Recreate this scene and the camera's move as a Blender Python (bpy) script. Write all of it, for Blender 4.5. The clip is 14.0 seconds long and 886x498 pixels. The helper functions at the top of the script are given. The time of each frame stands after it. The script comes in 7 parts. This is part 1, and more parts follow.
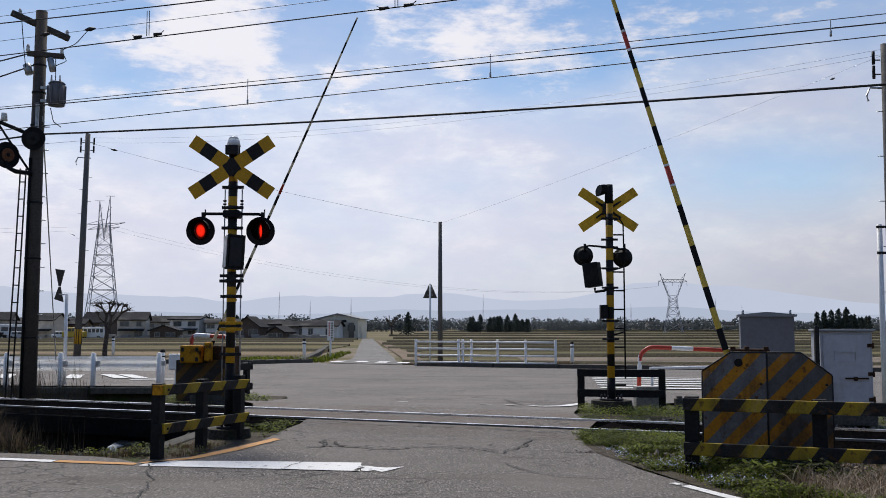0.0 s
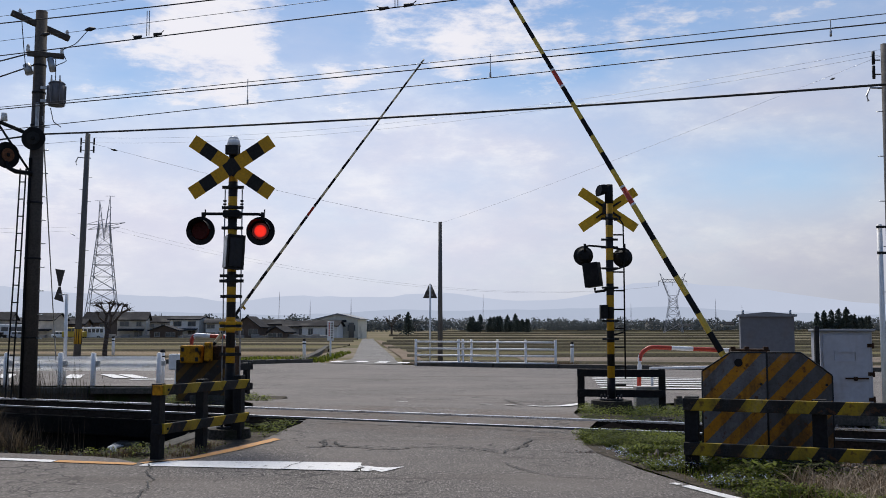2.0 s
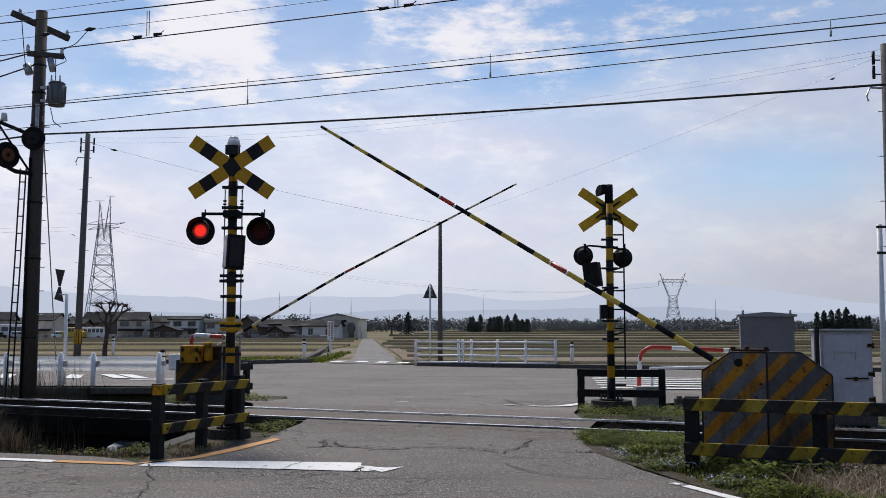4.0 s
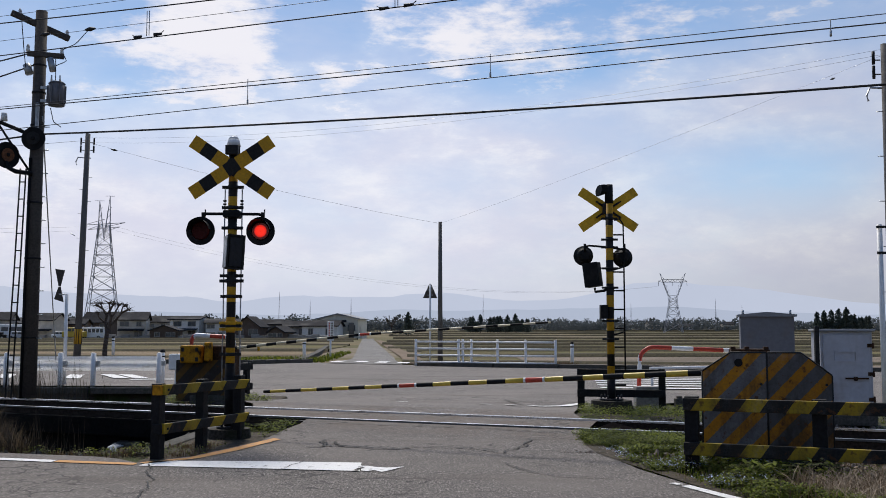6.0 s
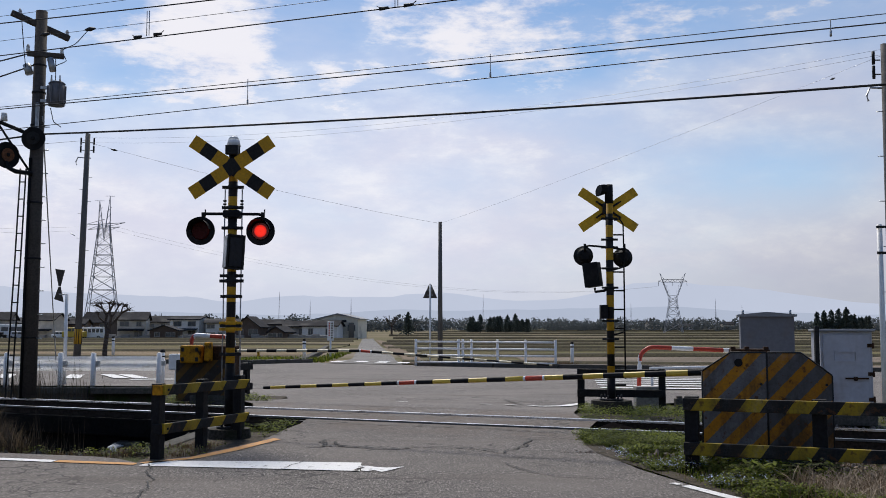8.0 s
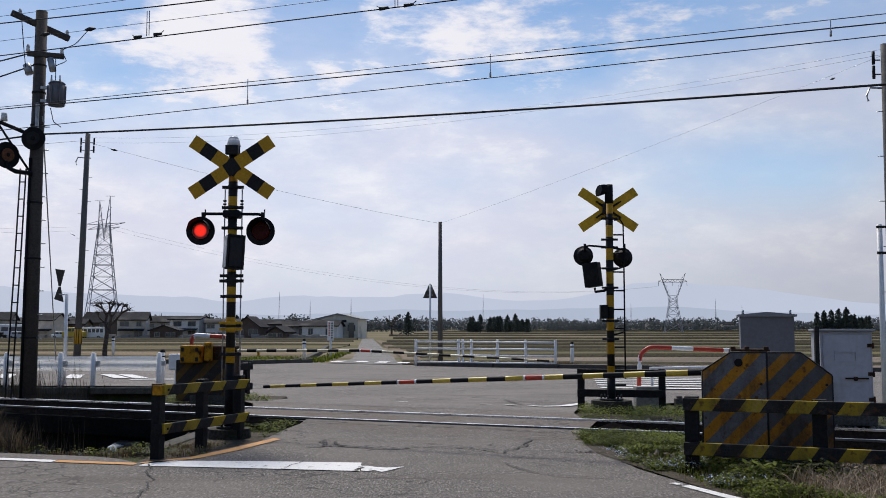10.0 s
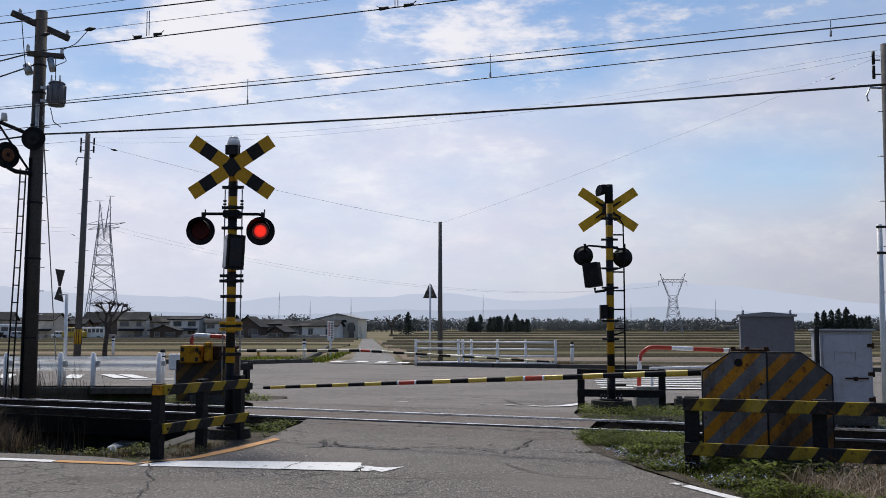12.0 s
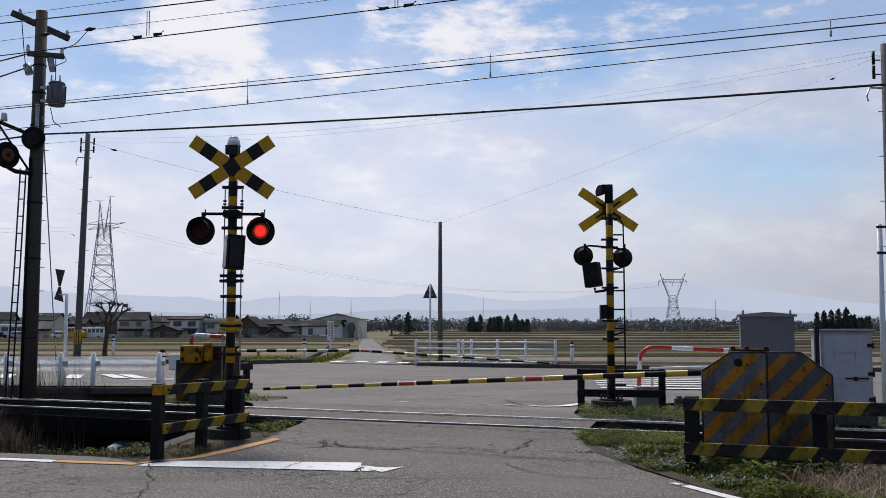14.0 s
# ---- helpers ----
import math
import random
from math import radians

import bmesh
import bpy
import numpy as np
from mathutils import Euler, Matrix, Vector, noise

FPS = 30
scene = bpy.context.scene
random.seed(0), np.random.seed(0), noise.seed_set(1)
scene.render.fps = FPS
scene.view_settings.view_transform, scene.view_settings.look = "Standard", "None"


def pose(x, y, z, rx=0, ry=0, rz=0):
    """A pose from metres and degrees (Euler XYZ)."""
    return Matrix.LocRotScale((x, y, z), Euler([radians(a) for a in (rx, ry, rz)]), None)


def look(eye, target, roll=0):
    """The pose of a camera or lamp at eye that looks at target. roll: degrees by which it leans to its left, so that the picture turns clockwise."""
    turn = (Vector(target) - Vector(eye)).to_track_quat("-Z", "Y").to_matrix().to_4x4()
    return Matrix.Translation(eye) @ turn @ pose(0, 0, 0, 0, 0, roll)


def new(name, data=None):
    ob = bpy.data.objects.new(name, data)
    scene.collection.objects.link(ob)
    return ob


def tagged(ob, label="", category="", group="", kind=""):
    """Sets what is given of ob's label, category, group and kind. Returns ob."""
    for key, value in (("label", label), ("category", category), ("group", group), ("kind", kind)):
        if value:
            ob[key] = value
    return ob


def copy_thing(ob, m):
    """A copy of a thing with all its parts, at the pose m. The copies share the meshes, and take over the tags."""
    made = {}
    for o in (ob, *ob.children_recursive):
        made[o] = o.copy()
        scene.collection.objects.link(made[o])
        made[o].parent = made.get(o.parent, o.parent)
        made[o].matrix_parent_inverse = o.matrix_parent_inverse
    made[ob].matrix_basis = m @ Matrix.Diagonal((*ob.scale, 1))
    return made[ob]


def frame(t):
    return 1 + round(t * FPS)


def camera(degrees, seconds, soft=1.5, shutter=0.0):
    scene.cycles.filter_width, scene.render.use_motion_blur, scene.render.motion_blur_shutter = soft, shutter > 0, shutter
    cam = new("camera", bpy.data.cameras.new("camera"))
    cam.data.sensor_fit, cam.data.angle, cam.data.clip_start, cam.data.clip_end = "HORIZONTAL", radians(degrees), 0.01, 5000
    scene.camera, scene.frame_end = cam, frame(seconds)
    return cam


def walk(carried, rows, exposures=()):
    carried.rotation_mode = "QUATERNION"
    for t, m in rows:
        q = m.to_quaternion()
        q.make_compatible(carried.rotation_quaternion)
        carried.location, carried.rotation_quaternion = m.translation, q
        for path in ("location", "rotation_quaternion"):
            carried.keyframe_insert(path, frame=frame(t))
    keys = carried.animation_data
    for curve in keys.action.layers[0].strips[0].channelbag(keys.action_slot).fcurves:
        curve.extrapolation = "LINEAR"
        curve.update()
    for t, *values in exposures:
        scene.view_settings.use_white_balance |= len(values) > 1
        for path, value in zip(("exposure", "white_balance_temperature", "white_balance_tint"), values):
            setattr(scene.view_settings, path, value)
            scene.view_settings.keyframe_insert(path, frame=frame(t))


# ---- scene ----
cam = camera(48.0, 14.0, soft=0.9)
EYE = pose(0, 0, 1.25, 90 + 4.481, 0, 0)
walk(cam, [(0, EYE), (14.0, EYE)])
scene.view_settings.exposure = 0.0

# ---------------------------------------------------------------- light
SUN_AZ, SUN_EL = -14.0, 52.0        # degrees: right of the view's axis, above the horizon
world = bpy.data.worlds.new("sky")
scene.world = world
world.use_nodes = True
wn = world.node_tree.nodes
sky = wn.new("ShaderNodeTexSky")
sky.sky_type = "NISHITA"
sky.sun_disc = False
sky.sun_elevation, sky.sun_rotation = radians(SUN_EL), radians(SUN_AZ)
sky.air_density, sky.dust_density, sky.ozone_density = 1.0, 0.2, 4.0
world.node_tree.links.new(sky.outputs[0], wn["Background"].inputs[0])
wn["Background"].inputs[1].default_value = 0.105

sun_data = bpy.data.lights.new("sun", "SUN")
sun_data.energy, sun_data.angle, sun_data.color = 3.75, radians(14.0), (1.0, 0.93, 0.835)
sun = new("sun", sun_data)
sd = Vector((math.sin(radians(SUN_AZ)) * math.cos(radians(SUN_EL)), math.cos(radians(SUN_AZ)) * math.cos(radians(SUN_EL)), math.sin(radians(SUN_EL))))
sun.matrix_world = look(sd * 100, (0, 0, 0))


# ---------------------------------------------------------------- materials
class Nodes:
    """Short hand for a material's nodes."""

    def __init__(self, name):
        self.m = bpy.data.materials.new(name)
        self.m.use_nodes = True
        self.t = self.m.node_tree
        self.b = self.t.nodes["Principled BSDF"]

    def add(self, kind, **kw):
        n = self.t.nodes.new(kind)
        for k, v in kw.items():
            setattr(n, k, v)
        return n

    def put(self, socket, v):
        if isinstance(v, bpy.types.NodeSocket):
            self.t.links.new(v, socket)
        elif isinstance(v, tuple) and len(v) == 3 and socket.type == "RGBA":
            socket.default_value = (*v, 1)
        else:
            socket.default_value = v

    def math(self, op, a, b=0.0, c=0.0, clamp=False):
        n = self.add("ShaderNodeMath", operation=op, use_clamp=clamp)
        for i, v in enumerate((a, b, c)):
            self.put(n.inputs[i], v)
        return n.outputs[0]

    def coords(self, world_space=False):
        if world_space:
            return self.add("ShaderNodeNewGeometry").outputs["Position"]
        return self.add("ShaderNodeTexCoord").outputs["Object"]

    def stretch(self, v, scale):
        n = self.add("ShaderNodeVectorMath", operation="MULTIPLY")
        self.put(n.inputs[0], v)
        n.inputs[1].default_value = scale
        return n.outputs[0]

    def noise(self, v, scale, detail=4.0, rough=0.55):
        n = self.add("ShaderNodeTexNoise")
        self.put(n.inputs["Vector"], v)
        n.inputs["Scale"].default_value, n.inputs["Detail"].default_value, n.inputs["Roughness"].default_value = scale, detail, rough
        return n.outputs["Fac"]

    def ramp(self, v, lo, hi, a=0.0, b=1.0):
        n = self.add("ShaderNodeMapRange", interpolation_type="SMOOTHSTEP")
        self.put(n.inputs[0], v)
        for i, x in enumerate((lo, hi, a, b)):
            self.put(n.inputs[i + 1], x)
        return n.outputs[0]

    def mix(self, f, a, b, blend="MIX"):
        n = self.add("ShaderNodeMix", data_type="RGBA", blend_type=blend)
        self.put(n.inputs[0], f)
        self.put(n.inputs[6], a)
        self.put(n.inputs[7], b)
        return n.outputs[2]

    def bump(self, h, strength, dist):
        n = self.add("ShaderNodeBump")
        n.inputs["Strength"].default_value, n.inputs["Distance"].default_value = strength, dist
        self.put(n.inputs["Height"], h)
        self.put(self.b.inputs["Normal"], n.outputs[0])

    def xyz(self, v):
        n = self.add("ShaderNodeSeparateXYZ")
        self.put(n.inputs[0], v)
        return n.outputs

    def done(self, colour, rough=0.7, metal=0.0, spec=0.5):
        self.put(self.b.inputs["Base Color"], colour)
        self.put(self.b.inputs["Roughness"], rough)
        self.put(self.b.inputs["Metallic"], metal)
        self.put(self.b.inputs["Specular IOR Level"], spec)
        return self.m


def surface(name, base, rough=0.6, metal=0.0, fine=30.0, coarse=3.0, vary=0.25, dirt=(0.06, 0.05, 0.04), dirty=0.25, relief=0.3, spread=0.0, spec=0.5):
    """A painted, cast or mineral surface with grain, stains and fine relief."""
    n = Nodes(name)
    v = n.coords()
    if spread:
        r = n.add("ShaderNodeObjectInfo").outputs["Random"]
        shift = n.add("ShaderNodeVectorMath", operation="ADD")
        n.put(shift.inputs[0], v)
        n.put(shift.inputs[1], n.math("MULTIPLY", r, 37.0))
        v = shift.outputs[0]
    a, b = n.noise(v, fine), n.noise(v, coarse, 5.0)
    c = n.mix(n.ramp(a, 0.3, 0.7), tuple(x * (1 - vary) for x in base), tuple(min(1, x * (1 + vary)) for x in base))
    if spread:
        c = n.mix(n.math("MULTIPLY", r, spread), c, tuple(x * 0.45 for x in base))
    c = n.mix(n.ramp(b, 0.5, 0.78, 0.0, dirty * 2), c, dirt)
    n.bump(a, relief, 0.01)
    return n.done(c, n.ramp(b, 0.3, 0.7, rough * 0.85, min(1.0, rough * 1.15)), metal, spec)


def striped(name, one, two, ax, az, period, duty=0.5, phase=0.0, rough=0.5, rust=0.3, ay=0.0):
    """Two paints in bands across the direction (ax, ay, az) of the part, worn and rusty."""
    n = Nodes(name)
    v = n.coords()
    x, y, z = n.xyz(v)[:3]
    t = n.math("ADD", n.math("ADD", n.math("MULTIPLY", x, ax), n.math("MULTIPLY", z, az)), n.math("MULTIPLY_ADD", y, ay, phase))
    wob = n.math("MULTIPLY", n.math("SUBTRACT", n.noise(v, 60.0), 0.5), 0.012)
    f = n.math("FRACT", n.math("DIVIDE", n.math("ADD", t, wob), period))
    band = n.math("LESS_THAN", f, duty)
    g1, g2 = n.noise(v, 45.0), n.noise(v, 5.0, 6.0, 0.65)
    c = n.mix(band, two, one)
    c = n.mix(n.ramp(g1, 0.35, 0.75, 0.0, 0.3), c, (0.05, 0.045, 0.04))
    g3 = n.noise(n.stretch(v, (1.0, 1.0, 0.45)), 4.0, 7.0, 0.7)
    c = n.mix(n.ramp(g3, 0.42, 0.68, 0.0, min(0.85, rust * 1.4)), c, (0.035, 0.028, 0.022))
    c = n.mix(n.ramp(n.noise(v, 14.0, 6.0, 0.7), 0.56, 0.66, 0.0, min(0.9, rust * 1.6)), c, (0.085, 0.04, 0.018))
    c = n.mix(n.ramp(n.noise(v, 2.6, 6.0, 0.7), 0.54, 0.75, 0.0, min(0.4, rust * 0.7)), c, (0.26, 0.26, 0.27))
    n.bump(g2, 0.25, 0.004)
    return n.done(c, n.ramp(g2, 0.3, 0.7, rough * 0.9, min(1.0, rough * 1.3)), 0.0, 0.2)


YEL, BLK = (0.59, 0.32, 0.018), (0.009, 0.010, 0.012)
M = {}
M["yellow"] = surface("yellow_paint", YEL, 0.6, spec=0.25, vary=0.12, dirty=0.3)
M["yellow_back"] = surface("bright_yellow_paint", (0.74, 0.43, 0.03), 0.6, spec=0.25, vary=0.1, dirty=0.2)
M["yellow_old"] = surface("grimy_yellow_paint", (0.42, 0.20, 0.01), 0.7, spec=0.15, vary=0.2, dirty=0.9, dirt=(0.04, 0.022, 0.012), coarse=7)
M["black"] = surface("black_paint", BLK, 0.65, spec=0.15, vary=0.3, dirty=0.2, dirt=(0.06, 0.05, 0.045))
M["steel_dark"] = surface("dark_steel", (0.016, 0.017, 0.019), 0.6, 0.0, vary=0.3, spec=0.2)
M["red"] = surface("red_paint", (0.48, 0.045, 0.02), 0.45, vary=0.15)
M["white"] = surface("white_paint", (0.82, 0.83, 0.84), 0.45, vary=0.05, dirty=0.14, dirt=(0.25, 0.22, 0.18), coarse=6)
M["white_road"] = None
M["galv"] = surface("galvanised_steel", (0.42, 0.44, 0.46), 0.42, 0.7, vary=0.15, dirty=0.2)
M["greybox"] = surface("grey_cabinet_paint", (0.16, 0.165, 0.185), 0.6, spec=0.25, vary=0.06, dirty=0.15, dirt=(0.2, 0.13, 0.08), fine=12, coarse=1.6)
M["palebox"] = surface("pale_cabinet_paint", (0.47, 0.48, 0.53), 0.6, spec=0.25, vary=0.06, dirty=0.2, dirt=(0.22, 0.12, 0.06), fine=14, coarse=2.5)
M["rust"] = surface("rust", (0.16, 0.065, 0.03), 0.9, vary=0.4, relief=0.6)
M["dark_rust"] = surface("dark_rust", (0.045, 0.024, 0.014), 0.9, spec=0.15, vary=0.5, relief=0.6, dirty=0.5, dirt=(0.012, 0.01, 0.01))
M["concrete"] = surface("concrete", (0.30, 0.29, 0.27), 0.9, vary=0.2, dirty=0.4, dirt=(0.08, 0.075, 0.06), relief=0.6, coarse=2.0)
M["dark_concrete"] = surface("stained_concrete", (0.085, 0.08, 0.072), 0.95, spec=0.2, vary=0.3, dirty=0.5, dirt=(0.03, 0.035, 0.02), relief=0.6, coarse=2.0)
M["grimy_concrete"] = surface("grimy_concrete", (0.040, 0.036, 0.030), 0.95, spec=0.15, vary=0.4, dirty=0.5, dirt=(0.02, 0.024, 0.012), relief=0.7, coarse=3.0)
M["pole_concrete"] = surface("pole_concrete", (0.13, 0.127, 0.124), 0.85, spec=0.2, vary=0.15, dirty=0.3, fine=20, coarse=1.0)
M["pole_dark"] = surface("weathered_mast", (0.082, 0.072, 0.065), 0.8, spec=0.2, vary=0.2, dirty=0.3, coarse=1.2)
M["porcelain"] = surface("porcelain", (0.72, 0.72, 0.70), 0.2, vary=0.05)
M["cable"] = surface("cable_black", (0.012, 0.012, 0.013), 0.6)
M["wire"] = surface("copper_wire", (0.05, 0.045, 0.042), 0.5, 0.5)
M["wire_pale"] = surface("aluminium_wire", (0.46, 0.47, 0.50), 0.5, 0.5)
M["rail_side"] = surface("rail_web", (0.032, 0.024, 0.02), 0.85, spec=0.15, vary=0.35)
M["rail_top"] = surface("polished_rail_head", (0.62, 0.63, 0.66), 0.28, 1.0, vary=0.08, dirty=0.05)
M["rail_head_side"] = surface("dull_rail_head", (0.10, 0.098, 0.10), 0.6, 0.2, vary=0.25, dirty=0.4, dirt=(0.05, 0.035, 0.03))
M["timber"] = surface("creosoted_timber", (0.014, 0.012, 0.010), 0.95, spec=0.1, vary=0.4, relief=0.8, fine=18)
M["stone"] = surface("ballast_stone", (0.20, 0.165, 0.14), 0.95, vary=0.4, relief=0.6)
M["bark"] = surface("bark", (0.075, 0.06, 0.05), 0.95, vary=0.4, relief=0.8)
M["tile_roof"] = surface("glazed_roof_tile", (0.036, 0.038, 0.045), 0.85, spec=0.1, vary=0.3, spread=0.5, fine=2.0, coarse=0.4)
M["wall_beige"] = surface("beige_render", (0.60, 0.56, 0.50), 0.9, vary=0.1, spread=0.4, fine=2.0, coarse=0.3)
M["wall_white"] = surface("white_siding", (0.80, 0.81, 0.82), 0.9, spec=0.2, vary=0.08, spread=0.3, fine=2.0, coarse=0.3)
M["wall_grey"] = surface("grey_boarding", (0.38, 0.37, 0.36), 0.85, vary=0.15, spread=0.5, fine=2.0, coarse=0.3)
M["wall_brown"] = surface("brown_boarding", (0.11, 0.08, 0.065), 0.85, vary=0.2, spread=0.4, fine=2.0, coarse=0.3)
M["wall_cream"] = surface("cream_metal_siding", (0.74, 0.70, 0.60), 0.6, vary=0.06, fine=2.0, coarse=0.3)
M["roof_metal"] = surface("grey_metal_roof", (0.30, 0.31, 0.33), 0.7, 0.0, vary=0.1, spec=0.3, spread=0.3, fine=1.0, coarse=0.3)
# grey raised and blued so that distance haze is in the pylons' colour
M["lattice"] = surface("pylon_steel", (0.36, 0.37, 0.41), 0.6, 0.0, spec=0.2)
M["tyre"] = surface("tyre_rubber", (0.02, 0.02, 0.02), 0.85)
M["orange_line"] = None


def glass(name, tint=(0.05, 0.06, 0.07), rough=0.08):
    n = Nodes(name)
    v = n.coords()
    return n.done(n.mix(n.noise(v, 4.0), tint, tuple(x * 1.6 for x in tint)), rough, 0.0, 0.9)


M["pane"] = glass("window_pane")
M["dark_glass"] = surface("dark_display_glass", (0.012, 0.014, 0.02), 0.35, spec=0.25, vary=0.2, dirty=0.1)
M["lens"] = surface("dark_red_lens", (0.05, 0.008, 0.008), 0.5, spec=0.12, vary=0.2, dirty=0.0)


def glow(name, colour, strength):
    n = Nodes(name)
    v = n.coords()
    x, y, z = n.xyz(v)[:3]
    r = n.math("SQRT", n.math("ADD", n.math("MULTIPLY", x, x), n.math("MULTIPLY", z, z)))
    rim = n.math("MULTIPLY", n.ramp(r, 0.02, 0.08, 1.25, 0.55), n.ramp(r, 0.062, 0.080, 1.0, 0.02))
    rim = n.math("MULTIPLY", rim, n.ramp(r, 0.004, 0.014, 0.45, 1.0))
    n.put(n.b.inputs["Emission Color"], colour)
    n.put(n.b.inputs["Emission Strength"], n.math("MULTIPLY", rim, strength))
    return n.done((0.2, 0.01, 0.005), 0.3)


M["lit"] = glow("lit_red_lamp", (1.0, 0.022, 0.008), 1.0)


def leafy(name, dark, light, trans=0.0):
    n = Nodes(name)
    r = n.add("ShaderNodeNewGeometry").outputs["Random Per Island"]
    v = n.coords()
    c = n.mix(n.ramp(r, 0.0, 1.0), dark, light)
    c = n.mix(n.ramp(n.noise(v, 1.3), 0.4, 0.7, 0.0, 0.5), c, tuple(x * 0.6 for x in dark))
    m = n.done(c, 0.75, 0.0, 0.25)
    if trans:
        tl, mx = n.add("ShaderNodeBsdfTranslucent"), n.add("ShaderNodeMixShader")
        n.put(tl.inputs[0], c)
        mx.inputs[0].default_value = trans
        n.t.links.new(n.b.outputs[0], mx.inputs[1])
        n.t.links.new(tl.outputs[0], mx.inputs[2])
        n.t.links.new(mx.outputs[0], n.t.nodes["Material Output"].inputs[0])
    return m


M["weed"] = leafy("green_weeds", (0.030, 0.045, 0.008), (0.240, 0.290, 0.034), 0.45)
M["straw"] = leafy("dry_grass", (0.085, 0.058, 0.036), (0.22, 0.165, 0.10), 0.25)
M["litter"] = leafy("leaf_litter", (0.11, 0.066, 0.038), (0.42, 0.32, 0.22))
M["stems"] = leafy("dead_stems", (0.035, 0.026, 0.018), (0.105, 0.078, 0.050))
M["flower"] = leafy("blue_flower", (0.34, 0.44, 0.64), (0.55, 0.62, 0.76))
# far foliage: the blue-grey of distance haze is mixed into both colours
M["conifer"] = leafy("conifer_foliage", (0.045, 0.062, 0.058), (0.085, 0.110, 0.095), 0.3)
M["hazy_wood"] = leafy("far_woodland", (0.085, 0.102, 0.112), (0.115, 0.130, 0.135), 0.5)
M["twig"] = leafy("bare_twigs", (0.10, 0.075, 0.06), (0.17, 0.13, 0.10))


def asphalt(name, base, patch):
    n = Nodes(name)
    v = n.coords(True)
    fine, mid, big = n.noise(v, 160.0, 3.0, 0.7), n.noise(v, 22.0, 4.0, 0.65), n.noise(v, 0.35, 5.0, 0.6)
    worn = n.noise(n.stretch(v, (0.35, 1.6, 1.0)), 0.7, 5.0, 0.6)
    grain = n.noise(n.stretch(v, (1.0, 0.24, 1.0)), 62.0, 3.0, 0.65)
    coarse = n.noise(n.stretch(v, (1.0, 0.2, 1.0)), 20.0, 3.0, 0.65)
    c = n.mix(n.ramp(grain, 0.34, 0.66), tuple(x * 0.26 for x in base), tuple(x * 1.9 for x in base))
    c = n.mix(n.ramp(coarse, 0.42, 0.62, 0.55, 0.0), c, tuple(x * 0.5 for x in base))
    c = n.mix(n.ramp(fine, 0.35, 0.65, 0.0, 0.45), c, tuple(x * 0.5 for x in base))
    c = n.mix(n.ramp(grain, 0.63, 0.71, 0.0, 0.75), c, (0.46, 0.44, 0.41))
    c = n.mix(n.ramp(mid, 0.5, 0.75, 0.0, 0.45), c, tuple(x * 0.5 for x in base))
    c = n.mix(n.ramp(big, 0.45, 0.62, 0.0, 0.55), c, patch)
    c = n.mix(n.ramp(worn, 0.52, 0.70, 0.0, 0.5), c, (0.078, 0.062, 0.050))
    # rust and brake dust along the rails
    px, py, pz = n.xyz(v)[:3]
    gap = n.math("ABSOLUTE", n.math("ADD", n.math("MULTIPLY", px, 0.384), n.math("MULTIPLY_ADD", py, 0.923, -12.58)))
    dust = n.math("MULTIPLY", n.ramp(gap, 0.5, 2.6, 0.75, 0.0), n.ramp(n.noise(n.stretch(v, (1.0, 0.6, 1.0)), 1.3, 6.0, 0.7), 0.38, 0.62))
    c = n.mix(dust, c, tuple(x * y for x, y in zip(base, (0.66, 0.54, 0.44))))
    # hairline cracks along a warped cell pattern
    warp = n.add("ShaderNodeVectorMath", operation="MULTIPLY_ADD")
    n.put(warp.inputs[0], n.add("ShaderNodeTexNoise").outputs["Color"])
    nz = warp.inputs[0].links[0].from_node
    n.put(nz.inputs["Vector"], v)
    nz.inputs["Scale"].default_value = 2.2
    warp.inputs[1].default_value = (0.9, 0.9, 0.9)
    n.put(warp.inputs[2], v)
    cells = n.add("ShaderNodeTexVoronoi", feature="DISTANCE_TO_EDGE")
    n.put(cells.inputs["Vector"], warp.outputs[0])
    cells.inputs["Scale"].default_value = 0.85
    line = n.ramp(cells.outputs["Distance"], 0.004, 0.016, 1.0, 0.0)
    small = n.add("ShaderNodeTexVoronoi", feature="DISTANCE_TO_EDGE")
    n.put(small.inputs["Vector"], warp.outputs[0])
    small.inputs["Scale"].default_value = 2.6
    line = n.math("MULTIPLY", line, n.ramp(n.noise(v, 0.45, 3.0), 0.46, 0.56))
    craze = n.math("MULTIPLY", n.ramp(small.outputs["Distance"], 0.01, 0.05, 0.8, 0.0), n.ramp(n.noise(v, 0.3, 4.0), 0.52, 0.62))
    line = n.math("MAXIMUM", line, craze)
    c = n.mix(n.math("MULTIPLY", line, 0.75), c, (0.018, 0.017, 0.016))
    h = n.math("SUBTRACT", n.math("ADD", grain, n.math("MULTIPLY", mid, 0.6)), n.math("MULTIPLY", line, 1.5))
    n.bump(h, 0.55, 0.006)
    return n.done(c, 0.88, 0.0, 0.35)


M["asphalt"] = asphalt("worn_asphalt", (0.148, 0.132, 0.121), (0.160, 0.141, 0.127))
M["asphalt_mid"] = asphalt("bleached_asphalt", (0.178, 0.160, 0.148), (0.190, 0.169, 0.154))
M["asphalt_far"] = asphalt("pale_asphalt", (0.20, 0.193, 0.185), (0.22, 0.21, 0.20))


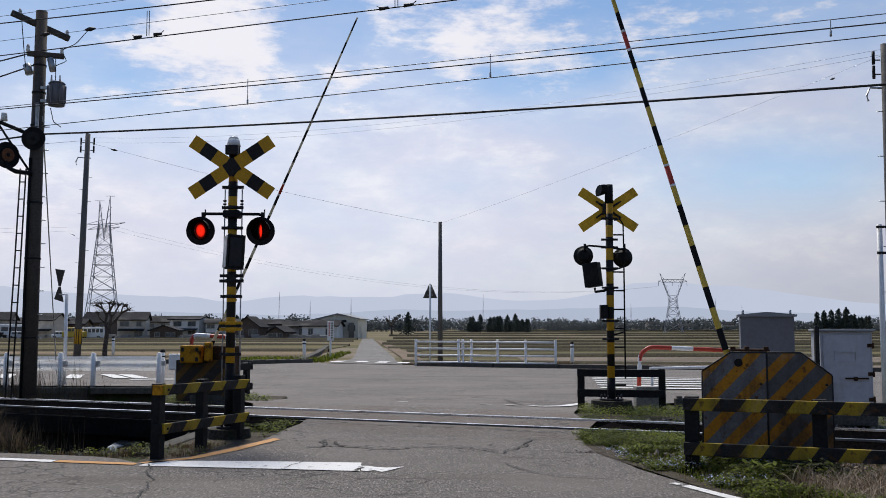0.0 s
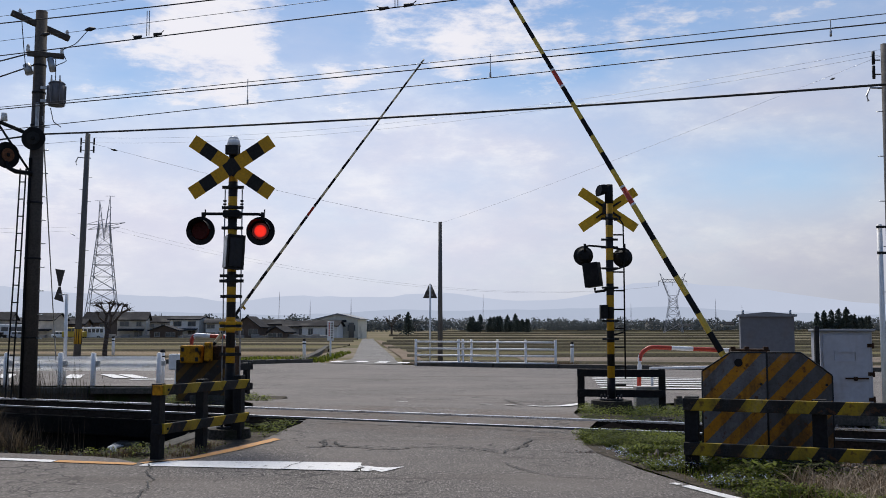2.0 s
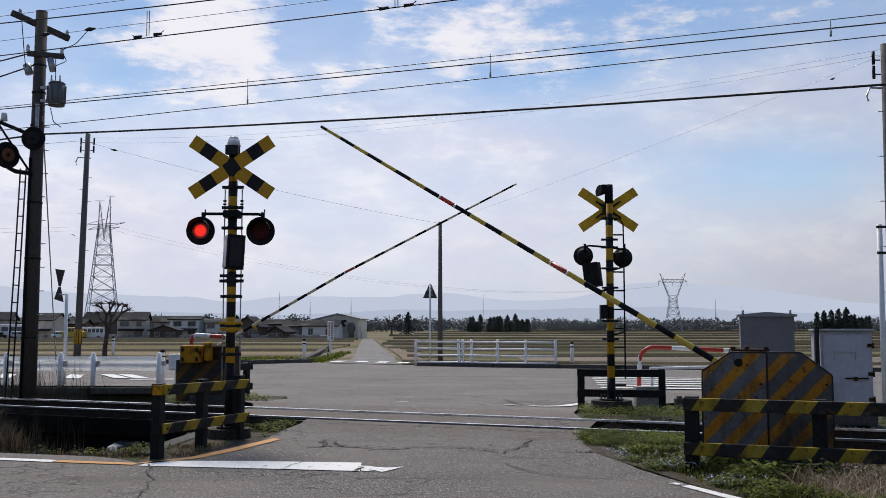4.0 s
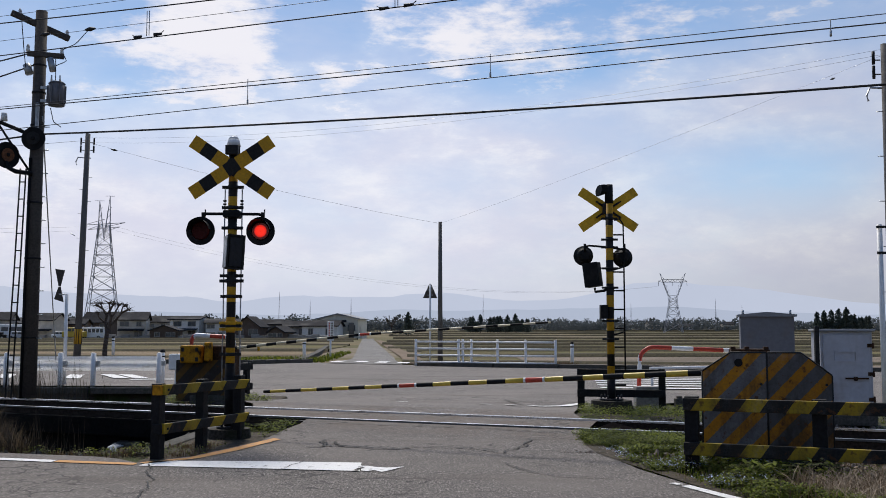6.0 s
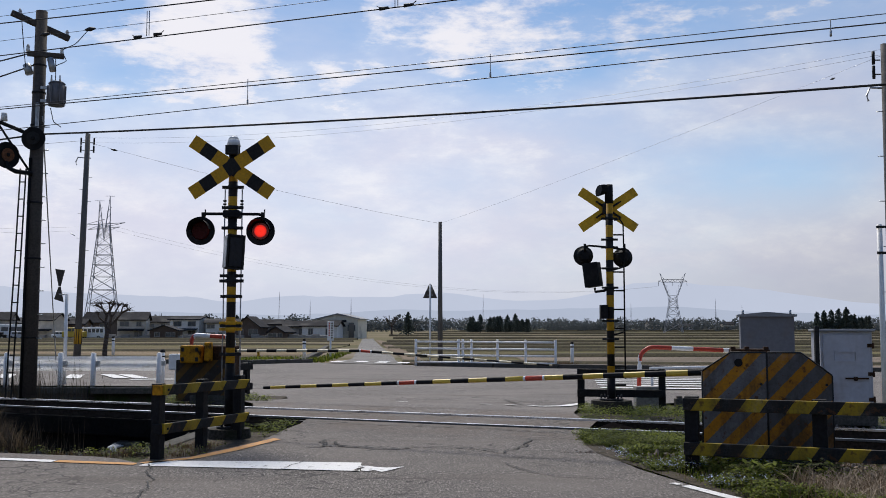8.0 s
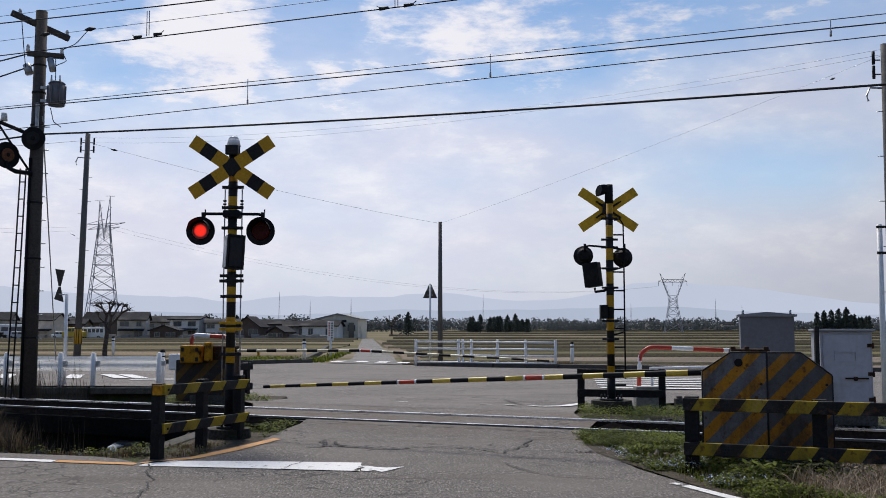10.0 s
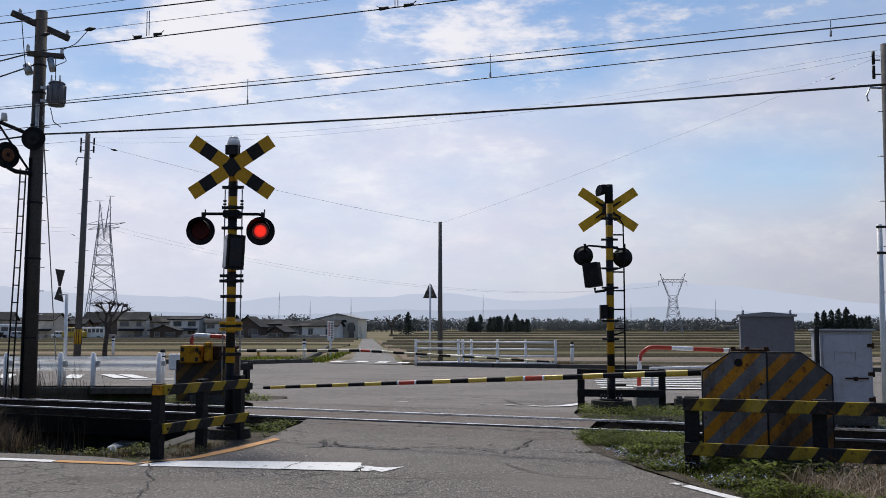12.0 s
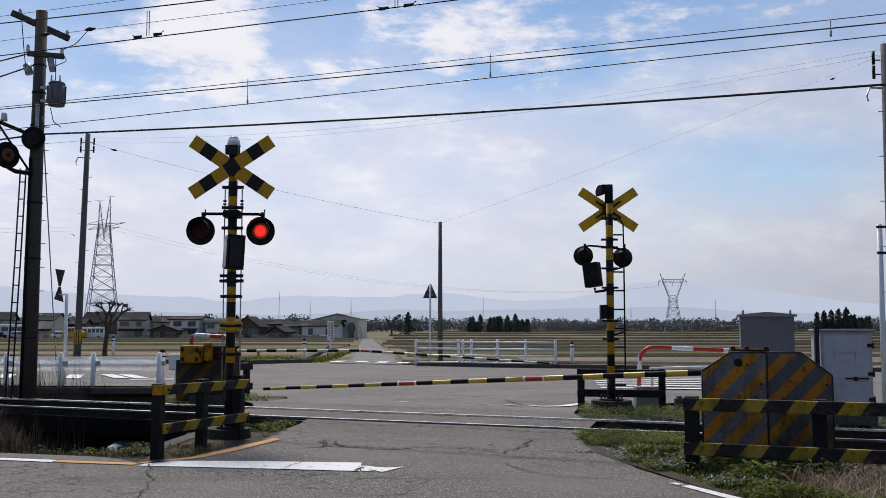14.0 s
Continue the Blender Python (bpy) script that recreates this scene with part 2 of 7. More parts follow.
def road_paint(name, colour, wear=0.57):
    n = Nodes(name)
    v = n.coords(True)
    a, b = n.noise(v, 70.0, 4.0, 0.7), n.noise(v, 9.0, 6.0, 0.7)
    c = n.mix(n.ramp(a, 0.35, 0.7), tuple(x * 0.85 for x in colour), colour)
    c = n.mix(n.ramp(b, wear, wear + 0.1, 0.0, 0.85), c, (0.16, 0.155, 0.15))
    n.bump(a, 0.4, 0.003)
    return n.done(c, 0.75)


M["white_road"] = road_paint("worn_white_marking", (0.78, 0.78, 0.77))
M["faded_road"] = road_paint("faded_white_marking", (0.55, 0.54, 0.52), 0.47)
M["orange_line"] = road_paint("worn_orange_marking", (0.52, 0.24, 0.05))
M["crack"] = surface("crack_filler", (0.03, 0.028, 0.026), 0.9)


def ground_material():
    n = Nodes("fields_and_verges")
    v = n.coords(True)
    x, y, z = n.xyz(v)[:3]
    g1, g2, g3 = n.noise(v, 35.0, 4.0, 0.7), n.noise(v, 2.0, 5.0), n.noise(v, 0.09, 4.0)
    soil = n.mix(n.ramp(g1, 0.3, 0.7), (0.035, 0.028, 0.02), (0.10, 0.08, 0.057))
    moss = n.mix(g1, (0.022, 0.034, 0.01), (0.07, 0.082, 0.026))
    near = n.mix(n.ramp(g2, 0.42, 0.6), soil, moss)
    # paddies: strips of stubble, spring green and turned earth
    strip = n.add("ShaderNodeTexBrick")
    n.put(strip.inputs["Vector"], n.stretch(v, (0.006, 0.022, 0.0)))
    strip.inputs["Color1"].default_value, strip.inputs["Color2"].default_value, strip.inputs["Mortar"].default_value = (0, 0, 0, 1), (1, 1, 1, 1), (0.5, 0.5, 0.5, 1)
    strip.inputs["Scale"].default_value, strip.inputs["Mortar Size"].default_value = 1.0, 0.03
    strip.inputs["Brick Width"].default_value, strip.inputs["Row Height"].default_value = 0.7, 0.42
    rnd = strip.outputs["Color"]
    rows = n.noise(n.stretch(v, (0.02, 1.0, 1.0)), 1.1, 3.0)
    stubble = n.mix(rows, (0.135, 0.105, 0.058), (0.225, 0.178, 0.105))
    spring = n.mix(rows, (0.080, 0.076, 0.030), (0.140, 0.124, 0.056))
    earth = n.mix(g1, (0.17, 0.14, 0.10), (0.25, 0.21, 0.155))
    fld = n.mix(n.ramp(rnd, 0.15, 0.6), stubble, spring)
    fld = n.mix(n.ramp(rnd, 0.8, 0.9), fld, earth)
    fld = n.mix(n.ramp(g3, 0.45, 0.65, 0.0, 0.6), fld, (0.125, 0.108, 0.050))
    c = n.mix(n.ramp(y, 24.0, 52.0), near, fld)
    n.bump(n.math("ADD", g1, g2), 0.6, 0.03)
    return n.done(c, 0.95, 0.0, 0.2)


M["ground"] = ground_material()


def tinted(name, one, two, rough=0.9, scale=6.0):
    n = Nodes(name)
    v = n.coords(True)
    a, b = n.noise(v, scale, 5.0, 0.65), n.noise(v, scale * 0.12, 4.0)
    c = n.mix(n.ramp(a, 0.3, 0.7), one, two)
    c = n.mix(n.ramp(b, 0.5, 0.7, 0.0, 0.5), c, tuple(x * 0.7 for x in one))
    n.bump(a, 0.6, 0.03)
    return n.done(c, rough, 0.0, 0.2)


M["bund"] = tinted("grassy_bund", (0.030, 0.027, 0.016), (0.080, 0.068, 0.034))


def furrowed(name, dark, light, earth, pitch):
    """Field soil in furrows that run across the view, with patches of growth."""
    n = Nodes(name)
    v = n.coords(True)
    rows = n.noise(n.stretch(v, (0.10, 1.0, 1.0)), pitch, 5.0, 0.7)
    fine, big = n.noise(v, 7.0, 5.0, 0.7), n.noise(n.stretch(v, (0.3, 1.0, 1.0)), 0.12, 4.0)
    c = n.mix(n.ramp(fine, 0.3, 0.7), dark, light)
    c = n.mix(n.ramp(big, 0.45, 0.62, 0.0, 0.7), c, earth)
    c = n.mix(n.ramp(rows, 0.46, 0.60, 0.0, 0.75), c, tuple(x * 0.45 for x in dark))
    n.bump(n.math("ADD", fine, rows), 0.7, 0.05)
    return n.done(c, 0.95, 0.0, 0.15)


M["stubble"] = furrowed("pale_stubble_field", (0.150, 0.112, 0.066), (0.270, 0.210, 0.132), (0.22, 0.18, 0.125), 0.26)
M["soil_field"] = furrowed("grey_turned_field", (0.15, 0.122, 0.092), (0.27, 0.22, 0.172), (0.23, 0.19, 0.15), 0.22)
M["green_field"] = furrowed("green_field", (0.098, 0.092, 0.034), (0.172, 0.150, 0.066), (0.13, 0.098, 0.052), 0.12)


def water_material():
    n = Nodes("dark_water")
    v = n.coords(True)
    h = n.noise(v, 9.0, 5.0, 0.6)
    n.bump(h, 0.5, 0.05)
    return n.done((0.02, 0.022, 0.02), 0.12, 0.0, 0.6)


M["water"] = water_material()
M["foam"] = surface("falling_water", (0.55, 0.58, 0.6), 0.35, vary=0.3, relief=0.8)


# ---------------------------------------------------------------- building helpers
def thing(name, m, label, category, group=""):
    ob = new(name)
    ob.empty_display_size = 0.2
    ob.matrix_world = m
    return tagged(ob, label, category, group)


def part(name, bm, material, parent=None, label="", m=None):
    """Links a bmesh as one mesh object, under a thing or a part, or on its own."""
    me = bpy.data.meshes.new(name)
    bm.normal_update()
    bm.to_mesh(me)
    bm.free()
    for x in material if isinstance(material, (list, tuple)) else [material]:
        me.materials.append(x)
    ob = new(name, me)
    if parent:
        ob.parent = parent
    if m is not None:
        ob.matrix_basis = m
    if label:
        ob["label"] = label
    return ob


def B():
    return bmesh.new()


def box(bm, c, s, m=None, mi=0, bevel=0.0):
    got = bmesh.ops.create_cube(bm, size=1.0)
    vs = got["verts"]
    bmesh.ops.scale(bm, vec=s, verts=vs)
    if bevel:
        es = list({e for v in vs for e in v.link_edges})
        vs = list({v for f in bmesh.ops.bevel(bm, geom=es, offset=bevel, segments=2, affect="EDGES", profile=0.5)["faces"] for v in f.verts} | {v for v in vs if v.is_valid})
    bmesh.ops.transform(bm, matrix=Matrix.Translation(c) @ (m or Matrix()), verts=vs)
    for f in {f for v in vs for f in v.link_faces}:
        f.material_index = mi
    return bm


def rod(bm, p, q, r, r2=None, seg=12, mi=0, smooth=True):
    p, q = Vector(p), Vector(q)
    d = q - p
    got = bmesh.ops.create_cone(bm, cap_ends=True, segments=seg, radius1=r, radius2=r if r2 is None else r2, depth=d.length)
    turn = d.to_track_quat("Z", "Y").to_matrix().to_4x4()
    bmesh.ops.transform(bm, matrix=Matrix.Translation((p + q) / 2) @ turn, verts=got["verts"])
    for f in {f for v in got["verts"] for f in v.link_faces}:
        f.material_index = mi
        f.smooth = smooth and len(f.verts) == 4
    return bm


def pipe(bm, pts, r, seg=10, mi=0):
    """A bent tube along points."""
    pts = [Vector(p) for p in pts]
    rings = []
    for i, p in enumerate(pts):
        d = (pts[min(i + 1, len(pts) - 1)] - pts[max(i - 1, 0)]).normalized()
        a = d.cross(Vector((0, 0, 1)))
        a = a.normalized() if a.length > 0.01 else Vector((1, 0, 0))
        b = d.cross(a).normalized()
        rings.append([bm.verts.new(p + r * (a * math.cos(k * math.tau / seg) + b * math.sin(k * math.tau / seg))) for k in range(seg)])
    for u, w in zip(rings, rings[1:]):
        for k in range(seg):
            f = bm.faces.new((u[k], u[(k + 1) % seg], w[(k + 1) % seg], w[k]))
            f.smooth, f.material_index = True, mi
    for ring, flip in ((rings[0], False), (rings[-1], True)):
        f = bm.faces.new(ring if flip else ring[::-1])
        f.material_index = mi
    return bm


def plate(bm, outline, thick, mi=0):
    """A plate in the xz plane, with thickness along y, from a convex outline."""
    a = [bm.verts.new((x, -thick / 2, z)) for x, z in outline]
    b = [bm.verts.new((x, thick / 2, z)) for x, z in outline]
    fs = [bm.faces.new(a), bm.faces.new(b[::-1])]
    n = len(a)
    fs += [bm.faces.new((a[(i + 1) % n], a[i], b[i], b[(i + 1) % n])) for i in range(n)]
    for f in fs:
        f.material_index = mi
    bmesh.ops.recalc_face_normals(bm, faces=fs)
    return bm


def mesh_of(name, verts, faces, material, label="", kind="", category=""):
    me = bpy.data.meshes.new(name)
    me.from_pydata(verts, [], faces)
    me.materials.append(material)
    ob = new(name, me)
    return tagged(ob, label, category, "", kind)


# ---------------------------------------------------------------- lie of the land
TA = radians(-22.6)
TU, TN = Vector((math.cos(TA), math.sin(TA), 0)), Vector((-math.sin(TA), math.cos(TA), 0))
TRACK = pose(0, 13.63, 0, 0, 0, -22.6)      # x along the rails, y across them


def track_point(u, s, z=0.0):
    return Vector((0, 13.42, z)) + TU * u + TN * s


def step(x, a, b):
    t = min(1.0, max(0.0, (x - a) / (b - a)))
    return t * t * (3 - 2 * t)


LIE = [(-999, 0), (1.5, 0), (5, -0.2), (12, -0.3), (50, -1.1), (99999, -1.1)]


def land(x, y):
    s = -x * math.sin(TA) + (y - 13.86) * math.cos(TA)
    for (a, za), (b, zb) in zip(LIE, LIE[1:]):
        if s <= b:
            return za + (zb - za) * max(0, s - a) / (b - a)
    return -1.1


def verge_edge(y):
    """Where the asphalt ends towards the weeds beside the barrier drive."""
    return 1.53 + 0.21 * max(0.0, 10.1 - y) ** 1.1


def ground_height(x, y):
    z = land(x, y) - 0.05
    s = -x * math.sin(TA) + (y - 13.42) * math.cos(TA)
    if abs(x) < 30 and abs(s) < 2.6:
        z -= 0.16 * (1 - step(abs(s), 1.5, 2.5))
    if -12 < x < -2 and 9 < y < 21:
        west = -5.0 - max(0.0, y - 10.5) * 0.38
        deep = step(x, west, west + 1.0) * (1 - step(x, -3.45, -3.0)) * step(y, 10.2, 11.7) * (1 - step(y, 19.3, 19.6))
        z -= 1.0 * deep
    if -40 < x < -4 and y < 25.3 and s > 1.6:
        edge = -4.75 - max(0.0, y - 19.3) * 0.33
        z -= 0.72 * step(s, 1.7, 2.6) * step(edge - x, 0.1, 0.7) * (1 - step(y, 25.05, 25.2))
    if 1.3 < x < 9 and 5 < y < 12:
        z += 0.05 * step(x, verge_edge(y), verge_edge(y) + 0.5)
    if x < -3.0 and 9 < y < 16 and x > -9:
        z += 0.05 * noise.noise(Vector((x * 1.5, y * 1.5, 3)))
    return z


def axis(stops):
    out = []
    for a, b, d in stops:
        k = max(1, round((b - a) / d))
        out += [a + (b - a) * i / k for i in range(k)]
    return out + [stops[-1][1]]


def build_ground():
    xs = axis([(-4600, -600, 500), (-600, -60, 60), (-60, -12, 4), (-12, 6, 0.16), (6, 30, 1.5), (30, 600, 57), (600, 4600, 500)])
    ys = axis([(-4600, -300, 500), (-300, -10, 29), (-10, 7, 1.7), (7, 26, 0.16), (26, 80, 2.0), (80, 400, 40), (400, 4600, 350)])
    vs = [(x, y, ground_height(x, y)) for y in ys for x in xs]
    w = len(xs)
    fs = [(j * w + i, j * w + i + 1, (j + 1) * w + i + 1, (j + 1) * w + i) for j in range(len(ys) - 1) for i in range(w - 1)]
    ob = mesh_of("ground", vs, fs, M["ground"], "flat farmland with weedy soil banks beside the railway", "structure")
    for p in ob.data.polygons:
        p.use_smooth = True


build_ground()


def along(pts, n):
    """n + 1 even steps along a line of points."""
    pts = [Vector(p) for p in pts]
    d = [0.0]
    for a, b in zip(pts, pts[1:]):
        d.append(d[-1] + (b - a).length)
    out = []
    for k in range(n + 1):
        t = d[-1] * k / n
        i = max(j for j in range(len(pts) - 1) if d[j] <= t + 1e-9)
        f = (t - d[i]) / max(1e-9, d[i + 1] - d[i])
        out.append(pts[i].lerp(pts[i + 1], f))
    return out


def sheet(name, left, right, material, dz=0.0, n=40, m=12, label="", flat=None):
    """A surface laid over the land between two edge lines."""
    a, b = along([(*p, 0) for p in left], n), along([(*p, 0) for p in right], n)
    vs, fs = [], []
    for p, q in zip(a, b):
        for k in range(m + 1):
            c = p.lerp(q, k / m)
            vs.append((c.x, c.y, (land(c.x, c.y) if flat is None else flat) + dz))
    for j in range(n):
        for i in range(m):
            fs.append((j * (m + 1) + i, j * (m + 1) + i + 1, (j + 1) * (m + 1) + i + 1, (j + 1) * (m + 1) + i))
    ob = mesh_of(name, vs, fs, material, label, "structure")
    return ob


# near road and the approach to the rails, in one sheet from the near kerb line to the near rail
sheet("road", [(-30, -6.0), (-2.85, -6.0)], [(-30, 16.9), (-12, 12.12), (-3.2, 9.72), (-2.85, 9.34)], M["asphalt"], 0.0, 80, 60, "worn grey asphalt road with cracks")
sheet("road", [(-2.85, -6.0), (-2.85, 9.32), (-2.45, 9.75), (-2.0, 11.1), (-1.93, 12.4), (-1.85, 13.1), (-1.86, 13.73)], [(12, -6.0), (12, -3.0), (3.4, 5.2), (2.15, 7.4), (1.96, 8.05), (1.73, 8.9), (1.58, 10.0), (1.52, 10.8), (1.56, 11.5), (1.70, 12.25)], M["asphalt"], 0.0, 120, 30, "worn grey asphalt road with cracks")
M["soil"] = tinted("packed_soil", (0.028, 0.023, 0.016), (0.085, 0.068, 0.047), scale=14.0)
sheet("soil_verge", [(-2.84, 9.36), (-2.44, 9.78), (-1.99, 11.1), (-1.92, 12.3)], [(-2.90, 9.60), (-2.86, 10.3), (-2.85, 11.2), (-2.80, 12.1)], M["soil"], -0.02, 30, 6, "bare trodden soil beside the road")
sheet("soil_verge", [(1.50, 10.8), (1.54, 11.5), (1.68, 12.0)], [(2.3, 10.7), (2.5, 11.2), (2.7, 11.62)], M["soil"], -0.03, 12, 6, "bare trodden soil beside the road")
sheet("soil_verge", [(verge_edge(y) - 0.02, y) for y in (7.4, 8.0, 8.6, 9.2, 10.0, 10.8)], [(verge_edge(y) + 0.16, y) for y in (7.4, 8.0, 8.6, 9.2, 10.0, 10.8)], M["soil"], 0.005, 40, 4, "dark dirt washed along the edge of the road")
sheet("crossing_deck", [(-3.15, 14.44), (1.78, 12.375)], [(-3.0, 15.51), (2.05, 13.40)], M["asphalt"], -0.002, 30, 8, "asphalt between the rails of the crossing", flat=0.0)
sheet("junction_road", [(-2.95, 15.61), (-3.1, 16.4), (-4.6, 19.3), (-5.1, 20.6)], [(1.90, 13.60), (1.90, 14.6), (2.25, 16.8), (2.6, 17.7), (5.0, 20.05)], M["asphalt_mid"], 0.004, 50, 30, "wide worn asphalt junction beyond the rails")
sheet("cross_road", [(-40, 25.2), (-7.0, 25.3), (-6.2, 24.0), (-5.0, 20.4), (9.5, 19.6), (40, 20.0)], [(-40, 50.0), (-10.5, 55.0), (-7.9, 60.5), (-1.7, 55.0), (7.0, 51.5), (40, 47.0)], M["asphalt_mid"], 0.0, 90, 24, "wide worn asphalt junction beyond the rails")
sheet("farm_road", [(-6.7, 58.0), (-6.75, 75), (-14.1, 173), (-16.2, 200)], [(-2.2, 54.5), (-3.65, 75), (-11.9, 173), (-13.9, 200)], M["asphalt_far"], 0.03, 60, 4, "straight pale asphalt farm road")


def marking(name, left, right, material=None, label="white road marking, worn", n=12, m=2):
    return sheet(name, left, right, material or M["white_road"], (0.007 if left[0][1] < 13 else 0.018) if left[0][1] < 24 else (0.024 if left[0][1] < 50 else 0.05), n, m, label)


marking("stop_line", [(-2.68, 9.42), (-1.75, 9.38), (-0.75, 9.28)], [(-2.74, 9.08), (-1.6, 8.90), (-0.72, 8.74)], label="broad white stop line, chipped at its end")
marking("stop_line_end", [(-0.745, 9.08), (-0.66, 9.05), (-0.60, 8.99), (-0.50, 8.95), (-0.42, 8.97), (-0.35, 9.02)], [(-0.71, 8.77), (-0.66, 8.74), (-0.60, 8.80), (-0.53, 8.69), (-0.46, 8.80), (-0.37, 8.97)], label="chipped remains of a white stop line", n=30)
marking("edge_line_white", [(-12, 11.72), (-3.62, 9.46)], [(-12, 11.58), (-3.62, 9.32)])
marking("edge_line_orange", [(-3.60, 9.455), (-2.80, 9.26)], [(-3.60, 9.32), (-2.80, 9.13)], M["orange_line"], "orange road edge line")
marking("curved_line_orange", [(-2.80, 9.30), (-2.45, 9.62), (-2.2, 10.3), (-1.90, 11.3)], [(-2.72, 9.20), (-2.33, 9.58), (-2.08, 10.2), (-1.80, 11.2)], M["orange_line"], "orange road edge line", 24)
marking("edge_line_near", [(1.80, 8.06), (1.85, 7.99)], [(1.86, 8.10), (1.91, 8.02)])
marking("edge_line_near", [(1.87, 7.93), (2.05, 7.42), (2.6, 6.3)], [(1.95, 7.97), (2.14, 7.47), (2.7, 6.35)])
for x0, y0 in ((-6.55, 62.9), (-5.05, 62.9), (-3.7, 61.6), (-2.35, 60.2)):
    marking("junction_dash", [(x0 - 0.36, y0 - 2.4), (x0 - 0.36, y0 + 2.4)], [(x0 + 0.34, y0 - 2.6), (x0 + 0.34, y0 + 2.2)], n=3)
for k in range(6):
    y0 = 25.2 + 1.75 * k
    marking("crossing_stripe", [(4.0 + 0.22 * k, y0), (9.2 + 0.5 * k, y0 - 0.5)], [(4.0 + 0.22 * k, y0 + 0.62), (9.2 + 0.5 * k, y0 + 0.12)], n=6)
marking("give_way_line", [(1.50, 18.08), (1.72, 17.78), (2.00, 18.15), (2.60, 19.2)], [(1.52, 17.86), (1.74, 17.30), (2.05, 17.75), (2.66, 18.95)], n=24)
for x0, y0 in ((-0.76, 18.7), (0.78, 18.1), (1.23, 18.0)):
    marking("guide_dash", [(x0 - 0.11, y0), (x0 + 0.1, y0 - 0.05)], [(x0 - 0.11, y0 + 0.30), (x0 + 0.1, y0 + 0.24)], M["faded_road"], n=3)
for x0, y0, lean in ((-14.9, 31.5, -1.2), (-12.95, 31.0, -1.15), (-10.9, 31.0, -1.0), (-9.6, 31.5, -1.5), (-9.0, 31.5, -1.5)):
    marking("lane_dash", [(x0 - 0.24, y0 - 1.6), (x0 - 0.24 + lean, y0 + 1.6)], [(x0 + 0.24, y0 - 1.6), (x0 + 0.24 + lean, y0 + 1.6)], n=3)
marking("lane_line", [(-9.0, 28.7), (-7.3, 29.1)], [(-9.0, 29.3), (-7.3, 29.7)], n=3)


def crack(pts, w):
    rng = random.Random(len(pts) * 7 + int(pts[0][1] * 100))
    line = along([(*p, 0) for p in pts], 70)
    vs, fs = [], []
    for i, p in enumerate(line):
        q = p * 5.0
        j = Vector((noise.noise(q), noise.noise(q + Vector((9, 4, 2))), 0)) * 0.055 + Vector((rng.uniform(-1, 1), rng.uniform(-1, 1), 0)) * w * 0.25
        d = (line[min(i + 1, 70)] - line[max(0, i - 1)]).normalized()
        nrm = Vector((-d.y, d.x, 0)) * w * rng.uniform(0.25, 1.0) * 0.5
        for q in (p + j - nrm, p + j + nrm):
            vs.append((q.x, q.y, land(q.x, q.y) + (0.012 if q.y < 13 else 0.022)))
    fs = [(2 * i, 2 * i + 1, 2 * i + 3, 2 * i + 2) for i in range(70)]
    mesh_of("road_crack", vs, fs, M["crack"], "dark jagged crack in asphalt", "structure")


crack([(-2.22, 7.3), (-2.38, 8.2), (-2.66, 9.15)], 0.024)
crack([(-1.43, 10.45), (-1.23, 10.5), (-1.15, 10.6), (-0.78, 10.4), (-0.49, 10.3), (-0.26, 10.5), (0.1, 10.42), (0.38, 10.35)], 0.05)
crack([(-1.34, 10.95), (-1.24, 10.55), (-1.30, 11.12), (-1.2, 11.2)], 0.04)
crack([(-1.17, 11.01), (-1.12, 10.6), (-1.02, 10.55)], 0.04)
crack([(0.38, 10.30), (0.59, 9.98), (0.70, 10.3), (0.85, 10.5), (0.96, 11.23)], 0.04)
crack([(0.7, 10.1), (1.11, 10.12), (1.62, 10.03)], 0.025)
crack([(0.55, 9.29), (0.72, 8.75), (1.02, 8.42), (1.5, 8.3)], 0.022)
crack([(-2.0, 13.30), (-1.2, 12.98), (-0.61, 12.80), (0.46, 12.40), (1.43, 11.80)], 0.055)
crack([(-0.9, 11.75), (0.1, 11.5), (1.2, 11.2)], 0.022)
crack([(-1.28, 9.4), (-1.42, 8.85)], 0.018)
crack([(1.25, 20.2), (1.45, 18.6), (1.75, 17.6)], 0.06)
crack([(-2.1, 14.6), (-1.6, 14.5), (-0.8, 15.0)], 0.045)
crack([(-1.6, 19.0), (-0.9, 19.9), (0.2, 20.0)], 0.075)
crack([(-0.7, 8.95), (-0.78, 8.75)], 0.045)


# ---------------------------------------------------------------- track
def rail(s):
    prof = [(-0.062, -0.15), (0.062, -0.15), (0.062, -0.135), (0.010, -0.115), (0.010, -0.035), (0.033, -0.025), (0.033, 0.0), (-0.033, 0.0), (-0.033, -0.025), (-0.010, -0.035), (-0.010, -0.115), (-0.062, -0.135)]
    bm = B()
    ends = [[bm.verts.new((u, s + y, z + 0.022)) for y, z in prof] for u in (-70, 70)]
    n = len(prof)
    for i in range(n):
        f = bm.faces.new((ends[0][i], ends[0][(i + 1) % n], ends[1][(i + 1) % n], ends[1][i]))
        f.material_index = 1 if i in (6, 7 if s > 0 else 5) else (2 if i in (5, 7) else 0)
    bm.faces.new(ends[0])
    bm.faces.new(ends[1][::-1])
    bmesh.ops.recalc_face_normals(bm, faces=bm.faces[:])
    ob = part("rail", bm, [M["rail_side"], M["rail_top"], M["rail_head_side"]], m=TRACK)
    tagged(ob, "rusty steel rail with a polished running surface", "rail", "rails of the track", "structure")


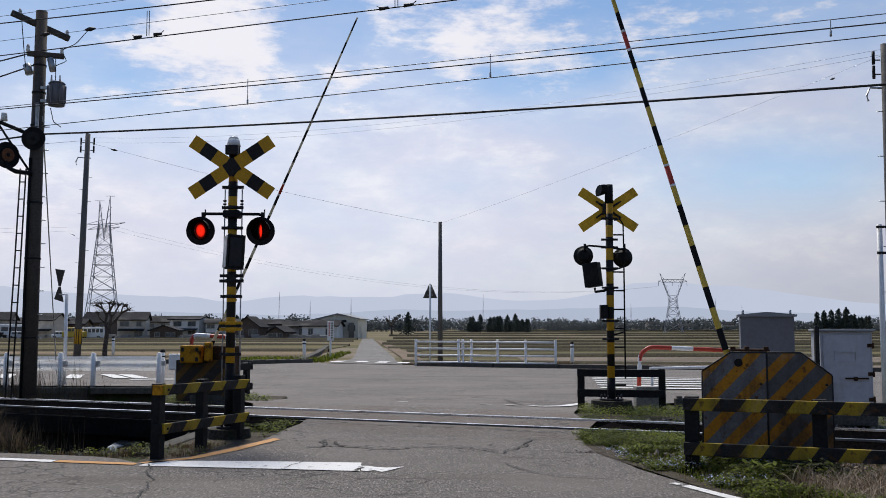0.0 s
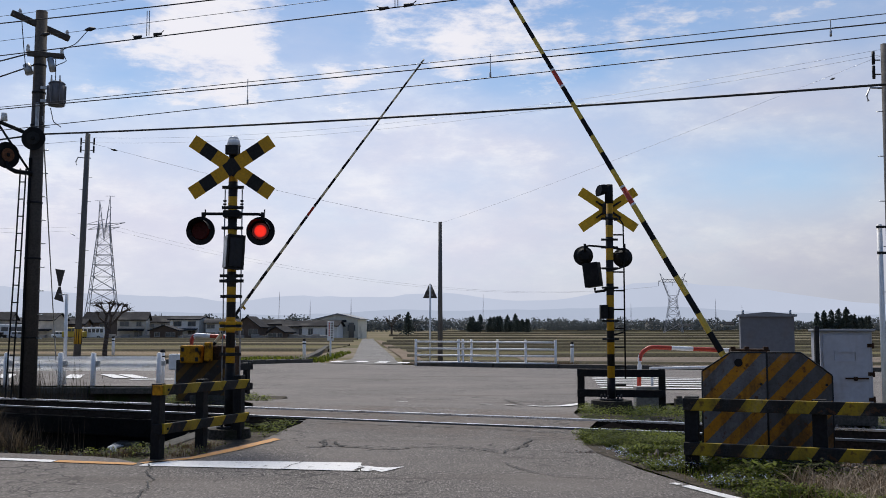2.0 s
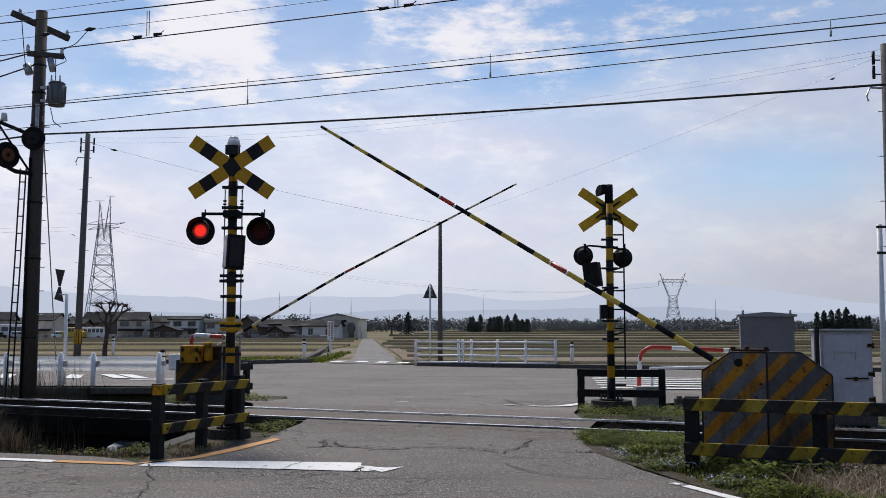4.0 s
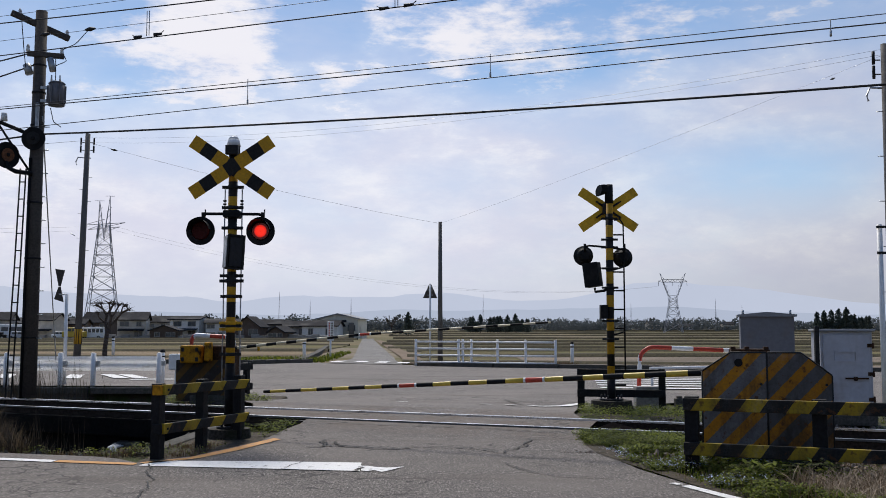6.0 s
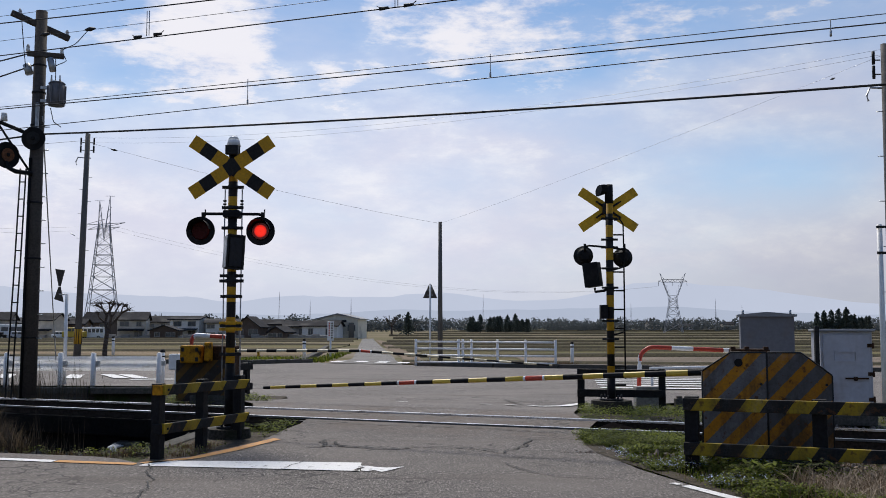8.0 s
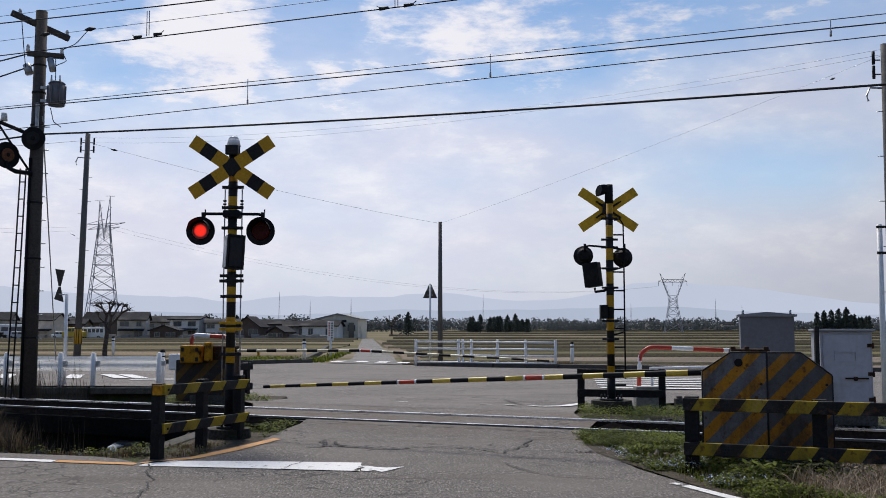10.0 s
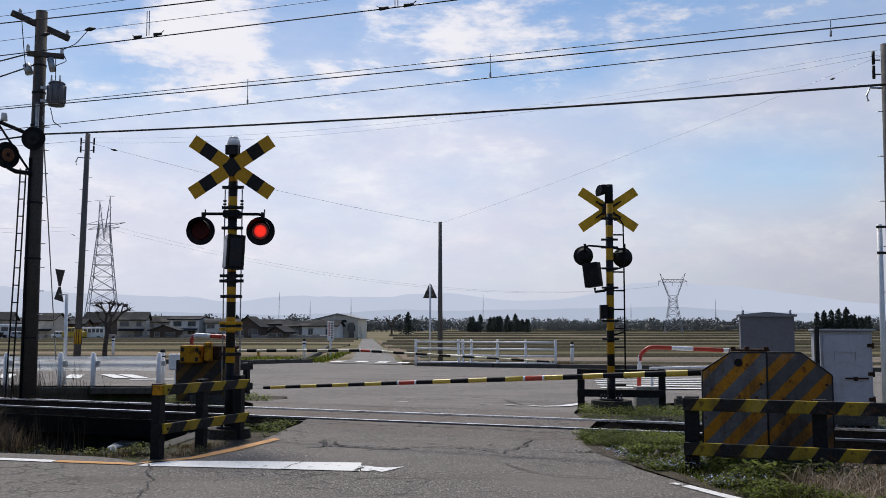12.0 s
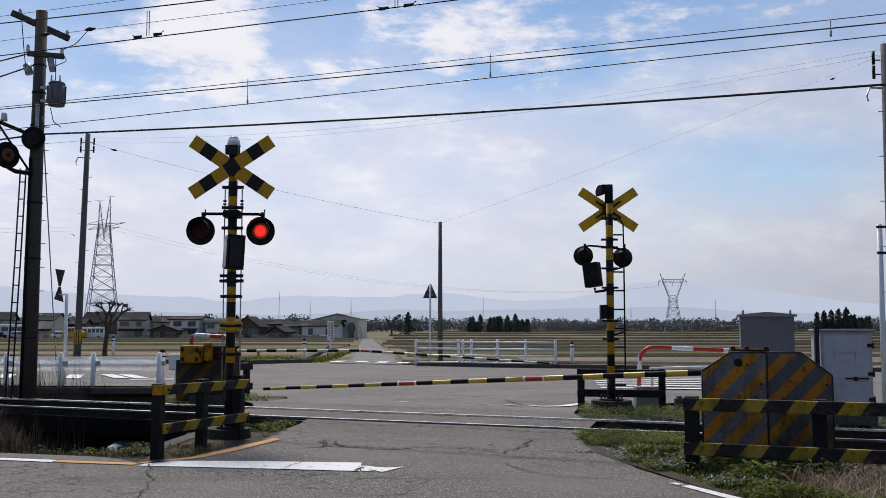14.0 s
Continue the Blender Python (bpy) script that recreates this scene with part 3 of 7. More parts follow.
for s in (-0.60, 0.60):
    rail(s)
bm = B()
for s in (0.0, -0.86):
    box(bm, (2.40 + 0.3 * s, s, -0.085), (0.42, 0.95 if s == 0 else 0.30, 0.09), pose(0, 0, 0, 0, 12, 0), 0, 0.01)
M["tar"] = surface("tarred_timber", (0.009, 0.008, 0.008), 1.0, spec=0.0, vary=0.4, relief=0.8, fine=18, dirty=0.0)
tagged(part("deck_ramp", bm, M["tar"], m=TRACK), "black tarred timber ramps ending the crossing deck", "ramp", "", "structure")

bm = B()
box(bm, (0, 0, 0), (0.20, 1.75, 0.14), None, 0, 0.012)
sleeper = part("sleeper", bm, M["timber"])
tagged(sleeper, "creosoted timber sleeper under the rails", "sleeper", "sleepers of the track")
sleeper.matrix_basis = TRACK @ pose(-2.9, 0, -0.205)
for k in range(1, 24):
    copy_thing(sleeper, TRACK @ pose(-2.9 - 0.62 * k, 0.02 * math.sin(k * 5.1), -0.205, 0, 0, 1.2 * math.sin(k * 3.3)))
for k in range(20):
    copy_thing(sleeper, TRACK @ pose(2.75 + 0.62 * k, 0.02 * math.sin(k * 4.1), -0.205, 0, 0, 1.2 * math.sin(k * 2.3)))
bm = B()
for s in (-0.6, 0.6):
    box(bm, (-5.9, s, -0.50), (5.4, 0.22, 0.42), None, 0, 0.01)
    # outer beam added to cover the sleeper ends; everything here is near black
    box(bm, (-5.9, -0.86, -0.20), (5.9, 0.12, 0.26), None, 0, 0.01)
    for k in range(9):
        box(bm, (-8.4 + 0.62 * k, s, -0.5), (0.02, 0.26, 0.40))
tagged(part("bridge_girder", bm, M["black"], m=TRACK), "black girders carrying the track over the ditch", "girder", "", "structure")


def stones(name, spots, lo, hi, material, label):
    rng = random.Random(5)
    vs, fs = [], []
    base = [(1, 0, 0), (-1, 0, 0), (0, 1, 0), (0, -1, 0), (0, 0, 1), (0, 0, -1)]
    tri = [(0, 2, 4), (2, 1, 4), (1, 3, 4), (3, 0, 4), (2, 0, 5), (1, 2, 5), (3, 1, 5), (0, 3, 5)]
    for x, y, z in spots:
        r, a = rng.uniform(lo, hi), rng.uniform(0, 6.28)
        o = len(vs)
        for bx, by, bz in base:
            k = r * rng.uniform(0.6, 1.2)
            vs.append((x + k * (bx * math.cos(a) - by * math.sin(a)), y + k * (bx * math.sin(a) + by * math.cos(a)), z + 0.7 * k * bz))
        fs += [(o + i, o + j, o + k) for i, j, k in tri]
    return mesh_of(name, vs, fs, material, label, "stuff", "stones")


rng = random.Random(11)
spots = []
for _ in range(5200):
    u, s = rng.uniform(2.3, 9.0), rng.uniform(-2.7, 2.2)
    p = track_point(u, s)
    spots.append((p.x, p.y, ground_height(p.x, p.y) + rng.uniform(0.0, 0.05)))
for _ in range(900):
    u, s = rng.uniform(-12, -8.3), rng.uniform(-2.0, 2.0)
    p = track_point(u, s)
    spots.append((p.x, p.y, ground_height(p.x, p.y) + rng.uniform(0.0, 0.05)))
for _ in range(2600):
    u, s = rng.uniform(3.0, 8.0), rng.uniform(-5.0, -2.3)
    p = track_point(u, s)
    if p.x > 2.9 + 0.25 * rng.random():
        spots.append((p.x, p.y, ground_height(p.x, p.y) + rng.uniform(0.0, 0.03)))
stones("ballast", spots, 0.02, 0.045, M["stone"], "brown and grey track ballast stones")
spots = []
for _ in range(900):
    x, y = rng.uniform(-6.6, -3.0), rng.uniform(10.2, 14.0)
    spots.append((x, y, ground_height(x, y) + 0.02))
stones("ditch_rocks", spots, 0.03, 0.11, M["dark_concrete"], "dark rocks on the ditch bank")

# ditch: walls, culvert mouth, water
bm = B()
box(bm, (-15.5, 25.1, -0.34), (13.2, 0.24, 0.16), None, 0, 0.02)
box(bm, (-7.85, 25.1, -0.34), (1.9, 0.24, 0.16), None, 0, 0.02)
box(bm, (-15.5, 25.14, -0.80), (13.2, 0.2, 0.80))
box(bm, (-7.06, 25.14, -0.80), (0.3, 0.2, 0.80))
box(bm, (-8.1, 25.9, -0.80), (1.7, 0.1, 0.80))
tagged(part("culvert_wall", bm, M["dark_concrete"]), "dark stained concrete retaining wall with a culvert mouth", "culvert", "", "structure")
bm = B()
box(bm, (-2.95, 12.0, -0.45), (0.22, 3.6, 0.86), pose(0, 0, 0, 0, 0, -4), 0, 0.02)
tagged(part("ditch_wall", bm, M["dark_concrete"]), "stained concrete side wall of the ditch", "ditch wall", "", "structure")
bm = B()
box(bm, (-4.5, 15.0, -0.98), (3.6, 8.5, 0.06))
tagged(part("water", bm, M["water"]), "shallow dark water in the ditch", "water", "", "structure")
bm = B()
for k in range(4):
    pipe(bm, [(-4.68 + 0.035 * k, 14.4, -0.42 - 0.008 * k), (-4.74 + 0.035 * k, 14.28, -0.45), (-4.72 + 0.04 * k, 14.2, -0.58), (-4.74 + 0.05 * k, 14.12, -0.74)], 0.016, 6)
tagged(part("ditch_outfall", bm, M["foam"]), "white water spilling from an outlet into the ditch", "water", "", "structure")

bm = B()
box(bm, (-4.58, 14.62, -0.46), (0.36, 0.4, 0.1), None, 0, 0.02)
tagged(part("outfall_slab", bm, M["dark_concrete"]), "broken concrete outlet slab in the ditch", "slab", "", "structure")

bm = B()
box(bm, (-4.0, 18.45, -0.42), (1.9, 2.6, 0.64), None, 0, 0.05)
tagged(part("soil_bank", bm, M["soil"]), "trodden soil bank under the far barrier drive", "bank", "", "structure")

# kerbs of the junction's far side
def kerb(pts, w, h, name="kerb"):
    bm = B()
    line = along([(*p, 0) for p in pts], max(2, len(pts) * 4))
    for a, b in zip(line, line[1:]):
        c = (a + b) / 2
        ang = math.degrees(math.atan2(b.y - a.y, b.x - a.x))
        box(bm, (c.x, c.y, land(c.x, c.y) + h / 2 - 0.05), ((b - a).length * 0.995, w, h + 0.1), pose(0, 0, 0, 0, 0, ang), 0, 0.015)
    tagged(part(name, bm, M["dark_concrete"]), "low weathered concrete kerb beside the road", "kerb", "", "structure")


kerb([(-20, 53.0), (-10.4, 53.6), (-8.0, 60.0)], 0.45, 0.22)
kerb([(-1.4, 53.2), (2.5, 50.4), (5.6, 49.6), (7.5, 49.2), (30, 46.5)], 0.45, 0.20)


# ---------------------------------------------------------------- crossing signals
post_stripes = striped("post_bands", YEL, BLK, 0, 1, 0.3525, 0.5, 0.2075, rust=0.15)
board_stripes = striped("board_bands", YEL, BLK, 1, 0, 0.33, 0.5, 0.2475, rust=0.1)


def crossbuck(parent, y, z, front):
    for k, a in enumerate((34, -34)):
        bm = B()
        plate(bm, [(-0.56, -0.08), (0.56, -0.08), (0.56, 0.08), (-0.56, 0.08)], 0.006)
        ob = part("crossbuck_board", bm, board_stripes if front else M["yellow_back"], parent, "yellow board with black bands" if front else "yellow back of a warning board", pose(0, y - 0.008 * k, z, 0, a, 0))
        if not front:
            bm = B()
            box(bm, (0, -0.02, 0), (0.5, 0.02, 0.03))
            part("stiffener", bm, M["steel_dark"], ob)
        else:
            bm = B()
            box(bm, (0, 0.018, 0), (0.9, 0.02, 0.03))
            part("stiffener", bm, M["steel_dark"], ob)


def signal_lamp(parent, x, z, side, lit):
    """A round lamp with its hood; faces -y where side is -1."""
    bm = B()
    pts = [(0.165, 0.0), (0.165, 0.018), (0.15, 0.03), (0.12, 0.05), (0.115, 0.13), (0.07, 0.17), (0.0, 0.175)]
    seg = 28
    rings = [[bm.verts.new((r * math.cos(k * math.tau / seg), d * -side, r * math.sin(k * math.tau / seg))) for k in range(seg)] for r, d in pts[:-1]]
    for u, w in zip(rings, rings[1:]):
        for k in range(seg):
            bm.faces.new((u[k], u[(k + 1) % seg], w[(k + 1) % seg], w[k])).smooth = True
    bm.faces.new(rings[-1])
    inner = [bm.verts.new((0.108 * math.cos(k * math.tau / seg), 0, 0.108 * math.sin(k * math.tau / seg))) for k in range(seg)]
    deep = [bm.verts.new((0.10 * math.cos(k * math.tau / seg), 0.10 * -side, 0.10 * math.sin(k * math.tau / seg))) for k in range(seg)]
    for k in range(seg):
        bm.faces.new((rings[0][k], rings[0][(k + 1) % seg], inner[(k + 1) % seg], inner[k]))
        bm.faces.new((inner[k], inner[(k + 1) % seg], deep[(k + 1) % seg], deep[k]))
    bm.faces.new(deep)
    bmesh.ops.recalc_face_normals(bm, faces=bm.faces[:])
    lamp = part("signal_lamp", bm, M["black"], parent, "round black signal lamp", pose(x, side * 0.17, z))
    bm = B()
    n = 18
    prof = []
    for k in range(n + 1):
        a = math.pi * (0.02 + 0.96 * k / n)
        prof.append((0.125 * math.cos(a), 0.125 * math.sin(a), 0.11 + 0.09 * math.sin(a)))
    for r in (1.0, 0.96):
        row = [bm.verts.new((px * r, 0, pz * r)) for px, pz, d in prof]
        tip = [bm.verts.new((px * r, side * d, pz * r)) for px, pz, d in prof]
        for k in range(n):
            bm.faces.new((row[k], row[k + 1], tip[k + 1], tip[k])).smooth = True
    part("hood", bm, M["black"], lamp)
    if lit:
        bm = B()
        rod(bm, (0, -0.004, 0), (0, 0.0, 0), 0.097, None, 28, 0)
        rod(bm, (0, 0.0005, 0), (0, 0.0045, 0), 0.097, None, 28, 1)
        return part("lens", bm, [M["lit"], M["lens"]], lamp, "red lens, glowing when lit", pose(0, 0, 0))
    bm = B()
    rod(bm, (0, -side * 0.085, 0), (0, -side * 0.095, 0), 0.10, None, 24)
    part("lens", bm, M["lens"], lamp, "dark red lens")


def box_part(name, c, s, material, parent, label="", m=None, bevel=0.008):
    bm = B()
    box(bm, (0, 0, 0), s, None, 0, bevel)
    return part(name, bm, material, parent, label, Matrix.Translation(c) @ (m or Matrix()))


def clamp_ring(parent, z, r, material=None):
    bm = B()
    rod(bm, (0, 0, z - 0.02), (0, 0, z + 0.02), r, None, 14)
    for e in (-1, 1):
        box(bm, (e * (r + 0.03), 0, z), (0.07, 0.03, 0.035))
    part("clamp", bm, material or M["steel_dark"], parent)


def foundation(parent, z0, z1, r, stuff="dark_concrete"):
    bm = B()
    rod(bm, (0, 0, z0), (0, 0, z1), r * 1.1, r, 14, 0, False)
    part("foundation", bm, M[stuff], parent, "weathered round concrete base")
    bm = B()
    rod(bm, (0, 0, z1), (0, 0, z1 + 0.03), r * 0.6, None, 16)
    part("base_plate", bm, M["steel_dark"], parent)
    for k in range(6):
        a = k * math.tau / 6
        bm = B()
        rod(bm, (r * 0.5 * math.cos(a), r * 0.5 * math.sin(a), z1 + 0.02), (r * 0.5 * math.cos(a), r * 0.5 * math.sin(a), z1 + 0.09), 0.017, None, 6)
        part("bolt", bm, M["steel_dark"], parent)


GLOWS = []


def near_signal():
    s = thing("crossing_signal", pose(-2.467, 11.6, -0.015), "yellow and black level crossing signal with red lamps flashing in turn", "crossing signal", "crossing signals")
    foundation(s, -0.12, 0.10, 0.24, "grimy_concrete")
    bm = B()
    rod(bm, (0, 0, 0.14), (0, 0, 3.32), 0.053, 0.053, 20)
    part("post", bm, post_stripes, s, "round post in yellow and black bands")
    bm = B()
    rod(bm, (0, 0, 0.13), (0, 0, 0.84), 0.059, None, 20)
    part("post_sleeve", bm, M["black"], s, "black lower sleeve of the post")
    crossbuck(s, -0.085, 3.125, True)
    bm = B()
    rod(bm, (0, 0, 3.30), (0, 0, 3.41), 0.075, None, 18)
    part("siren_body", bm, M["black"], s)
    bm = B()
    for a, b, r, q in ((3.39, 3.47, 0.082, 0.066), (3.47, 3.505, 0.066, 0.040)):
        rod(bm, (0, 0, a), (0, 0, b), r, q, 18)
    part("siren_cap", bm, M["white"], s, "white domed siren cap")
    box_part("siren_box", (0, -0.09, 3.33), (0.15, 0.06, 0.11), M["steel_dark"], s)
    bm = B()
    pipe(bm, [(-0.34, -0.03, 2.58), (-0.31, -0.03, 2.585), (0.31, -0.03, 2.58), (0.36, -0.03, 2.565)], 0.018)
    part("lamp_arm", bm, M["black"], s)
    for x in (-0.333, 0.36):
        bm = B()
        rod(bm, (x, -0.03, 2.53), (x, -0.03, 2.60), 0.025, None, 10)
        rod(bm, (x + 0.02, -0.03, 2.60), (x + 0.02, -0.03, 2.635), 0.008, None, 6)
        part("lamp_bracket", bm, M["black"], s)
    bm = B()
    box(bm, (0, -0.01, 2.58), (0.2, 0.17, 0.09), None, 0, 0.02)
    part("arm_clamp", bm, M["black"], s)
    GLOWS.append(signal_lamp(s, -0.333, 2.372, -1, True))
    GLOWS.append(signal_lamp(s, 0.360, 2.368, -1, True))
    cab = box_part("indicator_box", (0.05, -0.13, 2.125), (0.19, 0.16, 0.39), M["black"], s, "black direction indicator box", pose(0, 0, 0, 0, 3, 27), 0.012)
    bm = B()
    box(bm, (0, -0.083, 0), (0.145, 0.006, 0.33))
    part("indicator_glass", bm, M["dark_glass"], cab)
    # thin plate added to make the box's left side pale
    bm = B()
    box(bm, (-0.1, 0.01, 0), (0.01, 0.14, 0.36), None, 0, 0.003)
    part("side_panel", bm, M["galv"], cab, "pale grey left side of the box")
    bm = B()
    plate(bm, [(-0.104, -0.2), (0.104, -0.2), (0.104, 0.2), (-0.104, 0.2)], 0.01)
    part("rim", bm, M["steel_dark"], cab, "", pose(0, -0.075, 0))
    for z, r in ((2.9, 0.06), (2.66, 0.06), (2.42, 0.06), (1.80, 0.075), (1.86, 0.07), (1.62, 0.06), (1.28, 0.062), (0.95, 0.06)):
        clamp_ring(s, z, r)
    for z in (1.31, 1.24):
        clamp_ring(s, z, 0.066, M["yellow"])
    for x in (-0.095, 0.105):
        bm = B()
        pipe(bm, [(x, 0.02, 2.88), (x * 1.02, 0.02, 2.2), (x, 0.02, 1.4), (x * 1.04, 0.02, 0.6)], 0.008, 6)
        part("conduit", bm, M["wire_pale"], s, "thin grey conduit")
        for z in (2.74, 2.70):
            bm = B()
            rod(bm, (x - 0.015, 0, z), (x + 0.02, 0, z), 0.012, None, 8)
            part("insulator", bm, M["steel_dark"], s)
    bm = B()
    box(bm, (0.02, -0.05, 1.82), (0.07, 0.06, 0.09), None, 0, 0.01)
    part("junction_box", bm, M["steel_dark"], s)


near_signal()


def far_signal():
    s = thing("crossing_signal", pose(2.77, 16.5, -0.2), "back of a yellow and black crossing signal with a ladder", "crossing signal", "crossing signals")
    foundation(s, 0.0, 0.25, 0.33, "grimy_concrete")
    bm = B()
    rod(bm, (0, 0, 0.25), (0, 0, 3.78), 0.062, None, 20)
    part("post", bm, striped("post_bands_far", YEL, BLK, 0, 1, 0.388, 0.5, 0.16, rust=0.15), s, "round post in yellow and black bands")
    bm = B()
    rod(bm, (0, 0, 0.25), (0, 0, 0.61), 0.069, None, 20)
    part("post_sleeve", bm, M["black"], s, "black lower sleeve of the post")
    bm = B()
    rod(bm, (0, 0, 3.50), (0, 0, 3.82), 0.07, 0.066, 18)
    part("post_cap", bm, M["black"], s)
    crossbuck(s, 0.085, 3.41, False)
    bm = B()
    rod(bm, (-0.17, 0.0, 3.72), (-0.05, 0.05, 3.70), 0.10, 0.03, 16)
    box(bm, (-0.06, 0, 3.75), (0.16, 0.12, 0.14), None, 0, 0.02)
    part("siren", bm, M["black"], s, "black horn loudspeaker")
    box_part("board_bracket", (-0.05, 0.02, 3.42), (0.1, 0.1, 0.18), M["steel_dark"], s)
    bm = B()
    pipe(bm, [(-0.40, 0, 2.78), (-0.34, 0, 2.80), (0, 0, 2.77), (0.25, 0, 2.73)], 0.018)
    part("lamp_arm", bm, M["black"], s)
    signal_lamp(s, -0.415, 2.64, 1, False)
    signal_lamp(s, 0.245, 2.61, 1, False)
    for x in (-0.41, 0.245):
        bm = B()
        rod(bm, (x, 0, 2.70), (x, 0, 2.83), 0.022, None, 8)
        part("lamp_bracket", bm, M["black"], s)
    box_part("indicator_box", (-0.29, -0.02, 2.31), (0.26, 0.2, 0.40), M["black"], s, "black direction indicator box", pose(0, 0, 0, 0, -7, -28), 0.012)
    bm = B()
    pipe(bm, [(-0.25, 0, 2.10), (-0.25, 0, 2.03), (-0.1, 0, 2.05), (0, 0, 2.1)], 0.022, 8)
    part("box_bracket", bm, M["black"], s)
    box_part("relay_box", (-0.115, -0.03, 1.70), (0.12, 0.14, 0.23), M["black"], s)
    for z in (3.25, 2.9, 2.77, 2.42, 2.1, 1.55, 1.25):
        clamp_ring(s, z, 0.072)
    bm = B()
    pipe(bm, [(0.08, 0, 3.22), (0.17, 0, 3.25), (0.23, 0, 3.16), (0.235, 0, 2.8), (0.235, 0, 0.60)], 0.013, 8)
    lad = part("ladder", bm, M["black"], s, "black steel ladder rail")
    for k in range(9):
        bm = B()
        rod(bm, (0.05, 0, 2.98 - 0.31 * k), (0.24, 0, 2.98 - 0.31 * k), 0.013, None, 8)
        part("rung", bm, M["black"], lad)
    for z in (2.42, 1.35):
        bm = B()
        pipe(bm, [(0.05, -0.02, z - 0.03), (0.15, -0.03, z), (0.24, -0.01, z + 0.03)], 0.014, 8)
        part("ladder_stay", bm, M["black"], lad)


far_signal()

# ---------------------------------------------------------------- barriers
plate_stripes = striped("plate_stripes", (0.46, 0.20, 0.014), (0.16, 0.16, 0.17), 0.72, -0.69, 0.193, 0.46, 0.042, 0.7, 0.55)
plate_stripes_dirty = striped("plate_stripes_dirty", (0.36, 0.155, 0.012), (0.095, 0.095, 0.10), 0.72, -0.69, 0.193, 0.44, 0.02, 0.75, 0.85)
plate_stripes_far = striped("plate_stripes_far", (0.13, 0.068, 0.012), (0.030, 0.027, 0.025), 0.72, -0.69, 0.285, 0.40, 0.02, 0.7, 0.6)


def arm_bands(length, r0, r1, reds, first, pale):
    """A tapering pole along x in bands: material index 0 black, 1 yellow, 2 red, 3 white."""
    bm = B()
    seg, w = 12, 0.205
    edges, kinds = [0.0], []
    k = 0
    x = 0.0
    while x < length - 1e-6:
        x2 = min(length, x + w)
        kinds.append(2 if k in reds else (1 if (k + first) % 2 else 0))
        edges.append(x2)
        x, k = x2, k + 1
    rings = []
    for x in edges:
        r = r0 + (r1 - r0) * x / length
        rings.append([bm.verts.new((x, r * math.cos(i * math.tau / seg), r * math.sin(i * math.tau / seg))) for i in range(seg)])
    for a, b, mi in zip(rings, rings[1:], kinds):
        for i in range(seg):
            f = bm.faces.new((a[i], a[(i + 1) % seg], b[(i + 1) % seg], b[i]))
            f.material_index, f.smooth = mi, True
    bm.faces.new(rings[0])
    bm.faces.new(rings[-1])
    for k in sorted(reds):
        for x in (k * w, (k + 1) * w):
            r = r0 + (r1 - r0) * x / length + 0.0015
            rod(bm, (x - 0.012, 0, 0), (x + 0.012, 0, 0), r, None, 12, 3)
    bmesh.ops.recalc_face_normals(bm, faces=bm.faces[:])
    return bm


ARMS = {}
M["arm_yellow"] = surface("arm_yellow", (0.60, 0.42, 0.05), 0.4, vary=0.1, dirty=0.15)
M["arm_white"] = surface("arm_faded_yellow", (0.70, 0.62, 0.42), 0.4, vary=0.1, dirty=0.15)
arm_mats = [M["black"], M["arm_yellow"], M["red"], M["white"]]


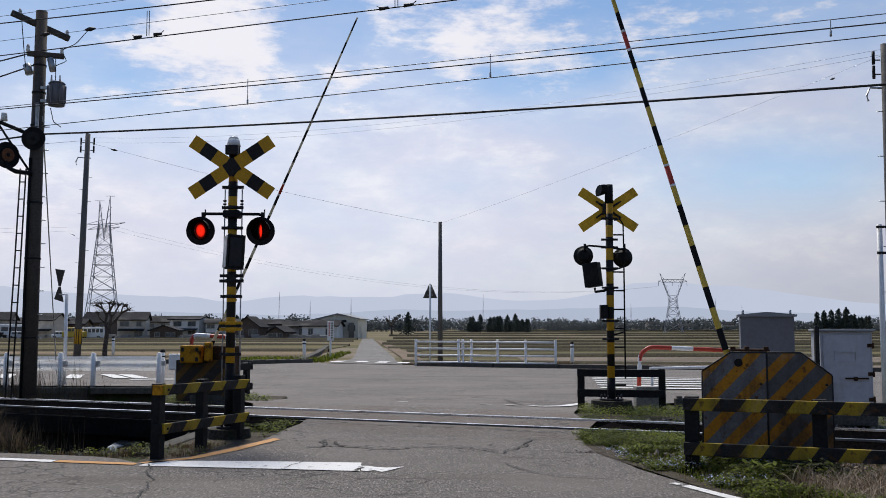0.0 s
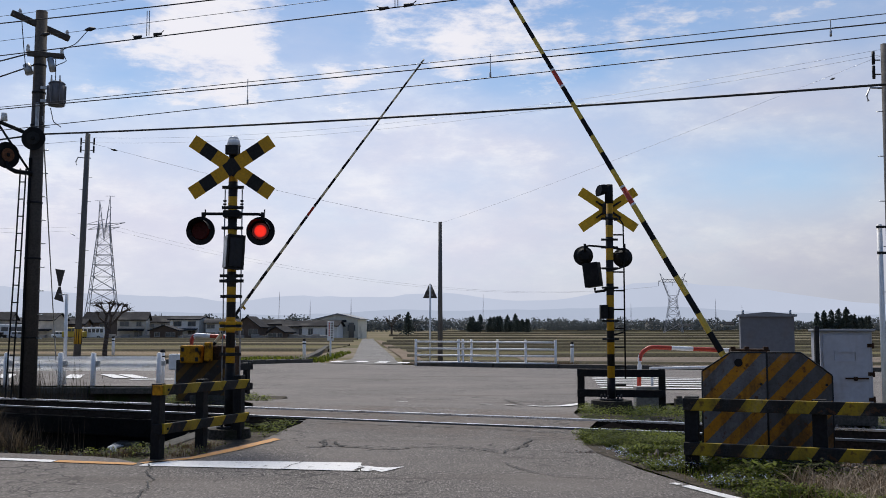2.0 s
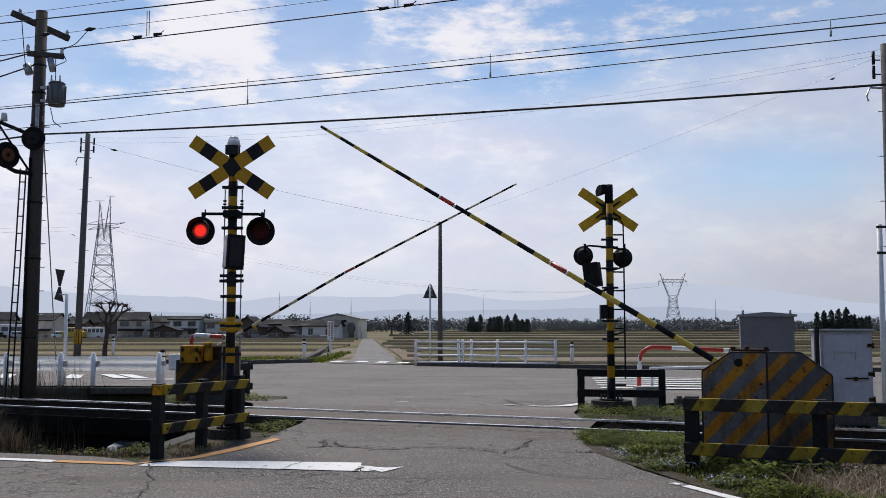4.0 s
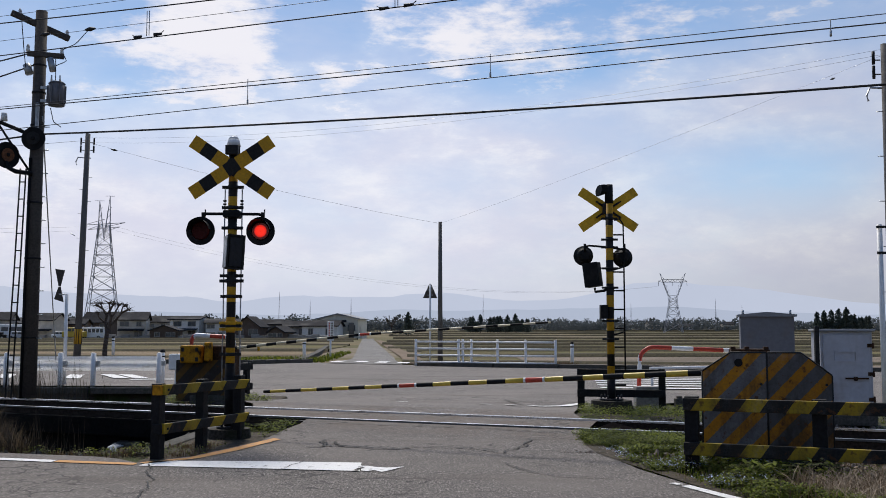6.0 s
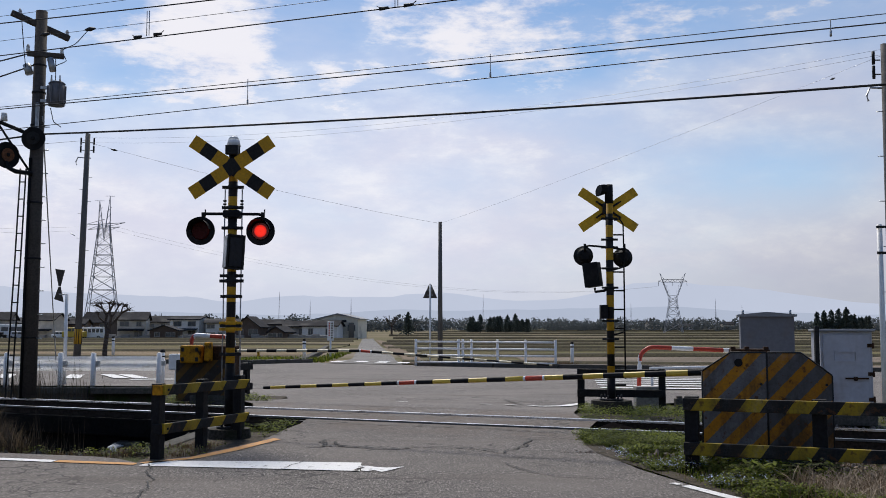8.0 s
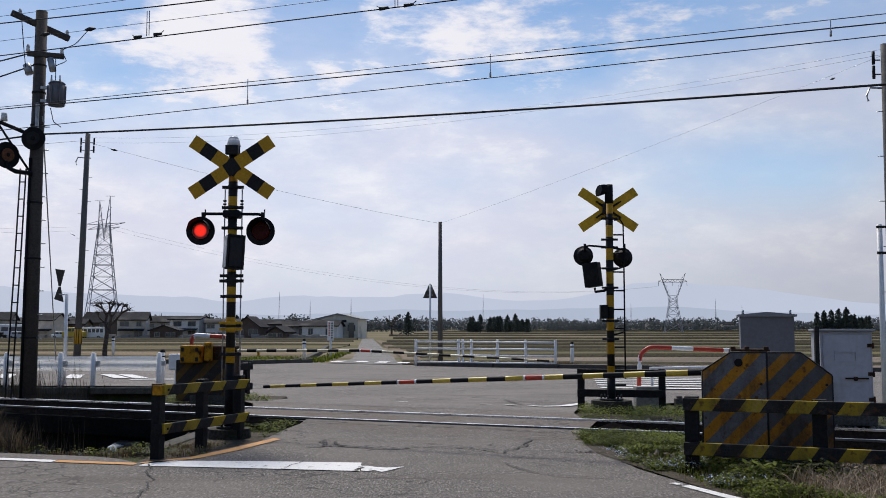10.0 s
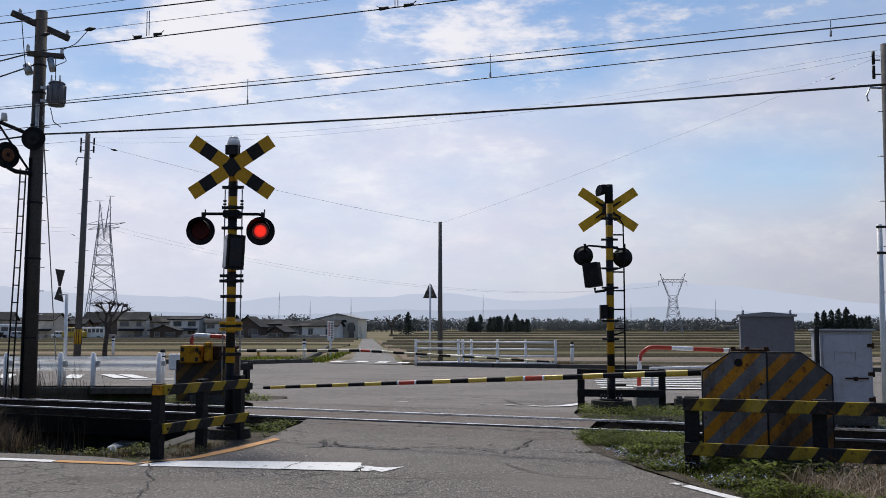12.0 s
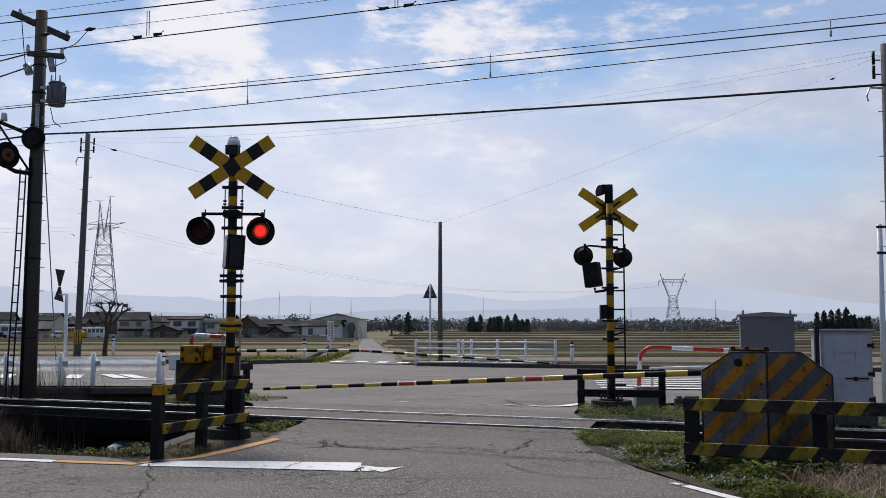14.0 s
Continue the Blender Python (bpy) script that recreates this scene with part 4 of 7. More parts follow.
def barrier_machine(m, label, far):
    s = thing("barrier_machine", m, label, "crossing barrier", "crossing barriers")
    # plates with cut corners, in two leaves
    if not far:
        for name, outline, yaw in (("shield_plate", [(-0.288, 0.06), (0.272, 0.06), (0.272, 1.02), (-0.04, 1.02), (-0.288, 0.85)], 0), ("shield_plate", [(0.279, 0.06), (0.826, 0.06), (0.826, 0.82), (0.57, 1.02), (0.279, 1.02)], 0)):
            bm = B()
            plate(bm, outline, 0.012)
            for a, b in zip(outline, outline[1:] + outline[:1]):
                rod(bm, (a[0], 0, a[1]), (b[0], 0, b[1]), 0.009, None, 6, 1)
            for x, z in ((outline[0][0] + 0.06, 0.1), (outline[1][0] - 0.06, 0.1), (outline[2][0] - 0.05, 0.74)):
                rod(bm, (x, -0.02, z), (x, 0.0, z), 0.012, None, 6, 1)
            part(name, bm, [plate_stripes if outline[0][0] < 0 else plate_stripes_dirty, M["steel_dark"]], s, "grey steel plate with worn yellow diagonal stripes", pose(0, -0.28, 0))
        bm = B()
        rod(bm, (0.03, -0.30, 0.93), (0.03, -0.287, 0.93), 0.036, None, 16)
        part("port_hole", bm, M["black"], s)
        bm = B()
        box(bm, (0.15, 0, 1.03), (0.34, 0.3, 0.035), None, 0, 0.008)
        for x in (0.0, 0.12, 0.29):
            box(bm, (x, -0.08, 1.055), (0.04, 0.12, 0.03))
        part("top_tray", bm, M["dark_rust"], s, "rusty steel tray")
    body = B()
    box(body, (0.32, 0.05, 0.52), (0.62, 0.5, 0.9), None, 0, 0.03)
    part("housing", body, M["steel_dark"] if not far else M["dark_rust"], s, "dark steel drive housing")
    bm = B()
    box(bm, (0.32, 0.05, 0.03), (0.8, 0.7, 0.16), None, 0, 0.02)
    part("plinth", bm, M["dark_concrete"], s)
    if far:
        for x0, z0, w, h, y in ((0.0, 0.83, 0.36, 0.31, -0.36), ):
            b2 = box_part("yellow_cover", (x0 - 0.02, y, z0), (w, 0.22, h), M["yellow_old"], s, "yellow drive cover with dark bolts", None, 0.03)
            for dx in (-0.12, 0.14):
                for dz in (-0.09, 0.08):
                    bm = B()
                    box(bm, (dx, -0.115, dz), (0.05, 0.02, 0.07), None, 0, 0.005)
                    part("catch", bm, M["steel_dark"], b2)
        bm = B()
        plate(bm, [(-0.36, 0.0), (0.55, 0.0), (0.55, 0.72), (-0.36, 0.72)], 0.012)
        part("shield_plate", bm, plate_stripes_far, s, "rusty plate with faded yellow diagonal stripes", pose(0, -0.24, 0))
        bm = B()
        box(bm, (0.27, -0.32, 0.87), (0.10, 0.2, 0.34), None, 0, 0.03)
        part("yellow_cover", bm, M["yellow_old"], s)
        bm = B()
        box(bm, (0.55, -0.1, 0.90), (0.3, 0.12, 0.14), None, 0, 0.03)
        part("pivot_box", bm, M["dark_rust"], s)
    return s


def make_arm(machine, pivot, length, reds, split, r0, r1, name, first, mats):
    bm = arm_bands(split, r0, r0 + (r1 - r0) * split / length, {k for k in reds if (k + 1) * 0.205 <= split}, first, False)
    rod(bm, (-0.28, 0, 0), (0.1, 0, 0), r0 * 1.25, None, 12, 0)
    box(bm, (-0.36, 0, 0), (0.2, 0.09, 0.12), None, 0, 0.02)
    arm = part("barrier_arm", bm, mats, machine, "slender barrier arm in black and yellow bands with red marks")
    arm.location = pivot
    tip = arm_bands(length - split, r0 + (r1 - r0) * split / length, r1, {k - round(split / 0.205) for k in reds if k * 0.205 >= split - 0.001}, first + round(split / 0.205), False)
    outer = part("arm_end", tip, mats, arm)
    outer.location = (split, 0, 0)
    ARMS[name] = (arm, outer, pivot, split)
    return arm


near_machine = barrier_machine(pose(2.69, 9.3, 0.0, 0, 0, -12), "barrier drive behind worn yellow striped steel plates", False)
make_arm(near_machine, (0, 0, 0.84), 5.22, {9, 16}, 2.05, 0.031, 0.017, "near", 1, arm_mats)
far_machine = barrier_machine(pose(-4.30, 17.8, -0.05, 0, 0, -10), "rusty far barrier drive with yellow covers", True)
make_arm(far_machine, (0.138, 0.024, 0.88), 6.4, {15}, 3.075, 0.030, 0.014, "far", 0, [M["black"], M["arm_white"], M["red"], M["white"]])
bm = B()
box(bm, (0, 0, -0.06), (0.05, 0.02, 0.07), None, 0, 0.01)
part("arm_tag", bm, M["yellow"], ARMS["far"][0], "small yellow tag", pose(1.05, 0, 0))


# ---------------------------------------------------------------- guard fences
def guard_fence(pts, z_top, z_low, stripes, label, n_post, board=0.13, posts=None, tilt=0.0, capped=False):
    """Posts with two boards between p and q; pts: (x, y) of the two ends."""
    (x0, y0), (x1, y1) = pts
    L = math.hypot(x1 - x0, y1 - y0)
    s = thing("guard_fence", pose(x0, y0, 0, 0, 0, math.degrees(math.atan2(y1 - y0, x1 - x0))), label, "guard fence", "guard fences of the crossing")
    g0 = ground_height(x0, y0)
    for u in posts or [L * k / (n_post - 1) for k in range(n_post)]:
        bm = B()
        gx, gy = x0 + (x1 - x0) * u / L, y0 + (y1 - y0) * u / L
        g = ground_height(gx, gy) - 0.1
        top = z_top + board / 2 + 0.01
        box(bm, (u, 0.05, (top + g) / 2), (0.12, 0.09, top - g), None, 0, 0.008)
        part("post", bm, M["black"], s)
    for z in (z_top, z_low):
        bm = B()
        box(bm, (L / 2, 0, 0), (L + 0.12, 0.05, board), None, 0, 0.006)
        part("rail_board", bm, stripes, s, "black board with yellow slanted bands" if stripes is not M["black"] else "", pose(0, -0.03, z, 0, tilt, 0))
        for u in (0.0, L):
            bm = B()
            zb = z - u * math.sin(radians(tilt))
            rod(bm, (u, -0.05, zb), (u, -0.068, zb), 0.011, None, 6)
            part("bolt", bm, M["steel_dark"], s)
        if capped:
            bm = B()
            box(bm, (-0.075, 0.015, z), (0.03, 0.10, board), None, 0, 0.005)
            part("end_board", bm, M["yellow_old"] if z == z_top else M["black"], s)
    return s


fence_a = striped("fence_stripes", (0.38, 0.26, 0.016), (0.010, 0.012, 0.014), 1, -1.05, 0.57, 0.48, 0.227, 0.7, 0.25)
fence_b = striped("fence_stripes_long", (0.38, 0.26, 0.016), (0.010, 0.012, 0.014), 1, -0.7, 0.393, 0.46, 0.353, 0.7, 0.45)
guard_fence([(-2.72, 9.75), (-2.28, 11.45)], 0.642, 0.268, fence_a, "short black and yellow guard fence beside the ditch", 3, 0.098, tilt=1.2, capped=True)
guard_fence([(2.165, 8.77), (6.0, 7.2)], 0.58, 0.198, fence_b, "long black and yellow guard fence before the barrier drive", 4, 0.108, posts=[0.0, 1.05, 2.2, 3.5])
guard_fence([(2.42, 17.6), (3.78, 17.3)], 0.45, 0.10, M["black"], "black timber guard fence behind the far signal", 2, 0.13)
guard_fence([(-4.05, 18.3), (-3.72, 19.2)], 0.50, 0.12, M["black"], "black timber guard fence beside the far barrier drive", 2, 0.13)


# ---------------------------------------------------------------- cabinets, pipes, rails beyond the track
def relay_hut():
    s = thing("relay_hut", pose(7.80, 24.0, -0.3, 0, 0, -15), "grey steel relay hut with a shallow pitched roof", "relay hut")
    bm = B()
    box(bm, (0, 0.6, 0.90), (1.24, 1.0, 1.80), None, 0, 0.01)
    part("body", bm, M["greybox"], s)
    bm = B()
    vs = [(-0.69, 0.02, 1.80), (0.69, 0.02, 1.80), (0.69, 0.02, 1.85), (0, 0.02, 1.915), (-0.69, 0.02, 1.85)]
    a = [bm.verts.new(v) for v in vs]
    b = [bm.verts.new((v[0], 1.3, v[2])) for v in vs]
    bm.faces.new(a), bm.faces.new(b[::-1])
    for i in range(5):
        bm.faces.new((a[(i + 1) % 5], a[i], b[i], b[(i + 1) % 5]))
    bmesh.ops.recalc_face_normals(bm, faces=bm.faces[:])
    part("roof", bm, M["roof_metal"], s, "dark edged metal roof")
    for x in (-0.55, 0.55):
        bm = B()
        rod(bm, (x, 0.3, 1.85), (x, 0.3, 1.96), 0.03, None, 8)
        part("lifting_eye", bm, M["galv"], s)


relay_hut()


def equipment_cabinet():
    s = thing("equipment_cabinet", pose(5.42, 13.5, 0.0, 0, 0, -8), "pale grey steel equipment cabinet with rusty hinges", "cabinet")
    bm = B()
    box(bm, (0.03, 0.3, 0.62), (0.67, 0.55, 1.14), None, 0, 0.008)
    part("body", bm, M["palebox"], s)
    bm = B()
    box(bm, (0.03, 0.29, 1.205), (0.73, 0.64, 0.035), None, 0, 0.008)
    part("roof", bm, M["roof_metal"], s)
    door = box_part("door", (0.03, 0.012, 0.62), (0.60, 0.02, 1.06), M["palebox"], s, "pale steel door streaked with rust")
    bm = B()
    for z in (-0.13, -0.005):
        box(bm, (-0.02, -0.02, 0.30 + z), (0.28, 0.015, 0.012))
    box(bm, (-0.155, -0.02, 0.235), (0.012, 0.015, 0.13))
    box(bm, (0.115, -0.02, 0.235), (0.012, 0.015, 0.13))
    part("label_holder", bm, M["palebox"], door)
    bm = B()
    box(bm, (0.12, -0.025, -0.06), (0.30, 0.02, 0.02))
    box(bm, (0.10, -0.035, -0.065), (0.05, 0.03, 0.05), None, 0, 0.008)
    part("latch_bar", bm, M["dark_rust"], door, "rusty latch bar")
    for z in (1.0, 0.62, 0.28):
        bm = B()
        rod(bm, (0.37, 0.0, z - 0.04), (0.37, 0.0, z + 0.04), 0.014, None, 8)
        box(bm, (0.33, 0.0, z), (0.07, 0.02, 0.05))
        part("hinge", bm, M["dark_rust"], s)
    bm = B()
    box(bm, (0, 0.3, 0.0), (0.8, 0.65, 0.14), None, 0, 0.01)
    part("plinth", bm, M["dark_concrete"], s)
    p = thing("cable_post", pose(5.03, 13.45, -0.1), "dark square steel post beside a cabinet", "post")
    bm = B()
    box(bm, (0, 0, 0.68), (0.055, 0.06, 1.36), None, 0, 0.005)
    part("post", bm, M["steel_dark"], p)


equipment_cabinet()


def pipe_barrier(m, w, h, label, edges, tube=0.042, r=0.17):
    """A bent pipe, both legs in the ground; edges: lengths along it at which red turns to white and back."""
    s = thing("pipe_barrier", m, label, "pipe barrier", "red and white pipe barriers")
    arc = [k * math.pi / 16 for k in range(1, 8)]
    pts = [(0, 0, -0.3), (0, 0, 0.0)] + [(0, 0, (h - r) * k / 6) for k in range(1, 7)] + [(r - r * math.cos(a), 0, h - r + r * math.sin(a)) for a in arc]
    pts += [(r + (w - 2 * r) * k / 24, 0, h) for k in range(25)]
    pts += [(w - r + r * math.sin(a), 0, h - r + r * math.cos(a)) for a in arc] + [(w, 0, h - r), (w, 0, -0.3)]
    bm = B()
    pipe(bm, pts, tube, 12)
    for f in bm.faces:
        c = f.calc_center_median()
        t = c.z if c.z < h - r and c.x < w / 2 else h - r + c.x * 1.2 if c.x < w - r else h + w
        f.material_index = sum(t > e for e in edges) % 2
    part("bent_pipe", bm, [M["red"], M["white"]], s)


pipe_barrier(pose(5.0, 25.6, -0.34, 0, 2.5, 2), 3.4, 1.09, "bent steel pipe barrier banded red and white", (0.48, 0.70, 1.67, 2.40, 3.33, 4.0), 0.055, 0.36)
pipe_barrier(pose(-5.0, 19.6, -0.2, 0, 3.5, -6), 0.85, 1.30, "bent steel pipe barrier banded red and white beside the drive", (1.24, 1.62, 2.0), 0.042, 0.12)
bm = B()
box(bm, (3.65, 18.0, -0.02), (0.42, 0.3, 0.42), None, 0, 0.02)
tagged(part("concrete_block", bm, M["concrete"]), "square weathered concrete block in the grass", "block")
bm = B()
box(bm, (0, 0, 0.1), (0.16, 0.16, 0.26), None, 0, 0.015)
rod(bm, (0, 0, 0.2), (0, 0, 0.27), 0.05, None, 10)
tagged(part("cable_marker", bm, M["dark_concrete"], m=pose(4.05, 17.2, -0.2)), "small dark concrete cable marker", "marker")


def low_rail():
    s = thing("pipe_rail", pose(4.75, 23.0, -0.3, 0, 0, 4), "low white pipe rail beside the road", "pipe rail")
    bm = B()
    pipe(bm, [(0, 0, 0.60), (1.2, 0, 0.62), (2.6, 0, 0.64)], 0.035)
    part("rail_pipe", bm, M["white"], s)
    for u in (0.05, 1.3, 2.55):
        bm = B()
        rod(bm, (u, 0, -0.1), (u, 0, 0.60), 0.03, None, 10)
        part("post", bm, M["white"], s)


low_rail()


def road_guardrail():
    s = thing("guardrail", pose(-11.95, 25.55, -0.22, 0, 0, 0.8), "white steel roadside guardrail on round posts", "guardrail")
    prof = [(0, 0.36), (-0.05, 0.42), (-0.05, 0.48), (0, 0.53), (0, 0.56), (-0.05, 0.61), (-0.05, 0.67), (0, 0.72)]
    bm = B()
    a = [bm.verts.new((-6.0, y, z)) for y, z in prof]
    b = [bm.verts.new((4.75, y, z)) for y, z in prof]
    for i in range(len(prof) - 1):
        bm.faces.new((a[i], b[i], b[i + 1], a[i + 1]))
    bmesh.ops.solidify(bm, geom=bm.faces[:], thickness=0.006)
    part("beam", bm, M["white"], s, "white corrugated beam")
    for u in (-4.0, -1.0, 0.85, 2.22, 3.05, 4.72):
        bm = B()
        rod(bm, (u, -0.12, -0.2), (u, -0.12, 0.80), 0.065, None, 14)
        rod(bm, (u, -0.12, 0.80), (u, -0.12, 0.82), 0.065, 0.04, 14)
        p = part("post", bm, M["white"], s)
        bm = B()
        box(bm, (u + 0.1, -0.08, 0.55), (0.1, 0.12, 0.12), None, 0, 0.01)
        part("bracket", bm, M["galv"], p)


road_guardrail()


def delineator(x, y, h, r=0.055, cap=True, label="white plastic road delineator post"):
    s = thing("delineator", pose(x, y, land(x, y)), label, "delineator", "delineator posts")
    bm = B()
    rod(bm, (0, 0, -0.1), (0, 0, h), r, r * 0.95, 12)
    part("post", bm, M["white"], s)
    if cap:
        bm = B()
        rod(bm, (0, 0, h - 0.3 * r), (0, 0, h + r), r * 1.15, r * 0.7, 12)
        rod(bm, (0, 0, h * 0.82), (0, 0, h * 0.88), r * 1.12, None, 12)
        part("reflector_cap", bm, M["steel_dark"], s)


delineator(-8.91, 64.2, 1.35, 0.11)
delineator(6.82, 52.8, 1.25, 0.09)
delineator(-25.4, 77.0, 1.5, 0.12)
delineator(-7.26, 25.9, 0.86, 0.065)
delineator(-7.2, 25.7, 0.72, 0.05, False, "short white bollard at the guardrail's end")
bm = B()
box(bm, (0, 0, 0.62), (0.34, 0.22, 0.40), None, 0, 0.02)
box(bm, (0, 0, 0.2), (0.06, 0.06, 0.5))
tagged(part("meter_box", bm, M["white"], m=pose(-6.74, 25.3, -0.25)), "small pale box on a short stand", "box")


def pipe_fence():
    s = thing("pipe_fence", pose(0, 0, 0), "white painted steel pipe fence along the road", "fence")
    pts = [(-1.42, 52.4), (0.80, 51.6), (1.15, 51.4), (2.55, 50.5), (4.05, 50.2), (5.55, 49.8)]
    posts = [(-1.42, 52.4), (0.80, 51.6), (1.02, 51.5), (1.45, 51.3), (2.75, 50.5), (4.15, 50.2), (5.6, 49.75)]
    for x, y in posts:
        z = land(x, y)
        bm = B()
        rod(bm, (x, y, z - 0.2), (x, y, z + 1.36), 0.065, None, 12)
        rod(bm, (x, y, z + 1.36), (x, y, z + 1.40), 0.08, 0.05, 12)
        part("post", bm, M["white"], s)
    for h in (0.22, 0.58, 0.92, 1.27):
        bm = B()
        pipe(bm, [(x, y - 0.06, land(x, y) + h) for x, y in pts], 0.05, 10)
        part("rail_pipe", bm, M["white"], s)


pipe_fence()


# ---------------------------------------------------------------- masts and poles
def catenary_mast():
    s = thing("catenary_mast", pose(-7.33, 17.7, -0.15, 0, 0.3, 0), "dark round catenary mast with cross arms and ladder", "mast")
    bm = B()
    rod(bm, (0, 0, -0.2), (0, 0, 7.12), 0.150, 0.100, 24)
    part("shaft", bm, M["pole_dark"], s)
    for z in (1.2, 2.6, 3.6, 5.0, 5.6, 6.1):
        bm = B()
        rod(bm, (0, 0, z), (0, 0, z + 0.03), 0.160 - 0.0068 * z, None, 20)
        part("band", bm, M["steel_dark"], s)
    for k in range(11):
        z = 1.2 + 0.42 * k
        bm = B()
        rod(bm, (0.14, -0.05, z), (0.24, -0.06, z), 0.009, None, 6)
        part("step_bolt", bm, M["galv"], s)
    for dz, a, b in ((6.80, (-0.42, -0.30), (0.40, 0.30)),):
        bm = B()
        c0, c1 = Vector((a[0], a[1], dz + 0.20)), Vector((b[0], b[1], dz - 0.10))
        d = c1 - c0
        box(bm, (c0 + c1) / 2, (d.length, 0.09, 0.10), d.to_track_quat("X", "Z").to_matrix().to_4x4(), 0, 0.008)
        part("cross_arm", bm, M["pole_dark"], s)
    bm = B()
    box(bm, (0.12, -0.05, 6.30), (0.62, 0.09, 0.09), pose(0, 0, 0, 0, 0, 20), 0, 0.008)
    part("cross_arm", bm, M["pole_dark"], s)
    for x, y, z in ((-0.30, -0.22, 7.02), (0.37, 0.27, 6.78), (0.37, 0.05, 6.38), (-0.15, -0.18, 6.38)):
        bm = B()
        rod(bm, (x, y, z - 0.05), (x, y, z + 0.01), 0.036, 0.03, 12)
        rod(bm, (x, y, z + 0.01), (x, y, z + 0.04), 0.022, 0.036, 12)
        rod(bm, (x, y, z + 0.04), (x, y, z + 0.08), 0.03, 0.014, 12)
        part("insulator", bm, M["porcelain"], s, "white porcelain insulator")
    for p, q, r in (((0.20, -0.05, 6.24), (0.27, -0.07, 6.0), 0.055), ((-0.22, -0.05, 6.12), (-0.16, -0.05, 5.95), 0.07)):
        bm = B()
        rod(bm, p, q, r, r * 1.05, 10)
        part("fuse_cutout", bm, M["galv"], s)
    tr = B()
    rod(tr, (0.37, -0.12, 5.26), (0.37, -0.12, 5.66), 0.14, 0.14, 20)
    rod(tr, (0.37, -0.12, 5.66), (0.37, -0.12, 5.70), 0.15, 0.11, 20)
    tr = part("transformer", tr, M["greybox"], s, "grey pole transformer", pose(0, 0, 0.09))
    for k in range(7):
        a = k * math.tau / 7
        bm = B()
        box(bm, (0.37 + 0.15 * math.cos(a), -0.12 + 0.15 * math.sin(a), 5.46), (0.04, 0.015, 0.32), pose(0, 0, 0, 0, 0, math.degrees(a)))
        part("cooling_fin", bm, M["greybox"], tr)
    for dx in (-0.07, 0.08):
        bm = B()
        rod(bm, (0.37 + dx, -0.2, 5.69), (0.37 + dx, -0.2, 5.80), 0.02, 0.012, 8)
        part("bushing", bm, M["porcelain"], tr)
    for z in (5.60, 5.36):
        bm = B()
        box(bm, (0.18, -0.08, z), (0.22, 0.06, 0.05))
        part("transformer_bracket", bm, M["galv"], tr)
    # swinging bracket for the overhead line, and the round signal heads
    bm = B()
    pipe(bm, [(-0.10, -0.02, 4.84), (-0.55, -0.2, 5.02), (-1.6, -0.65, 5.25)], 0.035, 8)
    pipe(bm, [(-0.12, -0.02, 4.2), (-0.6, -0.25, 5.0)], 0.02, 8)
    part("wire_bracket", bm, M["steel_dark"], s)
    for x, y, z in ((-0.52, -0.2, 5.06), (-0.12, -0.05, 4.80)):
        bm = B()
        rod(bm, (x, y, z), (x, y, z + 0.14), 0.06, 0.05, 12)
        part("insulator", bm, M["porcelain"], s)
    for x, y, z, yaw, sq in ((0.03, -0.26, 4.74, 5, 1.0), (-0.38, -0.30, 4.43, 54, 0.9)):
        bm = B()
        rod(bm, (0, 0.02, 0), (0, 0.05, 0), 0.205 if sq == 1.0 else 0.235, None, 28)
        rod(bm, (0, 0.05, 0), (0, 0.14, 0), 0.11, 0.07, 20)
        box(bm, (0, -0.01, 0), (0.06, 0.04, 0.06), None, 0, 0.01)
        d = part("signal_disc", bm, M["black"], s, "round black signal disc", pose(x, y, z, 0, 0, yaw))
        bm = B()
        plate(bm, [(0.12 * math.cos(k * math.tau / 16), 0.12 * math.sin(k * math.tau / 16)) for k in range(16)], 0.012)
        part("signal_face", bm, M["rust"] if sq < 1 else M["steel_dark"], d)
    bm = B()
    pipe(bm, [(0, -0.15, 4.12), (-0.25, -0.28, 4.14), (-0.36, -0.30, 4.20), (-0.42, -0.30, 4.32)], 0.04, 10)
    part("disc_bracket", bm, M["black"], s)
    lad = B()
    for x, top in ((-0.235, 4.2), (-0.135, 4.2)):
        pipe(lad, [(x + 0.05, -0.22, top), (x + 0.02, -0.24, 2.5), (x - 0.04, -0.28, 0.0)], 0.014, 8)
    lad = part("ladder", lad, M["steel_dark"], s, "narrow dark steel ladder")
    for k in range(13):
        z = 0.3 + 0.305 * k
        bm = B()
        rod(bm, (-0.25 + 0.018 * z, -0.27 + 0.012 * z, z), (-0.15 + 0.018 * z, -0.27 + 0.012 * z, z), 0.011, None, 6)
        part("rung", bm, M["steel_dark"], lad)
    bm = B()
    pipe(bm, [(-0.06, -0.15, 0.1), (-0.06, -0.15, 2.0), (-0.05, -0.14, 4.4)], 0.025, 8)
    part("cable_duct", bm, M["black"], s)
    bm = B()
    box(bm, (0.05, -0.155, 5.05), (0.06, 0.05, 0.7), None, 0, 0.01)
    part("cable_duct", bm, M["galv"], s)
